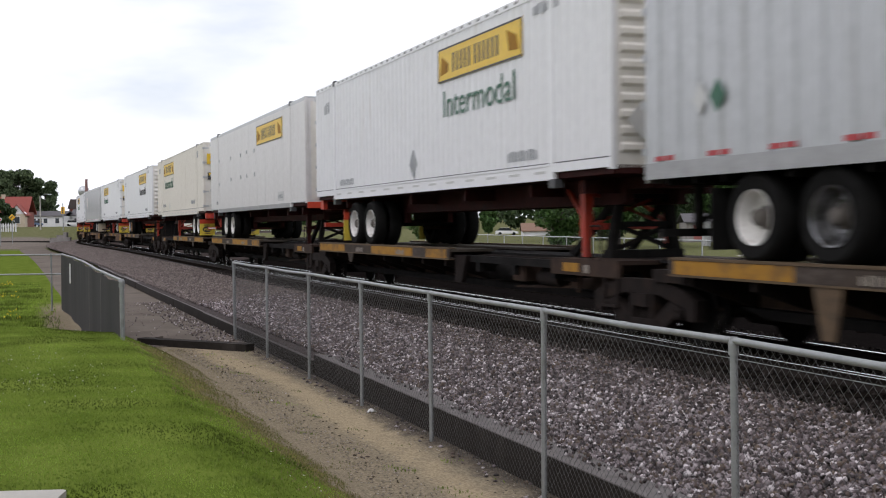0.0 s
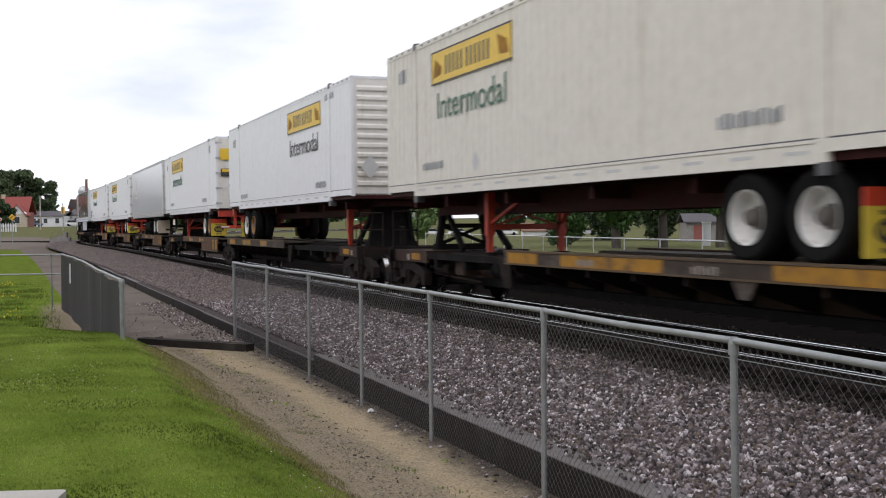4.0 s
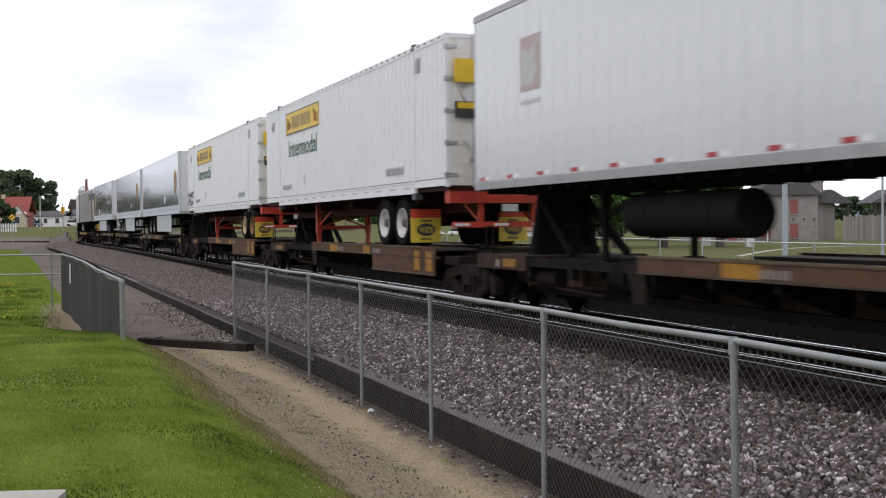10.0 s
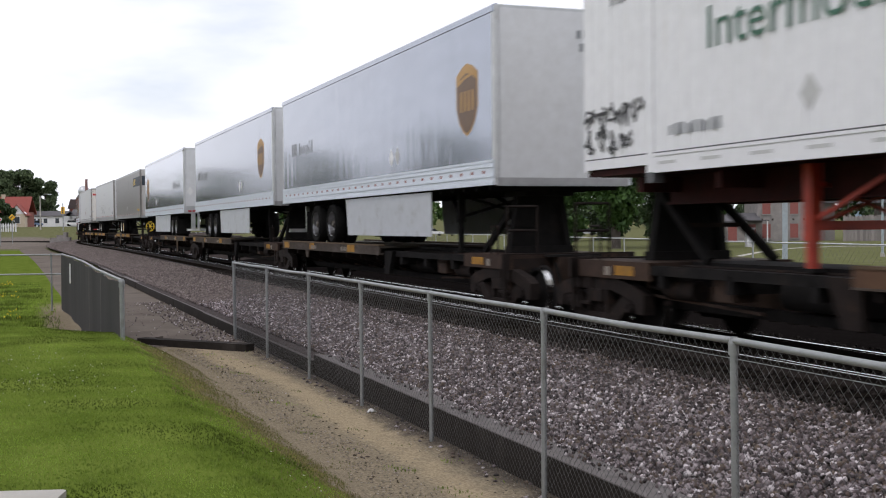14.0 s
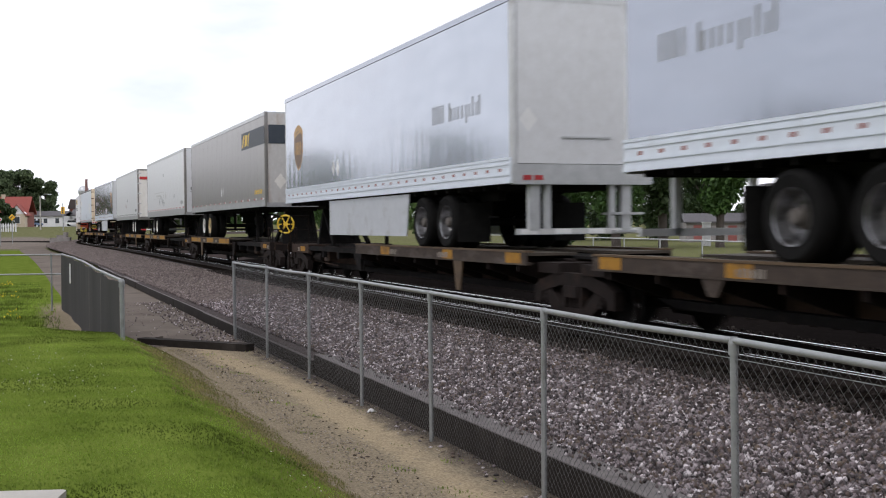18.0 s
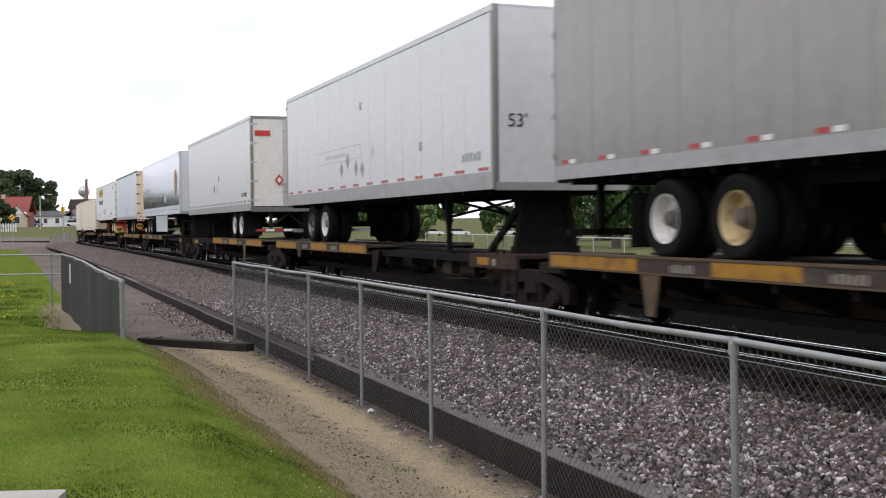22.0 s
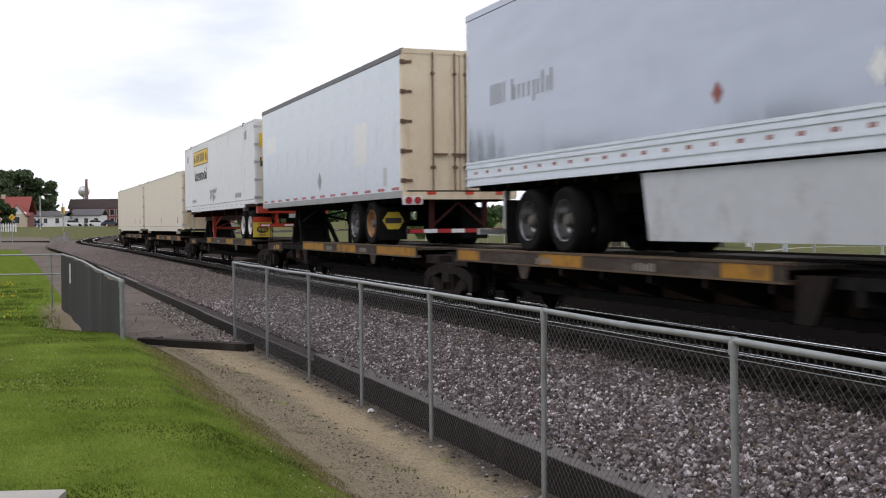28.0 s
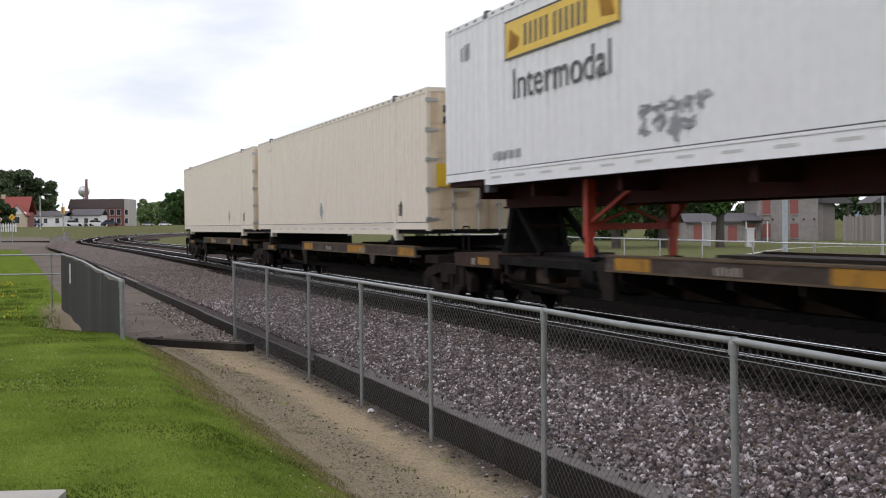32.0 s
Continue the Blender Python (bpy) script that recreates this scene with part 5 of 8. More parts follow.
def chassis(t, lead, L, axle_u, rims, red=M_CHASSISRED, flap="yellow", legs_u=12.2, z0=2.22, tank=False, dark=False):
    """Running gear under a container: frame beams, bumper, mudflaps, wheels, landing legs."""
    sg = 1 if lead == "door" else -1
    X = lambda u: sg * (L / 2 - u)
    fm = M_MAROON if not dark else M_BLACK
    for y in (-0.45, 0.45):
        part("frame_beam", Geo().box(X(0.25), X(L - 1.0), y - 0.07, y + 0.07, z0 - 0.34, z0 + 0.03).box(X(0.25), X(L - 1.0), y - 0.12, y + 0.12, z0 - 0.36, z0 - 0.33), fm, t)
    for u in (0.3, 2.2, 4.4, 7.0, 10.0, 12.8, L - 1.2):
        part("cross_member", Geo().box(X(u) - 0.06, X(u) + 0.06, -1.1, 1.1, z0 - 0.2, z0 + 0.0), fm, t)
    part("gooseneck", Geo().box(X(L - 4.2), X(L - 0.3), -0.5, 0.5, z0 - 0.14, z0 + 0.02), fm, t)
    part("rear_bolster", Geo().box(X(0.05), X(0.32), -1.2, 1.2, z0 - 0.2, z0 + 0.06), red, t)
    # hanging rear bumper
    g = Geo().box(X(0.08), X(0.18), -1.12, 1.12, z0 - 0.66, z0 - 0.55)
    for y in (-0.55, 0.55):
        g.box(X(0.1), X(0.18), y - 0.05, y + 0.05, z0 - 0.6, z0 - 0.1)
        g.beam((X(0.14), y, z0 - 0.55), (X(0.9), y, z0 - 0.2), 0.06, 0.06)
    part("bumper", g, red, t)
    for q in (-1.1, -0.3, 0.5):
        part("bumper_stripe", Geo().box(X(0.078), X(0.07), q, q + 0.3, z0 - 0.63, z0 - 0.58), M_REFLECT_W, t)
    part("plate", Geo().box(X(0.05), X(0.042), -0.15, 0.18, z0 - 0.36, z0 - 0.22), M_FADED, t)
    for q in (-1.0, 0.75):
        part("tail_light", Geo().box(X(0.05), X(0.04), q, q + 0.25, z0 - 0.14, z0 - 0.05), M_REFLECT_R, t)
    ua, ub = axle_u
    part("suspension", Geo().box(X(ua - 0.55), X(ub + 0.55), -0.56, -0.44, z0 - 0.58, z0 - 0.34).box(X(ua - 0.55), X(ub + 0.55), 0.44, 0.56, z0 - 0.58, z0 - 0.34)
         .box(X(ua + 0.1), X(ub - 0.1), -0.75, -0.5, 1.45, 1.72).box(X(ua + 0.1), X(ub - 0.1), 0.5, 0.75, 1.45, 1.72), fm, t)
    wheels(t, (X(ua), X(ub)), rims)
    if flap == "yellow":
        for y in (-0.97, 0.97):
            uf = max(ua - 0.72, 0.25)
            f = part("mudflap", Geo().box(X(uf) - 0.012, X(uf) + 0.012, y - 0.32, y + 0.32, DECK + 0.1, DECK + 0.6), M_MUDYELLOW, t, "yellow mudflap with a dark oval")
            fx = X(uf) + 0.0125
            part("flap_band", Geo().box(X(uf) - 0.014, X(uf) + 0.016, y - 0.32, y + 0.32, DECK + 0.6, DECK + 0.78), M_MUDRED, f)
            ring = ring_of(0.2, 0.13, y, DECK + 0.36)
            part("oval", Geo().prism(ring, fx, fx + 0.004, "x"), M_INK, f)
            lettering("WIDE", 0.17, fx + 0.006, y - 0.15, DECK + 0.30, M_MUDYELLOW, f, width=0.3, turn=90)
            end_marks(f, fx + 0.001, y - 0.13, DECK + 0.515, 0.26, 0.045, 7, M_INK)
            end_marks(f, fx + 0.001, y - 0.12, DECK + 0.15, 0.24, 0.045, 6, M_INK)
    elif flap == "black":
        for y in (-0.97, 0.97):
            uf = ua - 0.72
            part("mudflap", Geo().box(X(uf) - 0.012, X(uf) + 0.012, y - 0.32, y + 0.32, DECK + 0.12, DECK + 0.8), M_TYRE, t)
    for y in (-0.72, 0.72):
        leg = part("landing_leg", Geo().box(X(legs_u) - 0.07, X(legs_u) + 0.07, y - 0.07, y + 0.07, DECK + 0.25, z0 + 0.02).box(X(legs_u) - 0.05, X(legs_u) + 0.05, y - 0.05, y + 0.05, DECK - 0.05, DECK + 0.3), red if not dark else M_BLACK, t)
        part("foot", Geo().box(X(legs_u) - 0.13, X(legs_u) + 0.13, y - 0.1, y + 0.1, DECK - 0.09, DECK - 0.05), M_BLACK, leg)
        part("leg_brace", Geo().beam((X(legs_u), y, DECK + 0.45), (X(legs_u - 1.0), y * 0.7, z0 - 0.1), 0.05, 0.05), red if not dark else M_BLACK, t)
    part("leg_brace", Geo().beam((X(legs_u), -0.72, DECK + 0.4), (X(legs_u), 0.72, z0 - 0.15), 0.04, 0.04).beam((X(legs_u), 0.72, DECK + 0.4), (X(legs_u), -0.72, z0 - 0.15), 0.04, 0.04)
         .box(X(legs_u) - 0.03, X(legs_u) + 0.03, -0.72, 0.72, DECK + 0.36, DECK + 0.46), red if not dark else M_BLACK, t)


def van(label, lead, skin, L=16.15, z0=2.2, z1=5.2, group="", rail=0.2, axle_u=(3.0, 4.3), rims=("white", "white"), legs_u=12.6, skirt=None, panels=13, seam=0.006, door_mat=M_DOOR, reflect=True,
        top=M_TRIM, dots="red", post=M_TRIM, rivets=False, bars=True, plain_doors=False, bumper=M_BLACK, ribbed=False, bar_at=(0.18, 0.62), flap=M_TYRE, hardware=None, sill=M_GREYVAN, nose_mat=None):
    """A box semi-trailer."""
    t = thing("semi_trailer", label, "trailer", group)
    sg = 1 if lead == "door" else -1
    h = L / 2
    X = lambda u: sg * (h - u)
    for y in (-WID, WID):
        so = -1 if y < 0 else 1
        if ribbed:
            part("side_wall", corrugated(L, z0 + rail, z1 - 0.13, y, 0.44, 0.035, -h + 0.1, h - 0.1), skin, t)
        else:
            pw = (L - 0.2) / panels
            sheet = Geo().box(-pw / 2 + seam / 2, pw / 2 - seam / 2, y, y - so * 0.012, z0 + rail, z1 - 0.13).mesh("side_panel", skin)
            part("inner_wall", Geo().box(-h + 0.1, h - 0.1, y - so * 0.012, y - so * 0.03, z0 + rail, z1 - 0.13), M_RAILGREY, t)
            for k in range(panels):
                part("side_panel", sheet, skin, t).location = (-h + 0.1 + (k + 0.5) * pw, 0, 0)
        r = Geo().box(-h + 0.02, h - 0.02, y + so * 0.012, y - so * 0.06, z0, z0 + rail)
        if rivets:
            for q0, q1 in ((0.0, 0.05), (0.13, 0.17), (0.30, 0.34), (rail - 0.04, rail)):
                part("rail_ridge", Geo().box(-h + 0.02, h - 0.02, y + so * 0.026, y + so * 0.012, z0 + q0, z0 + q1), M_BLUEWHITE, t)
        part("bottom_rail", r, M_RAILGREY if not rivets else M_BLUEWHITE, t)
        part("top_rail", Geo().prism([(y, z1 - 0.14), (y + so * 0.012, z1 - 0.13), (y + so * 0.01, z1 - 0.03), (y - so * 0.02, z1), (y - so * 0.08, z1), (y - so * 0.08, z1 - 0.14)][::-so], -h + 0.01, h - 0.01, "x"), top, t)
        if reflect and so < 0:
            n = 14
            if rivets:
                one = Geo().box(-0.05, 0.05, y - 0.016, y - 0.012, z0 + 0.2, z0 + 0.25).mesh("reflector", M_SHUTTER)
                n = 30
            else:
                one = Geo().box(-0.2, 0.02, y - 0.005, y, z0 + rail + 0.02, z0 + rail + 0.08).mesh("reflector", M_REFLECT_R)
                two = Geo().box(0.06, 0.24, y - 0.005, y, z0 + rail + 0.02, z0 + rail + 0.08).mesh("reflector", M_REFLECT_W if dots == "redwhite" else M_REFLECT_R)
            if dots == "small":
                n = 22
                one = Geo().box(-0.12, -0.03, y - 0.005, y, z0 + rail + 0.05, z0 + rail + 0.12).mesh("reflector", M_INK)
                two = Geo().box(0.06, 0.15, y - 0.005, y, z0 + rail + 0.05, z0 + rail + 0.12).mesh("reflector", M_INK)
            for k in range(n):
                xx = -h + 0.45 + k * (L - 0.9) / (n - 1)
                part("reflector", one, M_REFLECT_R, t).location = (xx, 0, 0)
                if not rivets:
                    part("reflector", two, M_REFLECT_R, t).location = (xx, 0, 0)
    part("roof", Geo().box(-h + 0.02, h - 0.02, -WID + 0.05, WID - 0.05, z1 - 0.06, z1 - 0.006), M_TRIM, t)
    part("floor", Geo().box(-h + 0.02, h - 0.02, -WID + 0.06, WID - 0.06, z0 + 0.02, z0 + 0.14), M_BLACK, t)
    fl = Geo().box(-0.03, 0.03, -WID + 0.07, WID - 0.07, z0 - 0.08, z0 + 0.02).mesh("floor_beam", M_BLACK)
    for k in range(int(L / 0.6)):
        part("floor_beam", fl, M_BLACK, t).location = (-h + 0.43 + k * 0.6, 0, 0)
    for x in (-h, h):
        for y in (-WID, WID):
            part("corner_post", Geo().box(x, x - math.copysign(0.12, x), y - math.copysign(0.004, y) * -1, y - math.copysign(0.12, y), z0, z1 - 0.02, 0.03), post, t)
    xd, xn = sg * h, -sg * h
    if plain_doors:
        part("door", Geo().box(xd - 0.06 * sg, xd + 0.0 * sg, -WID + 0.11, WID - 0.11, z0 + 0.32, z1 - 0.1), door_mat, t, "smooth roll-up rear door")
        part("rear_sill", Geo().box(xd - 0.08 * sg, xd + 0.012 * sg, -WID + 0.02, WID - 0.02, z0 - 0.02, z0 + 0.31), M_TRIM, t)
        part("tail_light", Geo().box(xd + 0.012 * sg, xd + 0.02 * sg, -1.1, -0.95, z0 + 0.05, z0 + 0.13).box(xd + 0.012 * sg, xd + 0.02 * sg, -0.9, -0.75, z0 + 0.05, z0 + 0.13), M_REFLECT_R, t)
    else:
        doors(t, xd - 0.03 * sg, z0 + 0.1, z1 - 0.04, door_mat, sg, bars, hinge_mat=hardware, at=bar_at, ribs=0)
        part("rear_sill", Geo().box(xd - 0.08 * sg, xd + 0.01 * sg, -WID + 0.02, WID - 0.02, z0 - 0.04, z0 + 0.12), sill, t)
    part("rear_header", Geo().box(xd - 0.1 * sg, xd + 0.006 * sg, -WID + 0.06, WID - 0.06, z1 - 0.11, z1 - 0.01), post, t)
    part("front_wall", Geo().box(xn + 0.06 * sg, xn + 0.004 * sg, -WID + 0.11, WID - 0.11, z0 + 0.1, z1 - 0.06), (nose_mat or skin) if lead == "nose" else M_TRIM, t)
    part("front_sill", Geo().box(xn + 0.08 * sg, xn - 0.004 * sg, -WID + 0.05, WID - 0.05, z0 - 0.02, z0 + 0.12), M_RAILGREY, t)
    # running gear
    ua, ub = axle_u
    for y in (-0.56, 0.56):
        part("slider_rail", Geo().box(X(ua - 1.1), X(ub + 1.6), y - 0.06, y + 0.06, z0 - 0.24, z0 + 0.02), M_BLACK, t)
        part("suspension_hanger", Geo().box(X(ua - 0.5), X(ub + 0.5), y - 0.08, y + 0.08, z0 - 0.5, z0 - 0.24), M_BLACK, t)
    wheels(t, (X(ua), X(ub)), rims)
    for y in (-0.97, 0.97):
        part("mudflap", Geo().box(X(max(ua - 0.75, 0.2)) - 0.012, X(max(ua - 0.75, 0.2)) + 0.012, y - 0.32, y + 0.32, DECK + 0.14, DECK + 0.85), flap, t)
    g = Geo().box(X(0.1), X(0.2), -1.15, 1.15, DECK + 0.28, DECK + 0.38)
    for y in (-0.6, 0.6):
        g.box(X(0.1), X(0.2), y - 0.05, y + 0.05, DECK + 0.3, z0 + 0.02)
        if not plain_doors:
            g.beam((X(0.15), y, DECK + 0.42), (X(0.15), 0, z0 - 0.1), 0.05, 0.05)
    part("bumper", g, bumper, t)
    two_tone = {M_RUSTBLACK: (M_REFLECT_R, M_REFLECT_W), M_MAROON: (M_REFLECT_R, M_REFLECT_W), M_CHASSISRED: (M_REFLECT_R, M_REFLECT_W), M_TRIM: (M_REFLECT_W, M_FADED)}.get(bumper, (M_MAROON, M_DARKTRIM))
    for k in range(7):
        part("bumper_stripe", Geo().box(X(0.094), X(0.1), -1.1 + k * 0.31, -0.8 + k * 0.31, DECK + 0.29, DECK + 0.37), two_tone[k % 2], t)
    for y in (-0.75, 0.75):
        leg = part("landing_leg", Geo().box(X(legs_u) - 0.065, X(legs_u) + 0.065, y - 0.065, y + 0.065, DECK + 0.5, z0 + 0.05).box(X(legs_u) - 0.045, X(legs_u) + 0.045, y - 0.045, y + 0.045, DECK - 0.05, DECK + 0.55), M_BLACK, t)
        part("foot", Geo().box(X(legs_u) - 0.14, X(legs_u) + 0.14, y - 0.11, y + 0.11, DECK - 0.09, DECK - 0.05), M_BLACK, leg)
        part("leg_brace", Geo().beam((X(legs_u), y, DECK + 0.55), (X(legs_u - 1.3), y * 0.6, z0 - 0.02), 0.06, 0.06), M_BLACK, t)
    part("leg_brace", Geo().beam((X(legs_u), -0.75, DECK + 0.6), (X(legs_u), 0.75, z0 - 0.1), 0.05, 0.05).beam((X(legs_u), 0.75, DECK + 0.6), (X(legs_u), -0.75, z0 - 0.1), 0.05, 0.05), M_BLACK, t)
    if skirt:
        a, b = skirt
        for y in (-WID + 0.05, WID - 0.05):
            part("side_skirt", Geo().prism([(X(a), z0 - 0.03), (X(b), z0 - 0.03), (X(b), DECK + 0.23), (X(a + 0.18), DECK + 0.23)][::-sg], y - 0.012, y + 0.012, "y"), M_SKIRT, t, "grey aerodynamic side skirt")
    return t


def shield(t, x, z, w=1.0, h=1.28, y=-WID - 0.004):
    """A brown and gold shield-shaped emblem."""
    o = [(-0.5, 0.85), (-0.25, 0.95), (0, 1.0), (0.25, 0.95), (0.5, 0.85), (0.5, 0.4), (0.38, 0.2), (0.18, 0.06), (0, 0), (-0.18, 0.06), (-0.38, 0.2), (-0.5, 0.4)][::-1]
    s = part("emblem", Geo().prism([(x + a * w, z + b * h) for a, b in o], y, y + 0.003, "y"), M_GOLDLOGO, t, "brown and gold shield emblem")
    part("emblem_field", Geo().prism([(x + a * w * 0.92, z + 0.035 * h + b * h * 0.83) for a, b in o], y - 0.003, y, "y"), M_BROWNLOGO, s)
    part("emblem_crown", Geo().prism([(x - 0.46 * w, z + 0.70 * h), (x - 0.1 * w, z + 0.78 * h), (x + 0.46 * w, z + 0.84 * h), (x + 0.46 * w, z + 0.865 * h), (x - 0.05 * w, z + 0.83 * h), (x - 0.46 * w, z + 0.76 * h)], y - 0.005, y - 0.003, "y"), M_GOLDLOGO, s)
    g = Geo()
    for q in (-0.3, -0.12, 0.06, 0.24):
        g.box(x + q * w, x + (q + 0.08) * w, y - 0.006, y - 0.003, z + 0.34 * h, z + 0.62 * h)
    part("emblem_lettering", g, M_GOLDLOGO, s, kind="stuff")


def fleet_name(t, x, z=3.54, w=2.4, h=0.34, y=-WID - 0.004):
    """The carrier's name, drawn as grey bars."""
    g = Geo()
    rel = [0, 0.055, 0.11, 0.16, 0.22, 0.36, 0.40, 0.47, 0.54, 0.62, 0.70, 0.76, 0.83, 0.90, 0.955]
    for k, q in enumerate(rel):
        hh = h if k in (0, 1, 2, 3, 4, 5, 12, 14) else h * 0.68
        g.box(x + q * w, x + q * w + 0.06, y, y + 0.003, z - (0.09 if k == 10 else 0), z + hh)
    part("carrier_lettering", g, M_GREYINK, t, "grey carrier lettering shown as bars", kind="stuff")


# platforms
def platform(name_label, Lu, wheel_end, style, end_lead=False, end_trail=False, marks=0, hitch=True, cargo="trailer", bracket=0.40):
    """One articulated spine platform Lu long; wheel_end: +1 if the trailer's wheels stand at its leading end."""
    t = thing("spine_car_platform", name_label, "flatcar", "spine-car platforms of the train")
    h = Lu / 2
    we = wheel_end
    steel = M_RUSTBLACK if style != "dark" else M_BLACK
    # centre sill
    part("centre_sill", Geo().box(-h + 0.3, h - 0.3, -0.34, 0.34, 0.52, 1.0), M_SPINE, t)
    part("sill_flange", Geo().prism([(-h + 1.4, 0.52), (-h + 1.9, 0.40), (h - 1.9, 0.40), (h - 1.4, 0.52)], -0.5, 0.5, "y"), M_BLACK, t)
    part("sill_cover", Geo().box(-h + 0.3, h - 0.3, -0.48, 0.48, 1.0, 1.04), M_BLACK, t)
    X = lambda a: we * (h - a)
    # wheel platform
    a0, a1 = 1.1, 10.55
    part("deck", Geo().box(X(a0), X(a1), -1.30, -0.42, DECK - 0.045, DECK - 0.002).box(X(a0), X(a1), 0.42, 1.30, DECK - 0.045, DECK - 0.002), M_DECKTOP, t)
    for y in (-1.32, 1.32):
        so = -1 if y < 0 else 1
        low = DECK - 0.172
        ring = [(y - so * 0.14, DECK + 0.0), (y - so * 0.03, DECK + 0.0), (y - so * 0.03, low + 0.02), (y - so * 0.12, low + 0.02), (y - so * 0.12, low), (y, low), (y, DECK + 0.005), (y - so * 0.14, DECK + 0.005)]
        sill = part("side_sill", Geo().prism(ring[::so], X(a0), X(a1), "x"), M_BROWNSILL if style == "brown" else M_SILL, t)
        part("top_flange", Geo().box(X(a0), X(a1), y + so * 0.012, y - so * 0.14, DECK + 0.006, DECK + 0.034), M_SILLTOP, sill)
        part("bottom_flange", Geo().box(X(a0), X(a1), y + so * 0.012, y - so * 0.1, low - 0.022, low - 0.001), M_SILLTOP if style == "yellow" else M_SILL, sill)
        spans = {"yellow": (((0.05, 2.6), (4.3, 5.9), (7.2, 9.4)), ((0.1, 1.1), (3.5, 4.9), (8.3, 9.2)), ((0.1, 2.4), (4.6, 7.4), (8.2, 9.3)))[marks % 3], "tan": ((0.6, 1.6), (3.0, 4.4), (6.0, 7.0)), "brown": ((4.2, 4.7), (6.9, 7.6)), "dark": ((0.2, 0.8), (3.2, 3.7), (6.9, 7.5))}[style]
        for q0, q1 in spans:
            part("yellow_panel", Geo().box(X(a0 + q0), X(a0 + q1), y + so * 0.004, y, low + 0.005, DECK - 0.0), M_CARYELLOW, sill, "faded yellow painted length")
        if so < 0:
            for q in (3.4, 6.35):
                bar_marks(sill, X(a0 + q) - (0.0 if we < 0 else 0.55), DECK - 0.15, 0.55, 0.10, 6, M_SILLMARK, y=y - 0.008)
        if style == "brown":
            box = part("deep_sill", Geo().box(X(a0), X(a0 + 4.0), y + so * 0.004, y - so * 0.02, DECK - 0.49, low - 0.022), M_BROWNSILL, sill)
            part("yellow_patch", Geo().box(X(a0 + 0.15), X(a0 + 0.5), y + so * 0.009, y + so * 0.004, DECK - 0.44, DECK - 0.06), M_CARYELLOW, sill)
            part("yellow_patch", Geo().box(X(a0 + 0.85), X(a0 + 1.15), y + so * 0.009, y + so * 0.004, DECK - 0.44, DECK - 0.05), M_CARYELLOW, sill)
            part("lower_flange", Geo().box(X(a0), X(a0 + 4.0), y + so * 0.03, y - so * 0.02, DECK - 0.52, DECK - 0.491), M_SILLTOP, sill)
        elif style in ("yellow", "dark"):
            part("side_bracket", Geo().prism([(X(a0 + 2.7), low - 0.022), (X(a0 + 3.15), low - 0.022), (X(a0 + 3.02), DECK - bracket), (X(a0 + 2.84), DECK - bracket)][::-we], y, y - so * 0.03, "y"), M_SILLTOP if bracket > 0.5 else M_SILL, sill)
    part("end_apron", Geo().box(X(0.35), X(a0 - 0.005), -1.12, 1.12, DECK - 0.3, DECK - 0.14), M_RUSTBLACK, t)
    for k in range(8):
        xx = X(a0 + 0.4 + k * 1.25)
        for so in (-1, 1):
            part("cross_bearer", Geo().prism([(so * 0.34, 0.5), (so * 1.28, DECK - 0.3), (so * 1.28, DECK - 0.05), (so * 0.34, DECK - 0.05)][::so], xx - 0.03, xx + 0.03, "x"), M_RUSTBLACK, t)
    # plain end away from the wheels
    part("end_deck", Geo().box(X(Lu - 2.6), X(Lu - 0.55), -1.1, 1.1, DECK - 0.12, DECK - 0.06).box(X(Lu - 2.6), X(Lu - 0.55), -1.12, -1.06, DECK - 0.3, DECK - 0.06).box(X(Lu - 2.6), X(Lu - 0.55), 1.06, 1.12, DECK - 0.3, DECK - 0.06), M_SPINE, t)
    g = Geo()
    for so in (-1, 1):
        g.box(X(10.6), X(Lu - 2.6), so * 0.95, so * 1.1, DECK - 0.22, DECK - 0.1)
    part("side_walk", g, M_BLACK, t)
    for q in (11.4, 12.9, 14.4):
        part("outrigger", Geo().box(X(q) - 0.06, X(q) + 0.06, -1.1, 1.1, 0.72, 0.95), M_BLACK, t)
    part("air_reservoir", Geo().tube((X(11.0), -0.62, 0.72), (X(12.4), -0.62, 0.72), 0.16, 12), M_BLACK, t, smooth=True)
    part("brake_pipe", Geo().tube((-h + 0.8, -0.62, 0.98), (h - 0.8, -0.62, 0.98), 0.03, 6).tube((-h + 0.8, 0.62, 0.98), (h - 0.8, 0.62, 0.98), 0.03, 6), M_RUSTBLACK, t)
    part("yellow_mark", Geo().box(X(Lu - 2.2), X(Lu - 1.7), -1.126, -1.12, DECK - 0.25, DECK - 0.12), M_CARYELLOW, t)
    # brake gear, grab irons and steps at the plain end
    part("brake_cylinder", Geo().tube((X(Lu - 3.4), -0.86, 0.70), (X(Lu - 2.7), -0.86, 0.70), 0.13, 12).tube((X(Lu - 2.7), -0.86, 0.70), (X(Lu - 2.2), -0.86, 0.70), 0.03, 6), M_RUSTBLACK, t, smooth=True)
    part("brake_lever", Geo().beam((X(Lu - 2.2), -0.86, 0.52), (X(Lu - 2.12), -0.86, 0.92), 0.04, 0.06).beam((X(Lu - 2.15), -0.86, 0.6), (X(Lu - 4.6), -0.8, 0.5), 0.03, 0.035), M_SPINE, t)
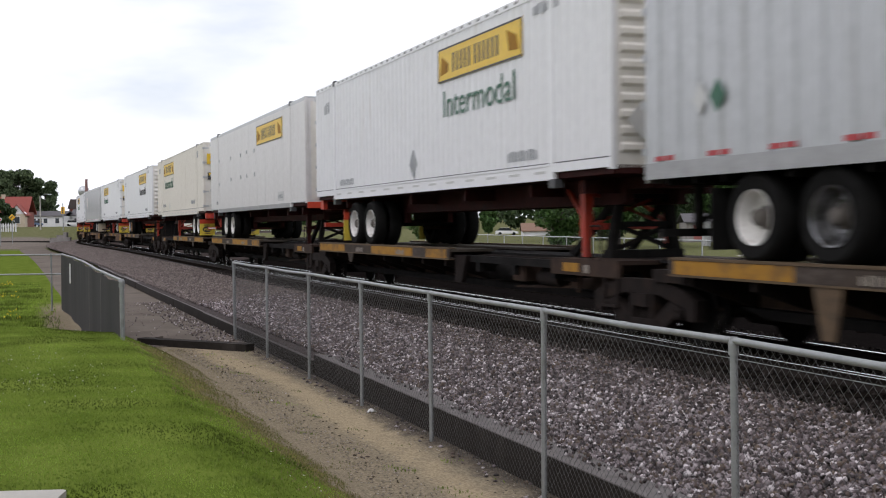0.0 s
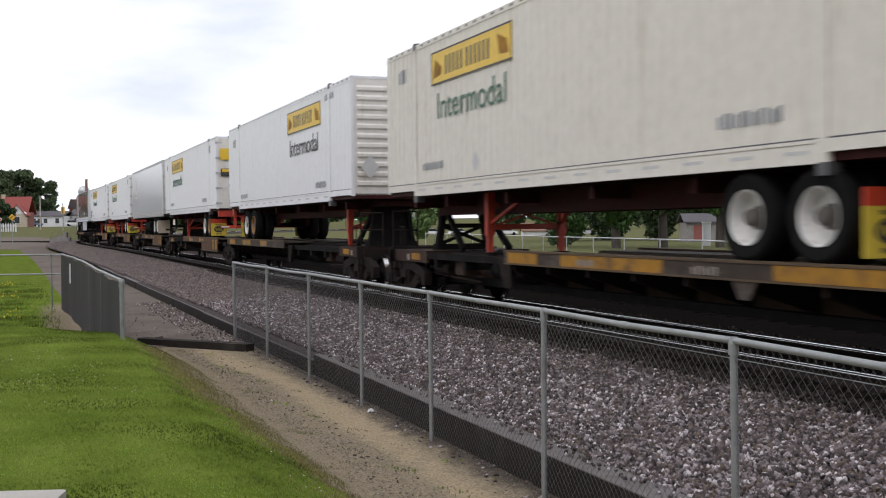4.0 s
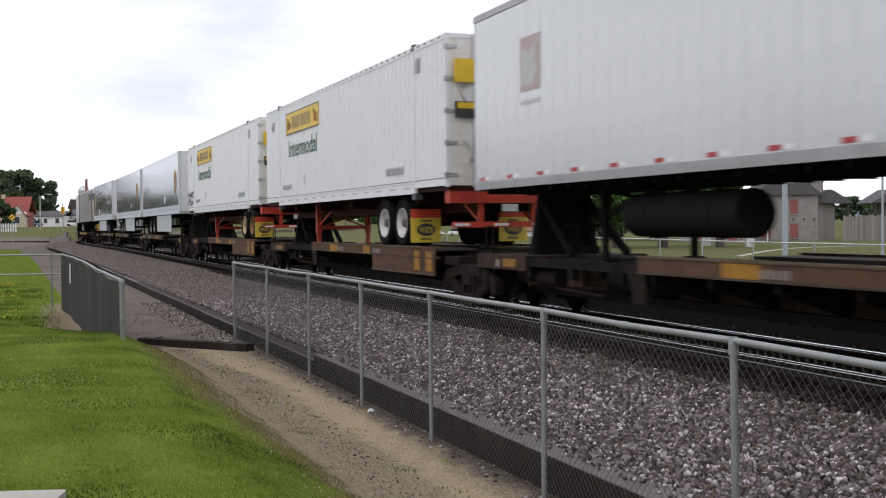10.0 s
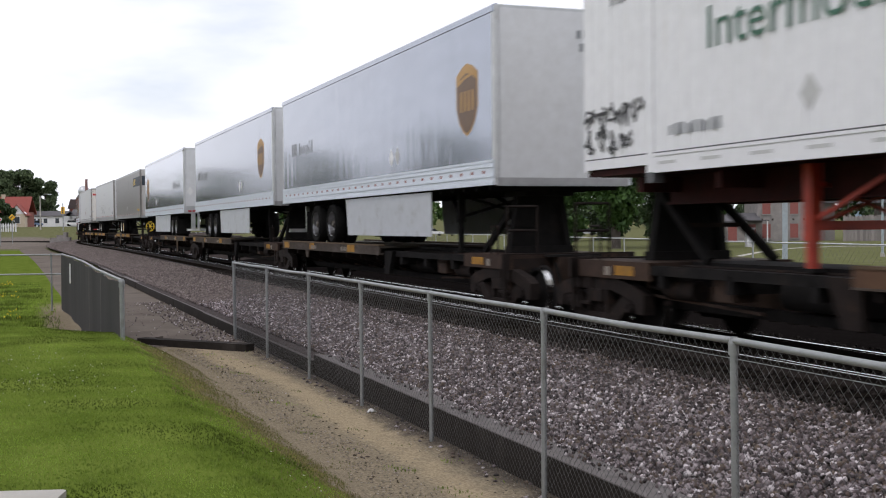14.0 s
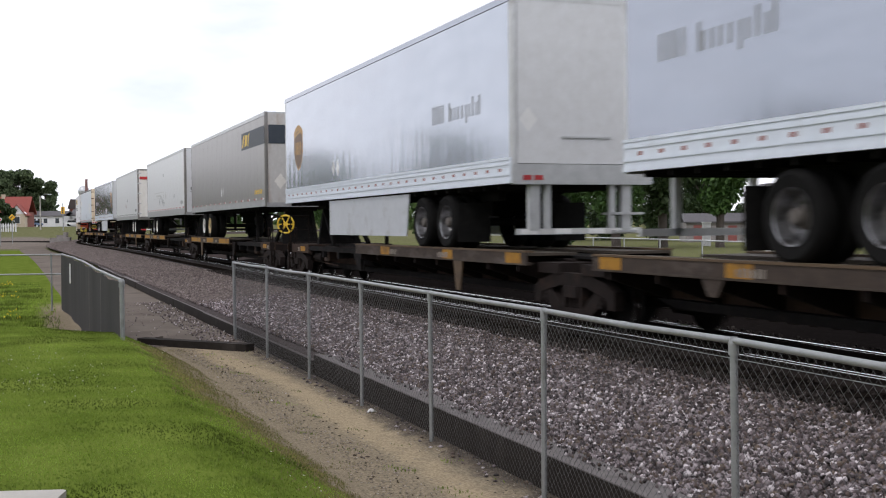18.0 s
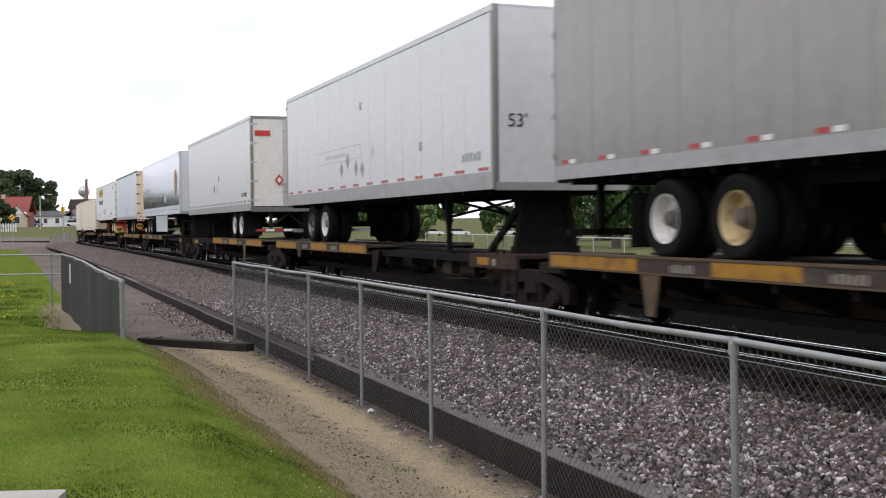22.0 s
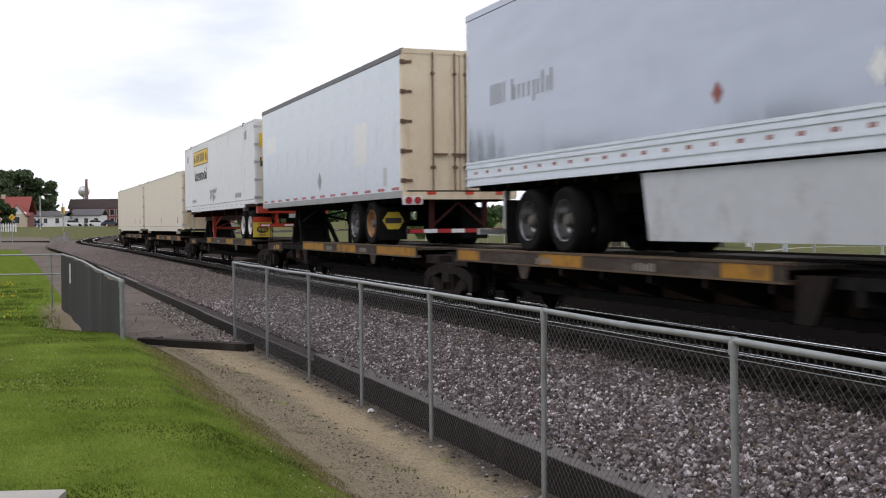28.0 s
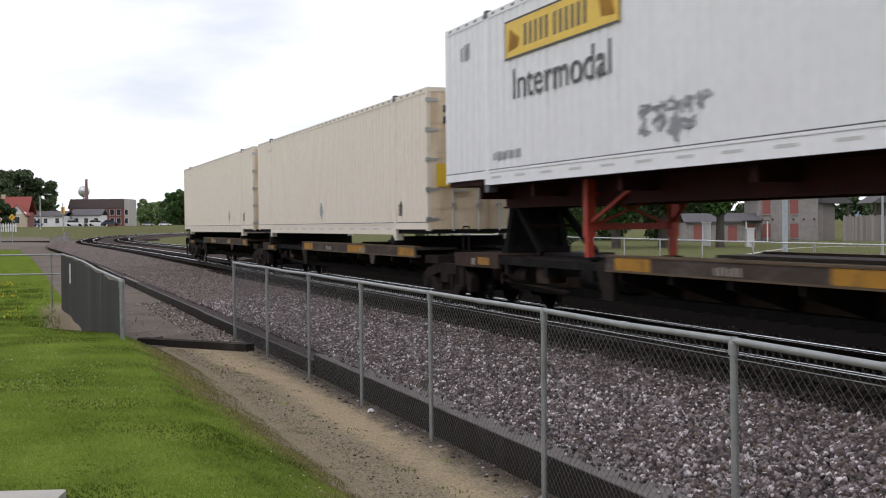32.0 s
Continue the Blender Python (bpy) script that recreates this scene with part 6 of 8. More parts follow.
    part("grab_iron", Geo().tube((X(Lu - 1.3), -1.13, DECK - 0.06), (X(Lu - 1.3), -1.13, DECK + 0.42), 0.014, 6).tube((X(Lu - 1.3), -1.13, DECK + 0.42), (X(Lu - 1.02), -1.13, DECK + 0.42), 0.014, 6).tube((X(Lu - 1.02), -1.13, DECK + 0.42), (X(Lu - 1.02), -1.13, DECK - 0.06), 0.014, 6), M_RUSTBLACK, t)
    part("step", Geo().box(X(Lu - 0.98), X(Lu - 0.94), -1.12, -1.07, 0.42, DECK - 0.28).box(X(Lu - 0.62), X(Lu - 0.58), -1.12, -1.07, 0.42, DECK - 0.28).box(X(Lu - 0.98), X(Lu - 0.58), -1.14, -1.0, 0.40, 0.44), M_RUSTBLACK, t)
    part("valve_box", Geo().box(X(Lu - 4.3), X(Lu - 3.85), -1.0, -0.66, 0.62, 0.92, 0.03), M_SPINE, t)
    part("stencil_plate", Geo().box(X(Lu - 1.55), X(Lu - 1.4), -1.126, -1.12, DECK - 0.26, DECK - 0.14), M_SILLMARK, t)
    part("side_bracket", Geo().prism([(X(10.56), 1.0), (X(11.1), 1.0), (X(10.85), 0.5), (X(10.56), 0.5)][::-we], -1.2, -1.12, "y"), steel, t)
    if cargo == "trailer" and hitch:
        q = Lu - 1.75
        hs = part("hitch_stand", Geo().box(X(q) - 0.13, X(q) + 0.13, -0.62, 0.62, DECK - 0.06, DECK + 0.06), M_BLACK, t, "black open-framed fifth-wheel hitch stand")
        part("crossbar", Geo().box(X(q) - 0.08, X(q) + 0.08, -0.46, 0.46, 1.93, 2.05), M_BLACK, hs)
        part("crossbar", Geo().box(X(q) - 0.05, X(q) + 0.05, -0.5, 0.5, 1.5, 1.58), M_BLACK, hs)
        for y in (-1, 1):
            part("leg", Geo().beam((X(q), y * 0.55, DECK), (X(q), y * 0.40, 2.0), 0.17, 0.12), M_BLACK, hs)
            part("brace", Geo().beam((X(q), y * 0.5, DECK + 0.06), (X(q), -y * 0.42, 1.52), 0.05, 0.07), M_BLACK, hs)
            part("strut", Geo().beam((X(q), y * 0.42, 1.98), (X(q - 1.3), y * 0.5, DECK - 0.04), 0.09, 0.11), M_BLACK, hs)
        if marks != 2:
            part("web_plate", Geo().prism([(-0.5, DECK + 0.06), (0.5, DECK + 0.06), (0.36, 1.93), (-0.36, 1.93)], X(q) - 0.03, X(q) + 0.03, "x"), M_BLACK, hs)
        part("strut_tie", Geo().beam((X(q - 0.65), -0.47, 1.52), (X(q - 0.65), 0.47, 1.52), 0.06, 0.06), M_RUSTBLACK, hs)
        part("top_plate", Geo().box(X(q) - 0.45, X(q) + 0.45, -0.48, 0.48, 2.05, 2.14), M_BLACK, hs)
    if cargo == "container":
        for q in (Lu / 2 - 6.1, Lu / 2 + 6.1):
            part("container_pedestal", Geo().box(X(q) - 0.2, X(q) + 0.2, -1.28, 1.28, DECK - 0.1, 1.32).box(X(q) - 0.12, X(q) + 0.12, -1.31, -1.2, DECK - 0.12, 1.3), M_BLACK, t)
    for end, flag in ((1, end_lead), (-1, end_trail)):
        if flag:
            c = part("coupler", Geo().box(end * (h - 0.35), end * (h + 0.12), -0.13, 0.13, 0.72, 0.98).box(end * (h - 0.05), end * (h + 0.2), -0.2, 0.17, 0.68, 1.02, 0.04), M_RUSTBLACK, t, "rusty knuckle coupler")
            g = Geo().box(end * (h - 0.62), end * (h - 0.55), -1.25, 1.25, 0.78, 1.06)
            for y in (-1.2, -0.8):
                g.box(end * (h - 0.62), end * (h - 0.56), y - 0.025, y + 0.025, 0.3, 1.0)
            g.box(end * (h - 0.62), end * (h - 0.56), -1.2, -0.8, 0.3, 0.35).box(end * (h - 0.62), end * (h - 0.56), -1.2, -0.8, 0.6, 0.64)
            part("end_beam", g, M_RUSTBLACK, t)
            r = Geo()
            for y in (-1.15, -0.6):
                r.tube((end * (h - 0.58), y, 1.0), (end * (h - 0.58), y, 1.85), 0.02, 6)
            r.tube((end * (h - 0.58), -1.15, 1.85), (end * (h - 0.58), -0.6, 1.85), 0.02, 6).tube((end * (h - 0.58), -1.15, 1.45), (end * (h - 0.58), -0.6, 1.45), 0.02, 6)
            part("grab_rail", r, M_RUSTBLACK, t)
            part("air_hose", Geo().tube((end * (h - 0.4), -0.35, 0.9), (end * (h - 0.05), -0.4, 0.45), 0.03, 6).tube((end * (h - 0.05), -0.4, 0.45), (end * (h + 0.2), -0.3, 0.5), 0.03, 6), M_TYRE, t)
    return t


def truck_masters():
    w = Geo()
    for y in (-0.75, 0.75):
        so = -1 if y < 0 else 1
        w.lathe([(0.0, 0.03 * so), (0.10, 0.05 * so), (0.13, 0.0), (0.34, -0.03 * so), (0.37, 0.04 * so), (0.42, 0.045 * so), (0.425, -0.06 * so), (0.455, -0.085 * so), (0.455, -0.1 * so), (0.37, -0.1 * so), (0.12, -0.08 * so), (0.0, -0.08 * so)], 0, y, 0, 24)
    w.tube((0, -0.7, 0), (0, 0.7, 0), 0.085, 10)
    wheelset = w.mesh("wheelset", M_BLACK, True)
    tread = Geo()
    tread.lathe([(0.418, 0.047), (0.421, 0.047), (0.427, -0.055), (0.424, -0.055)], 0, 0, 0, 28)
    tread_me = tread.mesh("tread", M_RAILTOP, True)
    cap = Geo()
    cap.tube((0, 0.92, 0), (0, 1.1, 0), 0.085, 10)
    for k in range(3):
        a = k * 2 * math.pi / 3
        cap.tube((0.045 * math.cos(a), 1.1, 0.045 * math.sin(a)), (0.045 * math.cos(a), 1.12, 0.045 * math.sin(a)), 0.016, 5)
    cap_me = cap.mesh("bearing_cap", M_RUSTBLACK, True)
    fr = []
    for so in (-1, 1):
        g = Geo()
        y0, y1 = sorted((so * 0.93, so * 1.09))
        # arched top chord, sloping tension members, pedestal jaws
        g.prism([(-1.26, 0.34), (-1.28, 0.60), (-1.05, 0.70), (-0.5, 0.82), (0.5, 0.82), (1.05, 0.70), (1.28, 0.60), (1.26, 0.34), (1.08, 0.34), (1.02, 0.50), (0.42, 0.63), (-0.42, 0.63), (-1.02, 0.50), (-1.08, 0.34)][::-1], y0, y1, "y")
        g.prism([(-0.98, 0.48), (-0.70, 0.56), (-0.32, 0.30), (-0.44, 0.13)][::-1], y0, y1, "y")
        g.prism([(0.70, 0.56), (0.98, 0.48), (0.44, 0.13), (0.32, 0.30)][::-1], y0, y1, "y")
        g.box(-0.46, 0.46, y0, y1, 0.13, 0.30)
        g.box(-0.30, -0.22, y0, y1, 0.28, 0.66).box(0.22, 0.30, y0, y1, 0.28, 0.66)
        for q in (-0.14, 0.0, 0.14):
            g.tube((q, so * 1.0, 0.29), (q, so * 1.0, 0.52), 0.06, 8)
        fr.append(g.mesh("side_frame", M_RUSTBLACK))
    bolster = Geo().box(-0.2, 0.2, -1.12, 1.12, 0.46, 0.63).box(-0.3, 0.3, -0.4, 0.4, 0.5, 0.72).mesh("bolster", M_RUSTBLACK)
    shoe = Geo().box(-0.46, -0.38, -0.85, 0.85, 0.3, 0.42).box(0.38, 0.46, -0.85, 0.85, 0.3, 0.42).mesh("brake_beam", M_BLACK)
    return wheelset, tread_me, cap_me, fr, bolster, shoe


WHEELSET, TREAD, CAP, FRAMES, BOLSTER, SHOE = truck_masters()


def rail_truck():
    t = thing("rail_truck", "dark dirty steel two-axle railway truck on the rails", "railway truck", "wheel trucks of the train")
    sets = []
    for x in (-0.89, 0.89):
        w = part("wheelset", WHEELSET, M_BLACK, t)
        w.matrix_local = pose(x, 0, 0.425)
        for y, turn in ((-0.75, 180), (0.75, 0)):
            part("tread", TREAD, M_RAILTOP, w, "bright worn wheel tread").matrix_local = pose(0, y, 0, 0, 0, turn)
        for turn in (0, 180):
            part("bearing_cap", CAP, M_RUSTBLACK, w).matrix_local = pose(0, 0, 0, 0, 0, turn)
        sets.append((w, x))
    for m in FRAMES:
        part("side_frame", m, M_RUSTBLACK, t)
    part("bolster", BOLSTER, M_RUSTBLACK, t)
    part("brake_beam", SHOE, M_BLACK, t)
    return t, sets


# ---- the consist, leading vehicle first; places along the track at 16 s ----
JOINTS = [162.5, 144.0, 127.0, 109.85, 91.75, 72.6, 54.8, 37.75, 20.5, 2.6, -15.7, -33.75, -52.9, -71.45, -90.3, -109.05, -127.9, -144.5, -161.8, -179.15, -196.0]
CAR_ENDS = {4: 1.3, 9: 1.3, 12: 1.3, 15: 1.3}
LOADS, PLATFORMS, TRUCKS = [], [], []
WR, RW, RR, AL = ("white", "rust"), ("rust", "white"), ("white", "white"), ("alu", "alu")
G_BOX, G_VAN = "white long-haul containers", "box semi-trailers"


def hunt(lead, skin, ink, axle_u, rims, label, patches=(), z0=2.16, L=15.8, **kw):
    t = container("shipping_container", label, lead, skin, group=G_BOX, z0=z0, L=L, **kw)
    hunt_marks(t, lead, ink, L, patches)
    c = thing("container_chassis", "dark red container chassis with wheels under a white container", "trailer chassis", "container chassis of the train")
    chassis(c, lead, L, axle_u, rims, legs_u=11.6 if lead == "door" else 14.0, z0=z0)
    return t, c


def add(i, lead_s, trail_s, *obs):
    for o in obs:
        LOADS.append((i, (lead_s + trail_s) / 2, o))


def graffiti(t, x, z, w, h, mat, y=-WID - 0.006):
    """A scrawl of thick curved strokes."""
    g = Geo()
    r = random.Random(7)
    for k in range(9):
        cx, cz = x + (k % 5) * w / 4.6, z + (0 if k < 5 else -h * 0.42) + r.uniform(-0.04, 0.04)
        px, pz = cx, cz
        for j in range(7):
            a = r.uniform(0, 6.28)
            nx, nz = cx + w * 0.11 * math.cos(a), cz + h * 0.22 * math.sin(a)
            g.beam((px, y, pz), (nx, y, nz), 0.004, 0.035)
            px, pz = nx, nz
    part("graffiti", g, mat, t, "dark scrawled graffiti", kind="stuff")


# 0: white van, red reflectors
t = van("grey-white ribbed box semi-trailer with red reflectors on a flatcar", "nose", M_RIBGREY, group=G_VAN, axle_u=(2.22, 3.5), rims=("white", "alu"), z0=2.1, z1=5.1, ribbed=True)
for k, x in enumerate((-7.1, -6.75)):
    diamond(t, x + 0.3, 3.0, 0.2, M_GREENINK if k else M_FADED)
add(0, 160.6, 144.5, t)
# 1
t, c = hunt("nose", M_WHITE, M_GREENINK, (3.3, 4.6), RR, "white corrugated container with a yellow board and green lettering", patches=((-0.15, 2.78, 0.3, M_GREYINK),), z0=2.19)
add(1, 143.6, 127.8, t, c)
# 2: flush-panelled container with a yellow board and patches
t = container("shipping_container", "grey-white flush-panelled container with a yellow board", "nose", M_GREYWHITE, group=G_BOX, flat=True, top_mat=M_TRIM, door_mat=M_GREYWHITE, front="flat", z0=2.09, z1=5.12, L=15.8)
yellow_sign(t, 7.9, -1)
for x, z in ((-3.4, 4.07), (-3.4, 3.29), (-1.5, 4.07), (-0.4, 4.1), (0.9, 4.07), (-1.5, 3.3), (-0.4, 3.3), (0.9, 3.29), (-5.9, 4.1), (-5.9, 3.2)):
    part("vent_cover", Geo().tube((x, -WID - 0.02, z), (x, -WID + 0.01, z), 0.07, 8), M_TRIM, t)
part("data_patch", Geo().box(4.4, 5.2, -WID - 0.004, -WID, 2.32, 2.6), M_FADED, t)
bar_marks(t, 4.5, 2.4, 0.6, 0.12, 6, M_GREYINK, y=-WID - 0.008)
bar_marks(t, -6.6, 2.42, 0.6, 0.14, 6, M_GREYINK)
part("front_panel", Geo().box(7.893, 7.901, -1.18, 1.18, 2.3, 4.98), M_DOOR, t, "stained off-white front wall")
for y in (-1.2, -0.42, 0.38, 1.14):
    part("front_post", Geo().box(7.901, 7.925, y, y + 0.06, 2.2, 5.0), M_GREYWHITE, t)
part("front_sticker", Geo().box(7.902, 7.908, -0.95, -0.5, 4.35, 4.8), M_YELLOW, t)
part("front_sill", Geo().box(7.885, 7.935, -1.25, 1.25, 2.05, 2.22), M_MUDRED, t, "orange-red front sill")
end_marks(t, 7.902, -0.9, 3.0, 0.5, 0.12, 4, M_GREYINK)
c = thing("container_chassis", "dark red container chassis with wheels under a grey-white container", "trailer chassis", "container chassis of the train")
chassis(c, "nose", 15.8, (3.05, 4.42), RR, z0=2.09, legs_u=13.8, red=M_MAROON, flap="black")
add(2, 126.6, 110.8, t, c)
# 3
t, c = hunt("door", M_BEIGE, M_GREENINK, (1.95, 3.15), RR, "grimy off-white corrugated container with a yellow board and lettering", patches=((-3.0, 4.55, 0.2, M_FADED), (-2.95, 2.65, 0.2, M_FADED)), z0=2.11)
add(3, 108.9, 93.1, t, c)
# 4
t, c = hunt("nose", M_WHITE, M_INK, (2.9, 4.1), WR, "bright white container with a ribbed rusty front and dark lettering", deep=0.012, pitch=0.35, L=16.15)
add(4, 90.3, 74.15, t, c)
# 5
t, c = hunt("door", M_WHITE, M_GREENINK, (2.2, 3.35), RW, "white corrugated container with stained doors and a yellow board")
add(5, 71.3, 55.5, t, c)
# 6: smooth van with a red emblem
t = van("smooth white box semi-trailer with a faded red emblem", "door", M_VANWHITE, L=15.8, group=G_VAN, axle_u=(3.1, 4.3), rims=RR, z0=2.15, z1=5.16, rail=0.13, panels=36, seam=0.006, dots="redwhite", legs_u=12.1, flap=M_TANWALL, top=M_RAILGREY, post=M_RAILLIGHT, sill=M_RUSTBLACK)
e = part("emblem", Geo().box(-5.95, -5.2, -WID - 0.004, -WID, 3.62, 4.47), M_FADEDRED, t, "faded grey-red square emblem with a pale bird shape")
part("emblem_bird", Geo().prism([(-5.9, 3.75), (-5.5, 3.7), (-5.3, 3.95), (-5.45, 4.05), (-5.35, 4.4), (-5.6, 4.2), (-5.85, 4.3)], -WID - 0.008, -WID - 0.004, "y"), M_FADED, e)
bar_marks(t, -5.95, 3.41, 0.75, 0.09, 6, M_FADED)
e = part("rear_emblem", Geo().box(7.905, 7.915, -1.0, -0.2, 4.3, 5.0), M_RED, t, "red square emblem on the door")
part("emblem_bird", Geo().prism([(-0.9, 4.4), (-0.4, 4.35), (-0.3, 4.75), (-0.55, 4.6), (-0.85, 4.8)], 7.915, 7.921, "x"), M_REFLECT_W, e)
end_marks(t, 7.905, -1.0, 4.12, 0.9, 0.1, 8, M_RED)
end_marks(t, 7.905, -1.0, 3.9, 0.9, 0.1, 8, M_INK)
part("fuel_tank", Geo().tube((-3.2, -0.75, 1.66), (-0.6, -0.75, 1.66), 0.29, 18).tube((-2.7, -0.75, 1.66), (-2.65, -0.75, 1.66), 0.305, 18).tube((-1.2, -0.75, 1.66), (-1.15, -0.75, 1.66), 0.305, 18), M_BLACK, t, smooth=True)
add(6, 54.45, 38.65, t)
# 7, 8
t, c = hunt("door", M_WHITE, M_GREENINK, (2.75, 3.95), RR, "white corrugated container with a yellow board and green lettering", patches=((-3.0, 4.5, 0.2, M_FADED), (-3.0, 2.85, 0.2, M_FADED)))
add(7, 37.25, 21.45, t, c)
t, c = hunt("door", M_WHITE, M_GREENINK, (1.5, 2.82), ("rust", "cream"), "white corrugated container with dark graffiti near its end", patches=((-3.0, 4.5, 0.2, M_FADED), (-3.0, 2.85, 0.2, M_FADED)))
graffiti(t, -7.7, 3.0, 1.5, 0.75, M_INK)
add(8, 20.2, 4.4, t, c)


def silver(lead, shield_nose, axle_u, skirt, label, name_at, skin=M_SILVER, name_z=3.54, z1=5.24, L=15.8):
    t = van(label, lead, skin, L, group=G_VAN, axle_u=axle_u, rims=AL, z0=2.22, z1=z1, rail=0.42, panels=1, skirt=skirt, rivets=True, top=M_SILVER, post=M_RAILLIGHT, nose_mat=M_OLDWHITE, door_mat=M_OLDWHITE, plain_doors=True, legs_u=12.9, bumper=M_TRIM)
    sg = 1 if lead == "door" else -1
    nose = -sg * L / 2
    shield(t, nose + sg * shield_nose, 3.12)
    fleet_name(t, name_at, name_z)
    diamond(t, nose + sg * 5.6 + 0.1, 2.98, 0.19, M_REFLECT_W)
    diamond(t, nose + sg * 5.2 + 0.1, 3.0, 0.19, M_FADED)
    if lead == "door":
        for y, m in ((-1.0, M_REFLECT_W), (0.92, M_REFLECT_W)):
            diamond(t, 8.078, 3.25, 0.2, m, y=y, face="end")
        part("notice", Geo().box(8.078, 8.084, 0.78, 1.12, 3.5, 3.8), M_YELLOW, t, "yellow notice on the rear")
        part("door_pull", Geo().box(8.078, 8.1, -0.4, 0.5, 2.96, 2.99), M_TRIM, t)
        for y in (-0.85, 0.85):
            part("bumper_leg", Geo().box(7.86, 8.0, y - 0.09, y + 0.09, DECK + 0.35, 2.22), M_TRIM, t)
        part("step", Geo().box(7.6, 8.05, 0.6, 1.15, 1.7, 1.74).box(7.6, 8.05, 0.6, 1.15, 1.4, 1.44), M_TRIM, t)
    else:
        end_marks(t, L / 2 + 0.005, 0.25, 4.72, 0.75, 0.14, 6, M_GREYINK)
        end_marks(t, L / 2 + 0.005, 0.3, 4.5, 0.6, 0.14, 4, M_GREYINK)
    return t


add(9, 1.2, -14.6, silver("nose", 1.2, (3.6, 5.2), (6.6, 12.6), "silver-grey box semi-trailer with a brown shield emblem", -6.7))
add(10, -16.0, -31.8, silver("nose", 1.8, (3.4, 4.82), (6.0, 11.78), "silver-grey box semi-trailer with a brown shield emblem", -7.0))
t = silver("door", 1.62, (3.15, 4.5), (5.2, 11.4), "silver-grey box semi-trailer with grey lettering and white placards", 4.42, M_SKYSILVER, 3.45, 5.29, 16.15)
add(11, -35.42, -51.57, t)
# 12: dull grey van with a dark blue stripe
t = van("dull grey aluminium semi-trailer with a dark blue stripe", "nose", M_GREYVAN, L=15.7, group=G_VAN, axle_u=(3.0, 4.5), rims=("white", "cream"), z0=2.2, z1=5.22, panels=14, seam=0.008, post=M_GREYVAN, dots="redwhite", legs_u=11.8, nose_mat=M_STAINEDNOSE)
g = Geo().prism([(4.0, 4.2), (7.845, 4.2), (7.845, 4.78), (4.0, 4.78)], -WID - 0.004, -WID, "y")
st = part("stripe", g, M_NAVY, t, "dark blue stripe with yellow bars")
part("bars", Geo().prism([(4.1, 4.28), (4.3, 4.28), (4.55, 4.7), (4.42, 4.7)], -WID - 0.008, -WID - 0.004, "y").prism([(4.6, 4.28), (4.95, 4.34), (5.1, 4.66), (4.75, 4.7)], -WID - 0.008, -WID - 0.004, "y").prism([(5.1, 4.28), (5.2, 4.28), (5.45, 4.7), (5.25, 4.7)], -WID - 0.008, -WID - 0.004, "y"), M_YELLOW, st)
st = part("front_stripe", Geo().box(7.853, 7.858, -1.17, 1.17, 4.2, 4.8), M_NAVY, t, "dark blue stripe across the front with yellow bars")
part("bars", Geo().prism([(-0.5, 4.27), (-0.3, 4.27), (0.0, 4.72), (-0.15, 4.72)], 7.858, 7.865, "x").prism([(-0.05, 4.27), (0.35, 4.33), (0.5, 4.68), (0.1, 4.72)], 7.858, 7.865, "x").prism([(0.5, 4.27), (0.62, 4.27), (0.95, 4.72), (0.7, 4.72)], 7.858, 7.865, "x"), M_YELLOW, st)
end_marks(t, 7.855, -0.5, 3.62, 1.3, 0.17, 10, M_YELLOW)
bar_marks(t, 6.2, 2.62, 1.2, 0.14, 9, M_YELLOW)
for y, m in ((-0.8, M_DOOR), (-0.2, M_TANWALL)):
    diamond(t, 7.855, 3.0, 0.25, m, y=y, face="end")
diamond(t, -0.15, 2.86, 0.17, M_REFLECT_W)
diamond(t, 0.2, 2.9, 0.17, M_FADED)
add(12, -54.5, -70.2, t)
# 13: worn white van
t = van("worn white box semi-trailer with faded lettering and dark placards", "nose", M_OLDWHITE, L=15.2, group=G_VAN, axle_u=(2.6, 4.0), rims=("alu", "white"), post=M_GREYVAN, z0=2.15, z1=5.26, rail=0.3, panels=13, seam=0.008, legs_u=11.7, bumper=M_TRIM)
part("faded_line", Geo().box(-4.3, -0.1, -WID - 0.004, -WID, 3.42, 3.45).box(-4.3, -0.1, -WID - 0.004, -WID, 3.12, 3.14).box(-0.14, -0.1, -WID - 0.004, -WID, 3.12, 3.45), M_FADED, t)
bar_marks(t, -3.2, 3.22, 1.9, 0.1, 14, M_FADED)
for x, z in ((-1.75, 2.92), (-1.2, 3.1), (-0.5, 2.9), (0.0, 2.85), (0.8, 3.2)):
    diamond(t, x, z, 0.2, M_GREYINK if x < 0.5 else M_FADED)
for x, z in ((-0.1, 4.3), (4.0, 3.1)):
    part("patch", Geo().box(x - 0.08, x + 0.08, -WID - 0.004, -WID, z - 0.09, z + 0.09), M_GREYINK, t)
bar_marks(t, 6.2, 2.66, 0.9, 0.16, 5, M_GREYINK)
lettering("53'", 0.32, 7.605, -1.02, 3.2, M_INK, t, turn=90)
end_marks(t, 7.605, 0.1, 4.25, 1.0, 0.2, 7, M_GREYINK)
part("rust_panel", Geo().box(7.603, 7.609, -0.1, 0.8, 2.6, 3.0), M_DOOR, t, "stained panel on the front")
add(13, -72.5, -87.7, t)
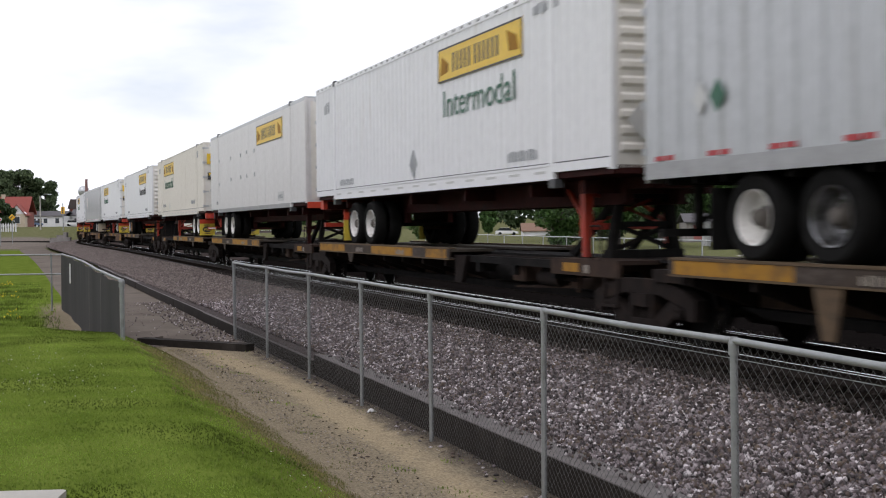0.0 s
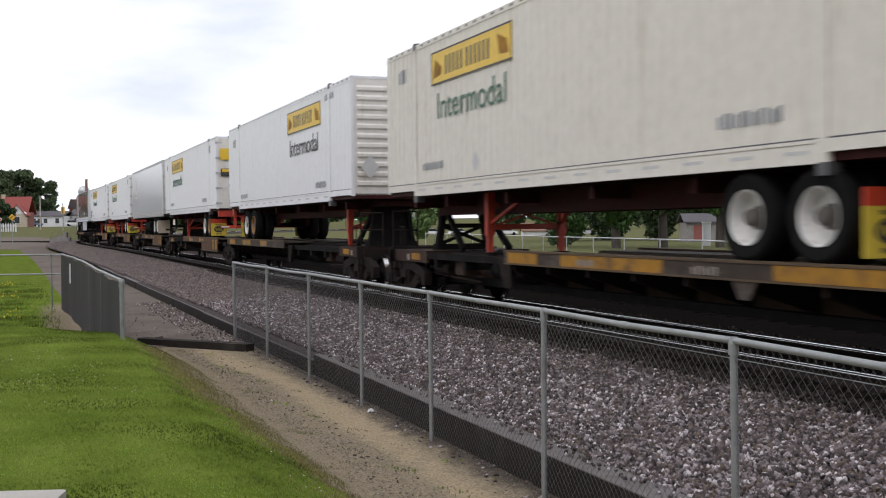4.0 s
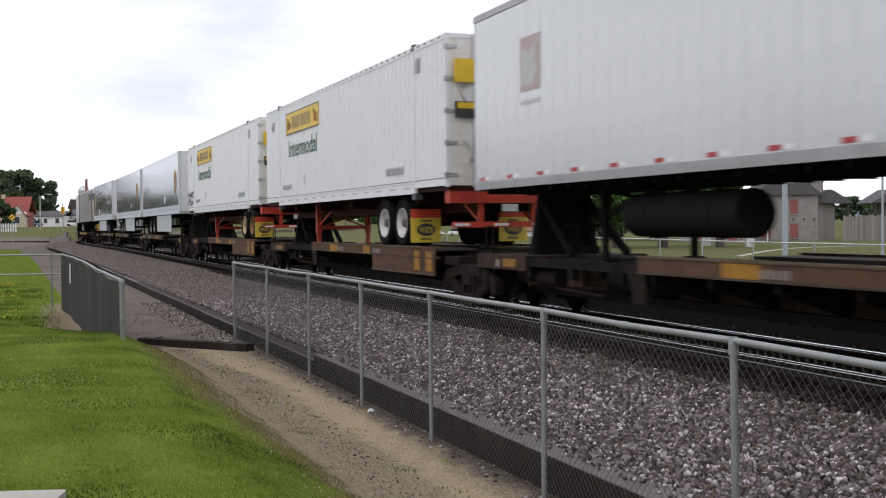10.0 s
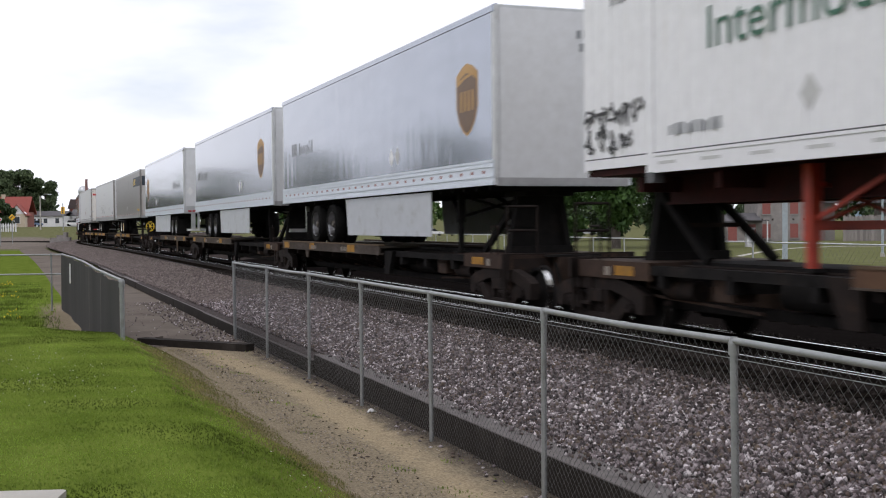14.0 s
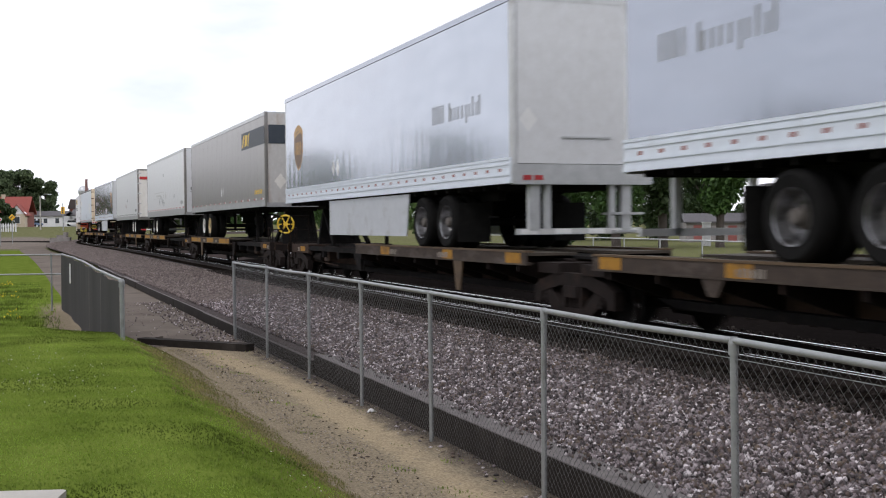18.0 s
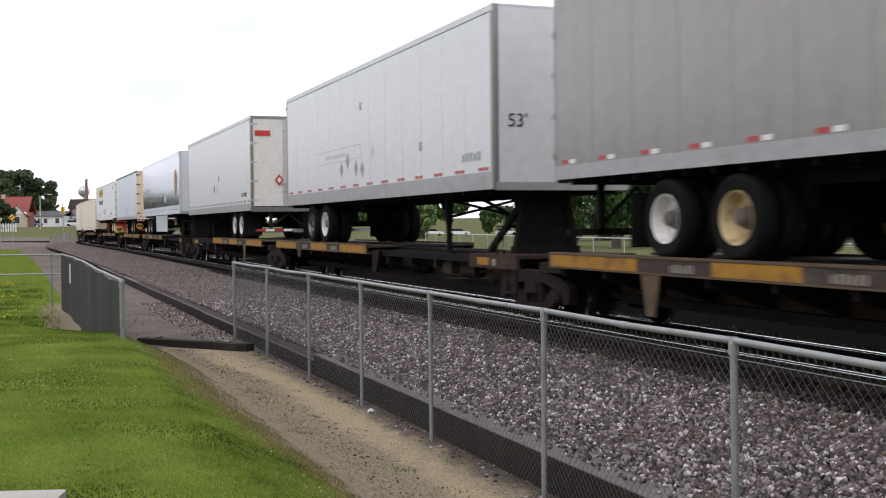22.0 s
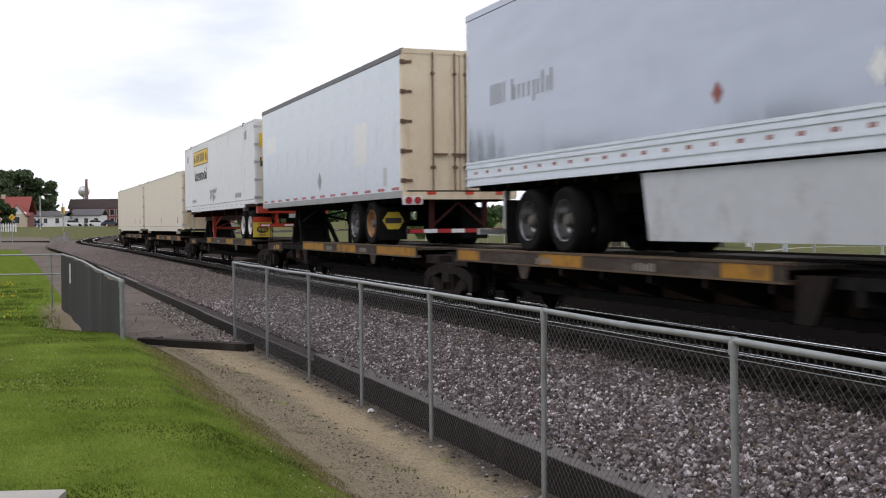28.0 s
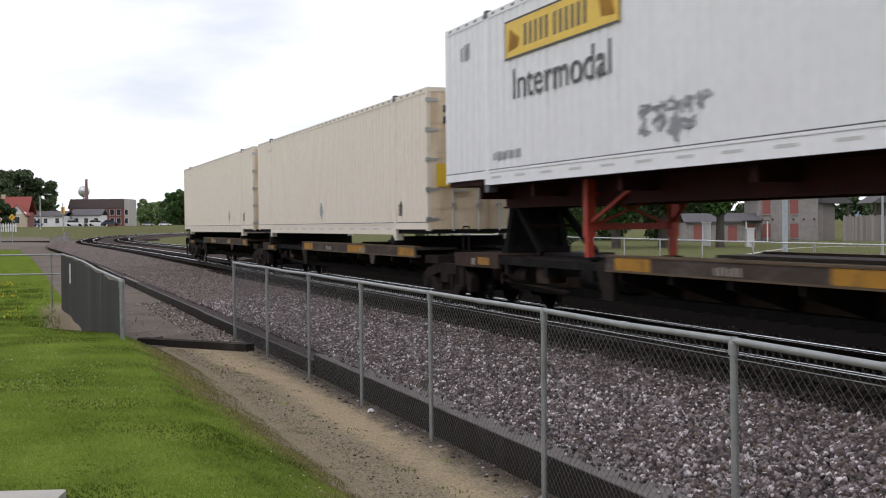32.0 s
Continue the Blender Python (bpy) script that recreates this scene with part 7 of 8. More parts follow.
# 14: shorter white van, swing doors with a red strip and a red placard
t = van("white box semi-trailer with stained doors and a red placard", "door", M_OLDWHITE, L=14.4, group=G_VAN, axle_u=(2.1, 3.4), rims=RR, z0=2.1, z1=5.3, rail=0.24, panels=12, seam=0.008, legs_u=10.8, bumper=M_RUSTBLACK, dots="small", bar_at=(0.05, 0.14), post=M_GREYVAN)
hx = 7.2
part("red_strip", Geo().box(hx + 0.012, hx + 0.02, -1.15, -0.62, 4.62, 4.8), M_RED, t)
p = diamond(t, hx + 0.012, 3.13, 0.2, M_RED, y=-0.33, face="end", label="red hazard placard")
diamond(p, hx + 0.018, 3.13, 0.1, M_REFLECT_W, name="placard_centre", y=-0.33, face="end")
diamond(t, hx + 0.012, 2.78, 0.22, M_FADED, y=0.62, face="end")
lettering("LIFT HERE", 0.19, 5.55, -WID - 0.008, 2.6, M_INK, t, width=0.88)
diamond(t, -0.2, 3.03, 0.19, M_SHUTTER)
diamond(t, 0.42, 3.0, 0.2, M_FADED)
part("dark_slot", Geo().box(0.82, 0.92, -WID - 0.006, -WID, 3.3, 3.55), M_INK, t)
part("scuff", Geo().prism([(6.2, 3.3), (6.9, 3.0), (7.05, 3.6), (6.7, 3.9), (6.5, 3.5)], -WID - 0.003, -WID, "y"), M_GREYWHITE, t)
end_marks(t, hx + 0.012, 0.35, 2.42, 0.75, 0.1, 7, M_GREYINK)
add(14, -93.1, -107.5, t)
# 15
t = silver("nose", 1.3, (2.45, 3.7), (5.95, 10.8), "silver-grey box semi-trailer with a brown shield emblem and placards", -6.8)
diamond(t, -0.2, 3.02, 0.14, M_SHUTTER)
add(15, -110.5, -126.3, t)
# 16: bluish-white 45-foot van with yellowed doors
t = van("bluish-white box semi-trailer with rusty yellowed doors", "door", M_BLUEWHITE, L=13.9, group=G_VAN, axle_u=(2.35, 3.65), rims=("rust", "alu"), z0=2.13, z1=5.22, rail=0.14, panels=11, seam=0.006, door_mat=M_TANDOOR, legs_u=11.0, post=M_TANDOOR, top=M_DARKTRIM, bumper=M_MAROON, hardware=M_RUSTBAR, sill=M_TANDOOR, bar_at=(0.10, 0.50))
diamond(t, 0.25, 2.72, 0.26, M_GREYINK)
part("pale_patch", Geo().box(3.5, 4.5, -WID - 0.003, -WID, 2.95, 3.9), M_REFLECT_W, t)
part("pale_patch", Geo().box(-6.3, -4.9, -WID - 0.003, -WID, 3.8, 4.3), M_REFLECT_W, t)
part("data_patch", Geo().box(5.7, 5.95, -WID - 0.004, -WID, 2.4, 2.8), M_FADED, t)
fx = 6.95 - 1.6 + 0.013
d = part("flap_badge", Geo().prism(ring_of(0.25, 0.22, -0.97, 1.66, 6), fx, fx + 0.006, "x"), M_MUDYELLOW, t, "yellow hexagonal badge with a dark band on the mudflap")
part("badge_band", Geo().box(fx + 0.006, fx + 0.009, -1.16, -0.78, 1.60, 1.72), M_INK, d)
lamp = part("tail_lamp_box", Geo().box(6.9, 6.99, -1.28, -0.86, 1.98, 2.16), M_REFLECT_W, t)
for y in (-1.17, -0.97):
    part("tail_lamp", Geo().tube((6.99, y, 2.07), (7.005, y, 2.07), 0.075, 14), M_REFLECT_R, lamp, smooth=True)
for y in (-0.75, 0.1, 0.8):
    part("sill_reflector", Geo().box(6.962, 6.968, y, y + 0.2, 2.19, 2.25), M_MUDRED, t)
diamond(t, 6.96, 3.6, 0.28, M_CARYELLOW, y=0.75, face="end")
end_marks(t, 6.96, 0.2, 4.55, 0.8, 0.1, 7, M_GREYINK)
end_marks(t, 6.96, 0.3, 3.15, 0.7, 0.1, 7, M_GREYINK)
add(16, -129.9, -143.8, t)
# 17
t, c = hunt("door", M_WHITE, M_INK, (1.2, 2.45), RR, "white corrugated container with dark lettering and graffiti smudges", patches=((-3.4, 4.6, 0.13, M_FADED),), z0=2.20, L=16.15)
graffiti(t, -0.9, 2.98, 1.5, 0.5, M_GREYINK)
diamond(t, -0.2, 2.72, 0.2, M_GREYINK)
add(17, -145.05, -161.2, t, c)
# 18, 19: cream containers standing straight on the platforms
for i, a, b in ((18, -162.25, -178.4), (19, -179.25, -195.4)):
    t = container("shipping_container", "cream corrugated container with rust-stained doors", "door", M_CREAM, z0=1.34, z1=4.24, group="cream containers", door_mat=M_TANDOOR, pitch=0.24)
    diamond(t, 0.0 if i == 18 else 3.6, 1.95, 0.24, M_GREYINK)
    bar_marks(t, -6.3, 3.85, 0.35, 0.12, 3, M_GREYINK)
    bar_marks(t, 6.35, 1.75, 0.2, 0.3, 2, M_RUSTBLACK)
    if i == 18:
        end_marks(t, 8.09, -0.95, 3.75, 0.75, 0.14, 4, M_INK)
        end_marks(t, 8.09, -0.95, 3.53, 0.85, 0.14, 6, M_INK)
        part("door_board", Geo().box(8.09, 8.1, -1.1, -0.1, 2.3, 2.75), M_YELLOW, t)
    add(i, a, b, t)

STYLES = ["yellow", "yellow", "yellow", "yellow", "tan", "brown", "brown", "brown", "brown", "dark", "dark", "dark", "yellow", "yellow", "yellow", "yellow", "yellow", "yellow", "yellow", "dark"]
WHEEL_END = [-1, -1, -1, 1, -1, 1, 1, 1, 1, -1, -1, 1, -1, -1, 1, -1, 1, 1, 1, 1]
for i in range(20):
    a, b = JOINTS[i], JOINTS[i + 1]
    a -= CAR_ENDS.get(i, 0) / 2
    b += CAR_ENDS.get(i + 1, 0) / 2
    words = {"yellow": "worn yellow and rusty spine-car platform with deck for trailer wheels", "tan": "tan and brown rusty spine-car platform", "brown": "brown rusty spine-car platform with deep side sill",
             "dark": "dark grimy spine-car platform"}[STYLES[i]]
    p = platform(words, a - b, WHEEL_END[i], STYLES[i], i in CAR_ENDS, (i + 1) in CAR_ENDS or i == 19, marks={15: 1, 17: 1, 18: 1, 0: 2, 1: 2, 2: 2, 3: 2}.get(i, 0), cargo="container" if i > 17 else "trailer", bracket=0.72 if i in (0, 11, 12, 14) else 0.40)
    if i == 12:
        hb = part("hand_brake_wheel", Geo().lathe([(0.28, -0.02), (0.31, 0.0), (0.28, 0.02), (0.25, 0.0)], 0, 0, 0, 20).lathe([(0.0, -0.03), (0.07, -0.03), (0.07, 0.03), (0.0, 0.03)], 0, 0, 0, 10), M_YELLOW, p, "yellow hand-brake wheel", smooth=True)
        sp = Geo()
        for k in range(6):
            sp.beam((0, 0, 0), (0.28 * math.cos(k * 1.047), 0, 0.28 * math.sin(k * 1.047)), 0.02, 0.035)
        part("spoke", sp, M_YELLOW, hb)
        hb.matrix_local = pose((a - b) / 2 - 0.5, -0.75, 1.62, 0, 0, 50)
        part("brake_stand", Geo().box((a - b) / 2 - 0.62, (a - b) / 2 - 0.54, -0.85, -0.65, 1.0, 1.75), M_BLACK, p)
    PLATFORMS.append((i, (a + b) / 2, a, b, p))
for k, j in enumerate(JOINTS):
    if k in CAR_ENDS:
        TRUCKS.append((j + 1.75, rail_truck()))
        TRUCKS.append((j - 1.75, rail_truck()))
    elif k == 20:
        TRUCKS.append((j + 1.7, rail_truck()))
    elif k > 0:
        TRUCKS.append((j, rail_truck()))


# ---- trees ----
def leaf_cloud(blobs, n, size, squash=0.8):
    """Small leaf sprays on and in a set of (x, y, z, radius) clumps."""
    b = np.array(blobs)
    w = b[:, 3] ** 2
    i = RNG.choice(len(b), n, p=w / w.sum())
    q = RNG.normal(size=(n, 3))
    q /= np.linalg.norm(q, axis=1, keepdims=True)
    r = b[i, 3] * (0.55 + 0.5 * RNG.random(n))
    c = b[i, :3] + q * r[:, None] * np.array([1, 1, squash])
    u = RNG.normal(size=(n, 3))
    u /= np.linalg.norm(u, axis=1, keepdims=True)
    t = np.cross(u, RNG.normal(size=(n, 3)))
    t /= np.linalg.norm(t, axis=1, keepdims=True)
    s = RNG.uniform(size[0], size[1], n)[:, None]
    v = np.stack([c - u * s, c + t * s * 0.5, c + u * s, c - t * s * 0.5], 1)
    f = np.arange(n * 4).reshape(n, 4)
    return v.reshape(-1, 3), f


def tree(label, x, y, z, height, spread, mat, leaves, size, low=0.28, seed=1, name="tree", trunk=0.035, droop=0.0):
    r = random.Random(seed)
    t = thing(name, label, "tree", "trees around the place", at=pose(x, y, z))
    tr = height * trunk
    part("trunk", Geo().tube((0, 0, -0.3), (r.uniform(-0.2, 0.2), 0, height * 0.4), tr, 9, tr * 0.7).tube((0, 0, height * 0.4), (r.uniform(-0.3, 0.3), 0, height * 0.8), tr * 0.7, 8, tr * 0.25), M_BARK, t, smooth=True)
    blobs = []
    k = 16
    for j in range(k):
        u = low + (1 - low) * (j + 0.5) / k
        wide = spread * math.sin(math.pi * min(1, 0.18 + 0.82 * (1 - (u - low) / (1 - low)) ** 0.8)) ** 0.8
        for q in range(2):
            a = r.uniform(0, 6.283)
            d = wide * r.uniform(0.25, 0.85)
            zz = height * u + r.uniform(-0.4, 0.4) - droop * d
            rad = spread * r.uniform(0.2, 0.36)
            blobs.append((d * math.cos(a), d * math.sin(a), min(zz, height - rad * 0.7), rad))
            if j % 2 == 0 and q == 0:
                part("limb", Geo().tube((0, 0, height * max(low * 0.8, u - 0.22)), (d * math.cos(a), d * math.sin(a), zz), tr * 0.32, 6, tr * 0.08), M_BARK, t, smooth=True)
    v, f = leaf_cloud(blobs, leaves, size)
    part("crown", raw_mesh("crown", v, f, mat), mat, t, kind="stuff")
    return t


# beyond the tracks
tree("green tree beside the stone house", 25.4, 104, -0.8, 12.5, 4.3, M_LEAF, 12000, (0.16, 0.36), 0.33, 6)
tree("dark green tree on the lawn beyond the tracks", 20.6, 106, -0.8, 14.0, 4.8, M_DARKLEAF, 13000, (0.16, 0.36), 0.27, 4)
tree("broad green tree with low branches beyond the tracks", 15.9, 104, -0.8, 13.0, 4.6, M_LEAF, 12000, (0.16, 0.36), 0.18, 3)
tree("green tree with low branches beyond the tracks", 11.6, 112, -0.8, 9.5, 3.6, M_LEAF, 8000, (0.14, 0.32), 0.05, 5)
for k, (x, y, h, sp) in enumerate(((16.2, 150, 14.5, 5.8), (22.6, 152, 16.0, 6.0), (29.0, 150, 15.0, 5.8), (35.0, 152, 13.0, 5.2))):
    tree("dark green tree in the row beyond the tracks", x, y, -0.8, h, sp, M_DARKLEAF, 8000, (0.2, 0.42), 0.03, 80 + k)
tree("small light green willow in the distance", -3.6, 185, -0.6, 6.0, 2.9, M_LIGHTLEAF, 3000, (0.2, 0.5), 0.05, 7, droop=0.3)
tree("small round tree in the distance", 9.5, 235, -0.6, 5.2, 2.4, M_LEAF, 2500, (0.25, 0.5), 0.2, 8)
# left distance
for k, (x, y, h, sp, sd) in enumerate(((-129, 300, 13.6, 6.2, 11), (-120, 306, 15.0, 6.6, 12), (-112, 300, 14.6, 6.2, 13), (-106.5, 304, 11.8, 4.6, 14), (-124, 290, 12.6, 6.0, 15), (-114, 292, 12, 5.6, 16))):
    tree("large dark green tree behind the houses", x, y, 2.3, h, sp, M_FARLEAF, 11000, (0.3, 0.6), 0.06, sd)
tree("dark shrub tree beside the red-roofed house", -89.2, 230, 1.2, 6.2, 2.7, M_DARKLEAF, 3500, (0.25, 0.55), 0.03, 17)
for k in range(11):
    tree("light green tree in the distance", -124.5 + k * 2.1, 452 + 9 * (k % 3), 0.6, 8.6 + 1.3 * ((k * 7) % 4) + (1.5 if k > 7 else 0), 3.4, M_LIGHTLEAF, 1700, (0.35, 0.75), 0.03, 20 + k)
for k in range(4):
    tree("green tree beyond the far end of the street", -107.5 + k * 4.5, 448 + 8 * (k % 2), 0.6, 14.5 + 1.5 * (k % 3), 4.6, M_LEAF, 2600, (0.4, 0.8), 0.04, 60 + k)
for k in range(5):
    tree("green tree beyond the far end of the street", -86 + k * 9, 470 + 10 * (k % 2), 0.6, 12.5 + 2 * (k % 3), 5.2, M_LEAF, 2600, (0.4, 0.8), 0.04, 70 + k)


def wood_belt(name, x0, x1, y, z, h, n, mat, label, seed):
    r = np.random.default_rng(seed)
    b = [(x, y + r.uniform(-12, 12), z + h * r.uniform(0.25, 0.75), h * r.uniform(0.22, 0.4)) for x in np.arange(x0, x1, h * 0.32)]
    v, f = leaf_cloud(b, n, (0.7, 1.6))
    tagged(new(name, raw_mesh(name, v, f, mat)), label, "woods", kind="stuff")


wood_belt("woods", -110, 90, -36, 0.0, 16, 18000, M_DARKLEAF, "belt of dark trees behind the lawn", 9)
for k in range(19):
    tree("green tree in the row at the far side of the lawn", -68 - 5 * math.sin(k * 2.1), 8 + k * 7.6, -0.5, 7.5 + 1.6 * ((k * 5) % 4) * 0.8, 3.9, M_LEAF if k % 3 else M_DARKLEAF, 2600, (0.3, 0.6), 0.04, 120 + k)
wood_belt("far_woods", -75, 10, 560, 2.0, 13, 7000, M_LEAF, "far belt of green trees", 3)
wood_belt("far_woods", 20, 190, 420, -0.5, 11, 9000, M_DARKLEAF, "far belt of dark trees", 4)
wood_belt("far_woods", -420, -150, 430, 3.0, 15, 9000, M_DARKLEAF, "far belt of dark trees", 5)


def hill(label, x0, x1, y, h, seed):
    r = random.Random(seed)
    g, n = Geo(), 60
    rows = ((0, -0.02), (60, 0.45), (140, 0.85), (220, 1.0), (380, 0.8), (600, 0.0))
    prof = [0.75 + 0.25 * math.sin(k * 0.21 + seed) + 0.06 * math.sin(k * 0.9) + r.uniform(-0.02, 0.02) for k in range(n + 1)]
    for dy, q in rows:
        for k in range(n + 1):
            e = math.sin(math.pi * k / n) ** 0.35
            g.v.append((x0 + (x1 - x0) * k / n, y + dy, -3 + (h + 3) * q * prof[k] * e))
    w = n + 1
    for j in range(len(rows) - 1):
        g.f += [(j * w + k, j * w + k + 1, (j + 1) * w + k + 1, (j + 1) * w + k) for k in range(n)]
    solo("hill", g, M_HILL, label, "hill", kind="structure", smooth=True)


hill("hazy blue-green wooded hill on the horizon", -60, 1500, 1250, 24, 2)
hill("hazy blue-green wooded hill on the horizon", -1600, -250, 1500, 22, 5)


# ---- buildings ----
def windows(parent, xs, zs, w, h, y, mat=M_GLASS, frame_mat=M_HOUSEWHITE, shutter=None):
    for x in xs:
        for z in zs:
            win = part("window", Geo().box(x - w / 2, x + w / 2, y - 0.02, y + 0.05, z, z + h), shutter or mat, parent)
            part("window_frame", Geo().box(x - w / 2 - 0.09, x - w / 2, y - 0.06, y + 0.05, z - 0.08, z + h + 0.08).box(x + w / 2, x + w / 2 + 0.09, y - 0.06, y + 0.05, z - 0.08, z + h + 0.08)
                 .box(x - w / 2, x + w / 2, y - 0.06, y + 0.05, z + h, z + h + 0.09), frame_mat, win)
            part("window_sill", Geo().box(x - w / 2 - 0.14, x + w / 2 + 0.14, y - 0.12, y + 0.05, z - 0.14, z - 0.06), frame_mat, win)


def gable_roof(x0, x1, y0, y1, z, rise, along="x", over=0.4, thick=0.18):
    g = Geo()
    if along == "x":
        m = (y0 + y1) / 2
        ring = [(y0 - over, z - over * rise / (m - y0)), (m, z + rise), (y1 + over, z - over * rise / (m - y0)), (y1 + over, z - over * rise / (m - y0) + thick), (m, z + rise + thick), (y0 - over, z - over * rise / (m - y0) + thick)]
        g.prism(ring, x0 - over, x1 + over, "x")
    else:
        m = (x0 + x1) / 2
        ring = [(x0 - over, z - over * rise / (m - x0)), (m, z + rise), (x1 + over, z - over * rise / (m - x0)), (x1 + over, z - over * rise / (m - x0) + thick), (m, z + rise + thick), (x0 - over, z - over * rise / (m - x0) + thick)]
        g.prism(ring, y0 - over, y1 + over, "y")
    return g


def walls(x0, x1, y0, y1, z0, z1, th=0.3):
    """Four walls that meet end to end."""
    return Geo().box(x0, x1, y0, y0 + th, z0, z1).box(x0, x1, y1 - th, y1, z0, z1).box(x0, x0 + th, y0 + th, y1 - th, z0, z1).box(x1 - th, x1, y0 + th, y1 - th, z0, z1)


def gable_end(x0, x1, y, z, rise, th=0.25):
    return Geo().prism([(x0, z), (x1, z), ((x0 + x1) / 2, z + rise)], y, y + th, "y")


# stone fort house with red shutters, beyond the tracks
H = thing("stone_house", "two-storey grey limestone house with red shuttered windows", "house", at=pose(41.2, 133, -0.9, 0, 0, -4))
part("wall", walls(-4.2, 2.7, 0, 8, 0, 5.6), M_STONEWALL, H)
part("roof", Geo().prism([(-4.7, 5.5), (3.2, 5.5), (1.6, 6.9), (-3.2, 6.9)], -0.4, 8.4, "y"), M_ROOFDARK, H, "grey shingled hip roof")
part("chimney", Geo().box(2.2, 3.6, 1, 2.2, 0, 7.2).box(2.1, 3.7, 0.9, 2.3, 7.0, 7.3), M_STONEWALL, H)
windows(H, (-3.2, 0.0), (0.5, 3.3), 0.95, 1.65, 0.0, shutter=M_SHUTTER, frame_mat=M_STONEWALL)
for k in range(6):
    part("beam_end", Geo().box(-3.8 + k * 1.2, -3.6 + k * 1.2, -0.12, 0.0, 2.55, 2.75), M_BARK, H)
part("quoin", Geo().box(2.4, 2.75, -0.05, 0.3, 0, 5.5), M_STONEWALL, H)
W = thing("stone_wing", "low grey stone wing with red shutters and a small porch", "house", at=pose(33.6, 132, -0.9, 0, 0, -4))
part("wall", walls(-5.2, 3.2, 0, 6, 0, 2.4), M_STONEWALL, W)
part("roof", gable_roof(-5.2, 3.2, 0, 6, 2.4, 0.9, over=0.3), M_ROOFDARK, W)
windows(W, (-3.9, 2.3), (0.4,), 0.95, 1.7, 0.0, shutter=M_SHUTTER, frame_mat=M_STONEWALL)
part("door", Geo().box(-0.4, 0.6, -0.03, 0.05, 0, 2.0), M_SHUTTER, W)
part("porch_roof", Geo().box(1.2, 4.0, -1.6, 0.0, 2.5, 2.62), M_ROOFDARK, W)
for x in (1.4, 3.8):
    part("porch_post", Geo().box(x - 0.07, x + 0.07, -1.5, -1.36, 0, 2.5), M_HOUSEWHITE, W)
for k in range(2):
    solo("gate_pillar", Geo().box(-0.35, 0.35, -0.35, 0.35, 0, 1.7 + 0.6 * k, 0.03).box(-0.42, 0.42, -0.42, 0.42, 1.7 + 0.6 * k, 1.82 + 0.6 * k), M_HOUSEWHITE, "pale masonry gate pillar on the lawn", "pillar", "gate pillars", at=pose(28.4 + k * -2.6, 105 + k * 6, -0.85))
B = thing("blockhouse", "wooden blockhouse with a broad shingled roof behind a palisade", "house", at=pose(45.4, 134, -0.9))
part("wall", walls(-0.9, 0.9, 0, 3.2, 0, 4.6), M_PALISADE, B)
part("roof", Geo().prism([(-2.9, 4.5), (2.9, 4.5), (0.3, 6.1), (-0.3, 6.1)], -0.9, 4.1, "y"), M_ROOFDARK, B)
for x in (-2.3, 2.3):
    part("post", Geo().box(x - 0.1, x + 0.1, -0.6, -0.4, 2.8, 4.5), M_BARK, B)
B2 = copy_thing(B, pose(53.4, 134.5, -0.9))
pal = thing("palisade", "weathered grey upright board palisade", "fence", at=pose(45.2, 128, -0.95, 0, 0, -3))
for k in range(62):
    hh = 3.1 + RNG.uniform(-0.12, 0.12)
    part("board", Geo().prism([(k * 0.31, 0), (k * 0.31 + 0.29, 0), (k * 0.31 + 0.29, hh - 0.15), (k * 0.31 + 0.145, hh), (k * 0.31, hh - 0.15)], 0 + RNG.uniform(0, 0.03), 0.14, "y"), M_PALISADE, pal)
for x, y, h, r in ((18.7, 62, 13.0, 0.15), (28.3, 73, 11.2, 0.075)):
    p = thing("lamp_post", "tall pale blue-grey metal pole on the lawn", "pole", "tall poles", at=pose(x, y, -0.8))
    part("pole", Geo().tube((0, 0, -0.2), (0, 0, h), r, 14, r * 0.85), M_PIPE, p, smooth=True)
    part("base", Geo().tube((0, 0, -0.1), (0, 0, 0.25), r * 1.9, 14), M_CONCRETE, p, smooth=True)
# pale footpath over the far lawn
g = Geo()
for k in range(24):
    u0, u1 = k / 24, (k + 1) / 24
    fx = lambda u: 20 + 24 * u
    fy = lambda u: 76 + 26 * math.sin(u * 2.2)
    g.face((fx(u0), fy(u0), -0.785), (fx(u1), fy(u1), -0.785), (fx(u1), fy(u1) + 1.4, -0.785), (fx(u0), fy(u0) + 1.4, -0.785))
solo("footpath", g, M_CONCRETE, "pale curved footpath across the lawn", "path", kind="structure")
# brown shed roof and vehicles far off beyond the tracks
S = thing("shed", "low shed with a broad brown roof", "shed", at=pose(17.6, 215, -0.7))
part("wall", walls(-2.4, 2.8, 0, 5, 0, 1.0), M_HOUSEWHITE, S)
part("roof", gable_roof(-2.4, 2.8, 0, 5, 0.9, 1.3, over=0.3), surface("brown_roof", (0.22, 0.13, 0.09), (0.17, 0.10, 0.07), 0.8), S)


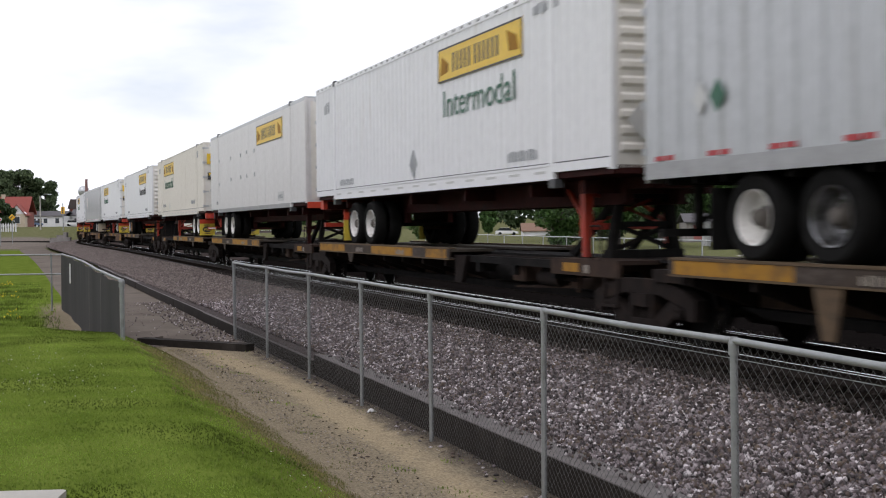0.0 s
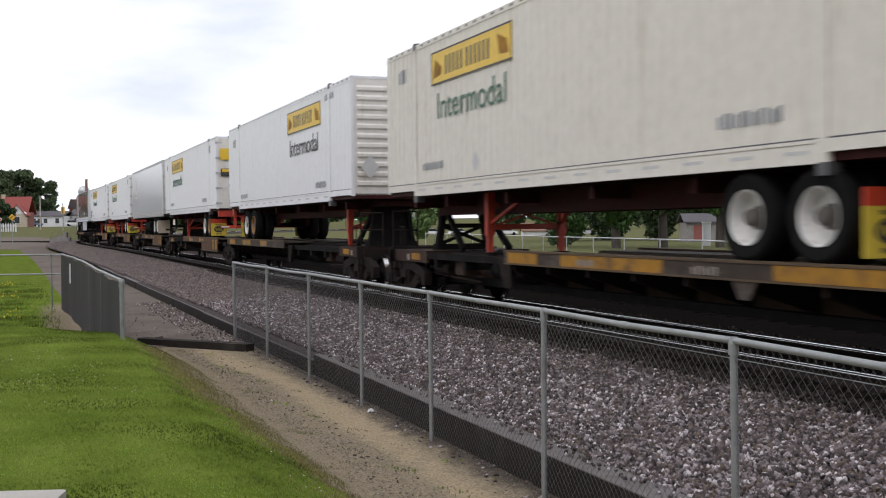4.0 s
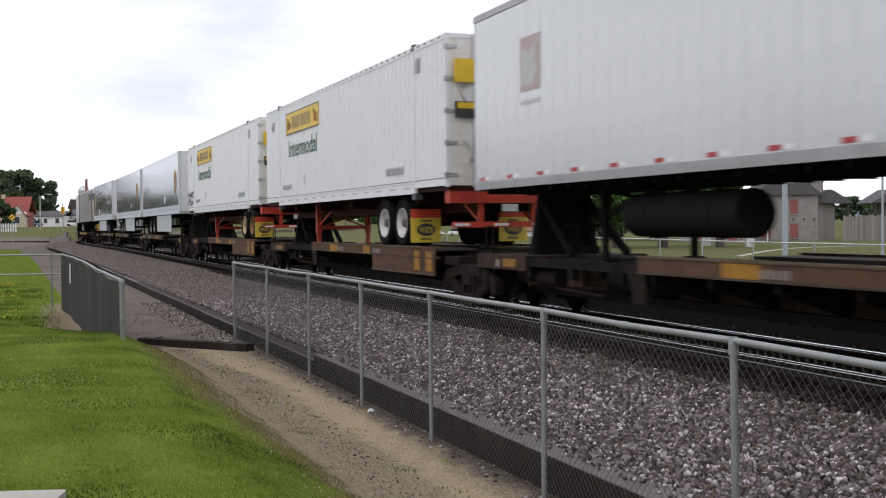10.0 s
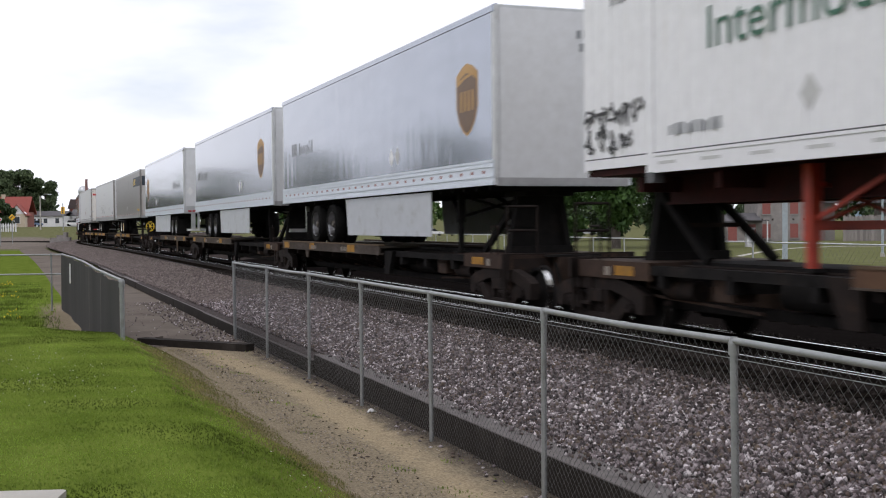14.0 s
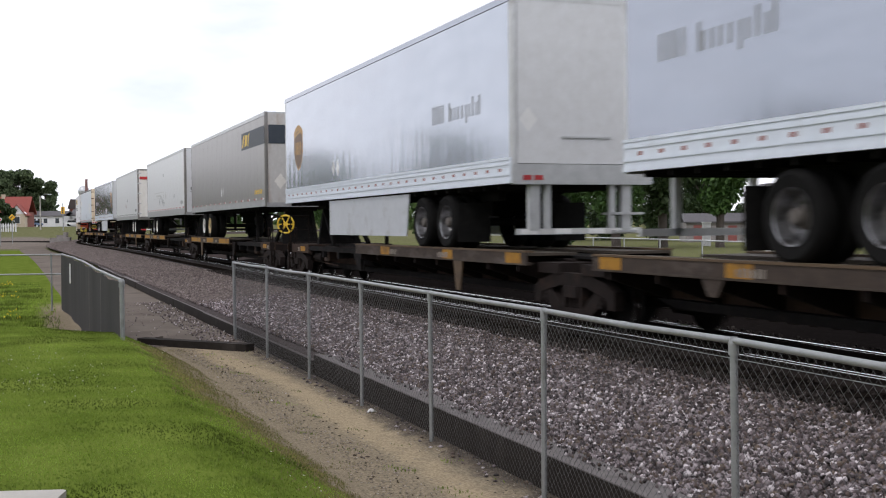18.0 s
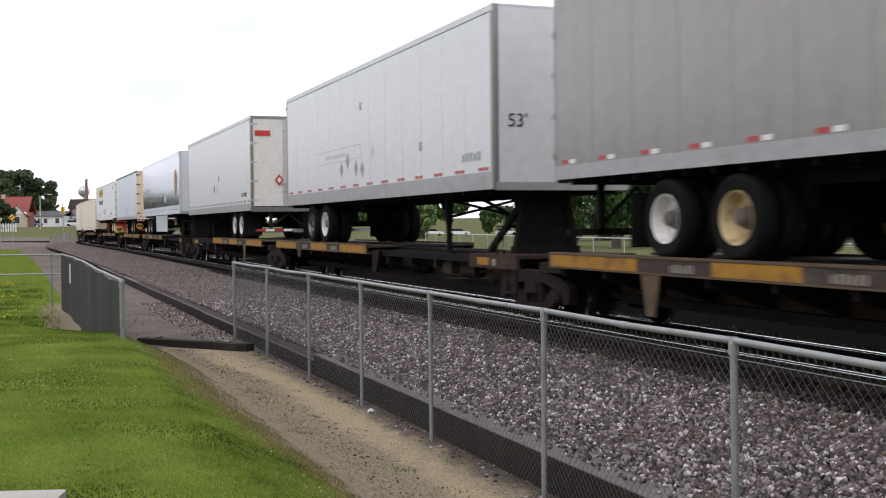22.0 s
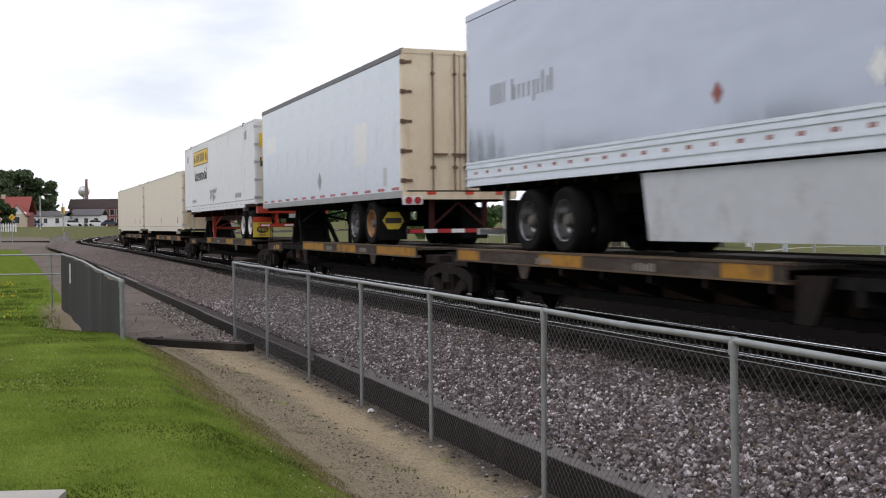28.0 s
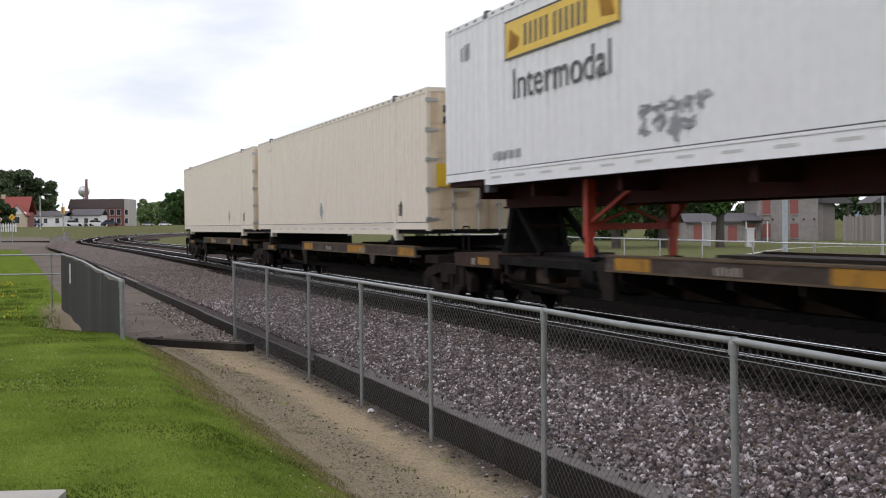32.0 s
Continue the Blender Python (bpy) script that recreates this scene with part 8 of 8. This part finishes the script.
def car(x, y, z, turn, mat, label, long=4.4, tall=1.45):
    c = thing("car", label, "car", "parked cars", at=pose(x, y, z, 0, 0, turn))
    h = long / 2
    part("body", Geo().prism([(-h, 0.35), (h, 0.35), (h, 0.72), (h - 0.9, 0.9), (-h + 0.3, 0.95), (-h, 0.8)], -0.85, 0.85, "y"), mat, c)
    part("cabin", Geo().prism([(-h + 0.4, 0.93), (h - 1.1, 0.88), (h - 1.8, tall), (-h + 0.9, tall)], -0.74, 0.74, "y"), M_GLASS, c)
    part("roof", Geo().box(-h + 0.95, h - 1.85, -0.72, 0.72, tall, tall + 0.04), mat, c)
    for wx in (-h + 0.8, h - 0.85):
        for wy in (-0.86, 0.66):
            part("wheel", Geo().tube((wx, wy, 0.32), (wx, wy + 0.2, 0.32), 0.32, 12), M_TYRE, c, smooth=True)


for k, (x, y, z, turn, m) in enumerate(((-91.5, 282, 2.05, 8, 0), (-86.5, 284, 2.05, 2, 0), (-82, 280, 2.0, 20, 1), (-97, 270, 2.0, 80, 2), (-101.5, 268, 2.0, 85, 1), (-109, 420, 2.0, 5, 3), (-104, 425, 2.0, 0, 0),
                                            (12.5, 222, -0.7, 4, 0), (22.5, 205, -0.7, 2, 0), (26, 207, -0.7, 5, 3), (-2, 226, -0.7, 0, 0), (3.2, 224, -0.7, 0, 0))):
    car(x, y, z, turn, M_CARPAINT[m], ["white car", "dark car", "blue car", "silver car"][m] + " parked in the distance by the road")

# left distance: red-roofed house, street, brick block, chimney, water tower
Hs = thing("house", "brick house with a red gabled roof", "house", at=pose(-96.3, 250, 1.85, 0, 0, 8))
part("wall", walls(-5.5, 4.4, 0, 8, 0, 3.4), M_BRICK, Hs)
part("roof", gable_roof(-5.5, 4.4, 0, 8, 3.3, 3.4, over=0.5), M_ROOFRED, Hs, "red shingled roof")
part("porch_wall", Geo().box(1.2, 4.6, -2.2, 0, 0, 2.9), M_TANWALL, Hs)
part("porch_gable", gable_end(1.0, 4.8, -2.25, 2.9, 2.0, 2.3), M_HOUSEWHITE, Hs)
part("porch_roof", gable_roof(1.2, 4.6, -2.2, 2.5, 2.9, 1.95, "y", 0.35), M_ROOFRED, Hs, "red shingled porch roof")
part("chimney", Geo().box(-1.6, -0.9, 3.4, 4.2, 5.6, 7.4), M_TANWALL, Hs)
windows(Hs, (2.9,), (0.9,), 1.1, 1.4, -2.2)
windows(Hs, (-3.6, -1.2), (0.9,), 1.1, 1.4, 0.0)
pick = thing("picket_fence", "white picket fence beside the road", "fence", at=pose(-82.0, 213, 1.65, 0, 0, 3))
for k in range(22):
    part("picket", Geo().prism([(-8 + k * 0.46, -0.8), (-7.74 + k * 0.46, -0.8), (-7.74 + k * 0.46, 0.75), (-7.87 + k * 0.46, 1.0), (-8 + k * 0.46, 0.75)], 0, 0.05, "y"), M_HOUSEWHITE, pick)
part("rail", Geo().box(-8, 2.1, 0.05, 0.12, 0.4, 0.52), M_HOUSEWHITE, pick)
sg_ = thing("road_sign", "yellow diamond warning sign on a post", "sign", at=pose(-64.5, 170, -0.1))
part("post", Geo().box(-0.05, 0.05, -0.04, 0.04, -0.9, 3.0), M_STEEL, sg_)
part("panel", Geo().prism([(0, 2.85), (0.52, 3.37), (0, 3.89), (-0.52, 3.37)], -0.07, -0.05, "y"), M_SIGNYELLOW, sg_)
part("arrow", Geo().prism([(-0.2, 3.2), (0.1, 3.5), (0.2, 3.62), (0.02, 3.6), (-0.28, 3.3)], -0.08, -0.07, "y"), M_INK, sg_)
sg2 = thing("road_sign", "small white and red sign on a post", "sign", at=pose(-57.7, 148, -0.6))
part("post", Geo().box(-0.04, 0.04, -0.04, 0.04, -0.2, 3.3), M_STEEL, sg2)
part("panel", Geo().tube((0, -0.07, 3.4), (0, -0.05, 3.4), 0.22, 12), M_REFLECT_W, sg2)
part("panel_spot", Geo().tube((0, -0.08, 3.4), (0, -0.07, 3.4), 0.12, 10), M_RED, sg2)
lp = thing("street_lamp", "grey street lamp with a curved arm", "street lamp", at=pose(-78.0, 220, 1.2))
part("pole", Geo().tube((0, 0, -0.3), (0, 0, 6.6), 0.16, 10, 0.1), M_CONCRETE, lp, smooth=True)
part("arm", Geo().tube((0, 0, 6.5), (1.0, 0, 7.0), 0.05, 8).tube((1.0, 0, 7.0), (1.7, 0, 7.0), 0.05, 8), M_STEEL, lp, smooth=True)
part("lamp_head", Geo().box(1.5, 2.2, -0.15, 0.15, 6.85, 7.05, 0.06), M_TRIM, lp)
ts = thing("traffic_signal", "yellow traffic signal on a pole", "traffic light", at=pose(-73.6, 220, 1.2))
part("pole", Geo().tube((0, 0, -0.3), (0, 0, 5.2), 0.09, 8), M_STEEL, ts, smooth=True)
part("housing", Geo().box(-0.32, 0.32, -0.25, 0.15, 3.2, 4.5), M_SIGNYELLOW, ts)
for k in range(3):
    part("lens", Geo().tube((0, -0.25, 3.45 + k * 0.4), (0, -0.29, 3.45 + k * 0.4), 0.14, 10), M_INK, ts, smooth=True)


def plain_house(x, y, z, w, d, h, wall, roof, rise, label, nx, turn=0):
    b = thing("house", label, "house", "buildings along the far street", at=pose(x, y, z, 0, 0, turn))
    part("wall", walls(-w / 2, w / 2, 0, d, 0, h), wall, b)
    part("roof", gable_roof(-w / 2, w / 2, 0, d, h, rise, over=0.35), roof, b)
    windows(b, [-w / 2 + w * (k + 0.5) / nx for k in range(nx)], (0.9,), 1.0, 1.2, 0.0)
    part("door", Geo().box(-0.5, 0.5, -0.04, 0.05, 0, 2.1), M_BARK, b)


plain_house(-103, 290, 2.0, 12, 9, 2.7, M_HOUSEWHITE, M_ROOFDARK, 1.2, "low white building with a grey roof", 4)
plain_house(-95.5, 300, 2.0, 5, 8, 3.0, M_TANWALL, M_ROOFDARK, 1.3, "small tan building with a dark roof", 2)
plain_house(-93, 296, 2.0, 7.5, 8, 2.9, M_HOUSEWHITE, M_ROOFDARK, 1.5, "low white house with a dark roof", 3, 5)
bb = thing("brick_building", "two-storey red brick building with a dark mansard roof", "building", at=pose(-92.5, 312, 2.0, 0, 0, 3))
part("wall", walls(-10.0, 5.0, 0, 12, 0, 4.9), M_BRICK, bb)
part("roof", Geo().prism([(-10.4, 4.9), (5.0, 4.9), (5.0, 7.5), (-9.6, 7.5)], -0.3, 12.3, "y"), M_ROOFBROWN, bb)
part("annexe_wall", walls(5.05, 6.5, -0.5, 8, 0, 7.4), M_CONCRETE, bb)
windows(bb, (-7.8, -5.4, -2.6, -0.4, 1.6, 3.4), (0.7, 3.1), 1.1, 1.5, 0.0)
windows(bb, (5.6,), (0.7, 3.1), 0.8, 1.4, -0.5)
part("shop_front", Geo().box(-4.4, -1.2, -0.12, 0.0, 0.1, 2.5), M_GLASS, bb)
ch = thing("chimney_stack", "tall slender brick chimney stack", "chimney", at=pose(-106.6, 340, 2.5))
part("shaft", Geo().prism([(-0.6, -0.6), (0.6, -0.6), (0.6, 0.6), (-0.6, 0.6)], 0, 6, "z").tube((0, 0, 5.5), (0, 0, 13.4), 0.6, 14, 0.36), M_CHIMNEY, ch, smooth=False)
part("cap", Geo().tube((0, 0, 13.4), (0, 0, 13.7), 0.42, 14), M_CHIMNEY, ch)
wt = thing("water_tower", "pale grey ball-shaped water tower", "water tower", at=pose(-163.6, 518, -0.2))
g = Geo()
pts_n = 14
for k in range(pts_n):
    a0, a1 = math.pi * k / pts_n, math.pi * (k + 1) / pts_n
    g.tube((0, 0, 18.5 - 2.6 * math.cos(a0)), (0, 0, 18.5 - 2.6 * math.cos(a1)), max(0.02, 2.6 * math.sin(a0)), 20, max(0.02, 2.6 * math.sin(a1)))
part("tank", g, M_TRIM, wt, smooth=True)
part("stem", Geo().tube((0, 0, 0), (0, 0, 16.3), 1.1, 12, 0.6), M_TRIM, wt, smooth=True)
# plain blocks by the road, standing in for a grey jumble of debris
for x, y, w, h in ((-56.6, 168, 1.0, 1.1), (-55.5, 167, 0.5, 1.5), (-58.2, 170, 1.2, 0.7), (-54.4, 165, 0.5, 0.8)):
    solo("debris_block", Geo().box(-w / 2, w / 2, -0.4, 0.4, 0, h, 0.04).box(-w / 2 - 0.05, w / 2 + 0.05, -0.45, 0.45, h, h + 0.06), M_STONEWALL, "grey block standing in for a jumble of debris by the road crossing", "cabinet", "crossing cabinets", at=pose(x, y, -0.62))
for k in range(7):
    p = thing("utility_pole", "grey wooden utility pole in the distance", "pole", "utility poles", at=pose(-74 + k * 6, 360 + k * 14, 1.0))
    part("pole", Geo().tube((0, 0, -0.3), (0, 0, 8.5), 0.16, 8, 0.11), M_OLDTIE, p, smooth=True)
    part("crossarm", Geo().box(-1.1, 1.1, -0.06, 0.06, 7.7, 7.85), M_OLDTIE, p)

solo("dark_ground_strip", Geo().prism([(-72, 176.0), (-60, 175.0), (-50, 178.5), (-46, 184.0), (-47, 185.0), (-51, 180.0), (-60, 176.6), (-72, 177.4)], -0.6, -0.36), M_CURB, "dark curved strip on the ground by the road crossing", "kerb", kind="structure")


# ---- movement: the train slows a little as it passes ----
def gone(t):
    """Metres along the track from the train's place at 16 s."""
    return 9.33045 * (t - 16) - 0.031 * (t - 16) ** 2


def chord_pose(lead_s, trail_s, ahead=0.0):
    xa, ya, _ = on_line(lead_s)
    xb, yb, _ = on_line(trail_s)
    h = math.atan2(ya - yb, xa - xb)
    mx, my = (xa + xb) / 2 + ahead * math.cos(h), (ya + yb) / 2 + ahead * math.sin(h)
    return pose(float(mx), float(my), 0, 0, 0, math.degrees(h))


def motions():
    times = [k * 0.5 for k in range(65)]
    for i, mid, a, b, ob in PLATFORMS:
        walk(ob, [(t, chord_pose(a + gone(t), b + gone(t))) for t in times])
    spans = {i: (mid, a, b) for i, mid, a, b, ob in PLATFORMS}
    for i, mid_s, ob in LOADS:
        mid, a, b = spans[i]
        walk(ob, [(t, chord_pose(a + gone(t), b + gone(t), mid_s - mid)) for t in times])
    for s, (ob, sets) in TRUCKS:
        walk(ob, [(t, line_pose(s + gone(t)) ) for t in times])
        # wheels turn while the truck rolls past the camera
        fine = [k / FPS for k in range(32 * FPS + 1) if -62 < s + gone(k / FPS) < 8]
        for w, x in sets:
            if fine:
                rows = [(t, pose(x, 0, 0.425) @ Matrix.Rotation(gone(t) / 0.425, 4, "Y")) for t in fine]
                if fine[0] > 0:
                    rows.insert(0, (0.0, rows[0][1]))
                if fine[-1] < 32:
                    rows.append((32.0, rows[-1][1]))
                walk(w, rows)


motions()
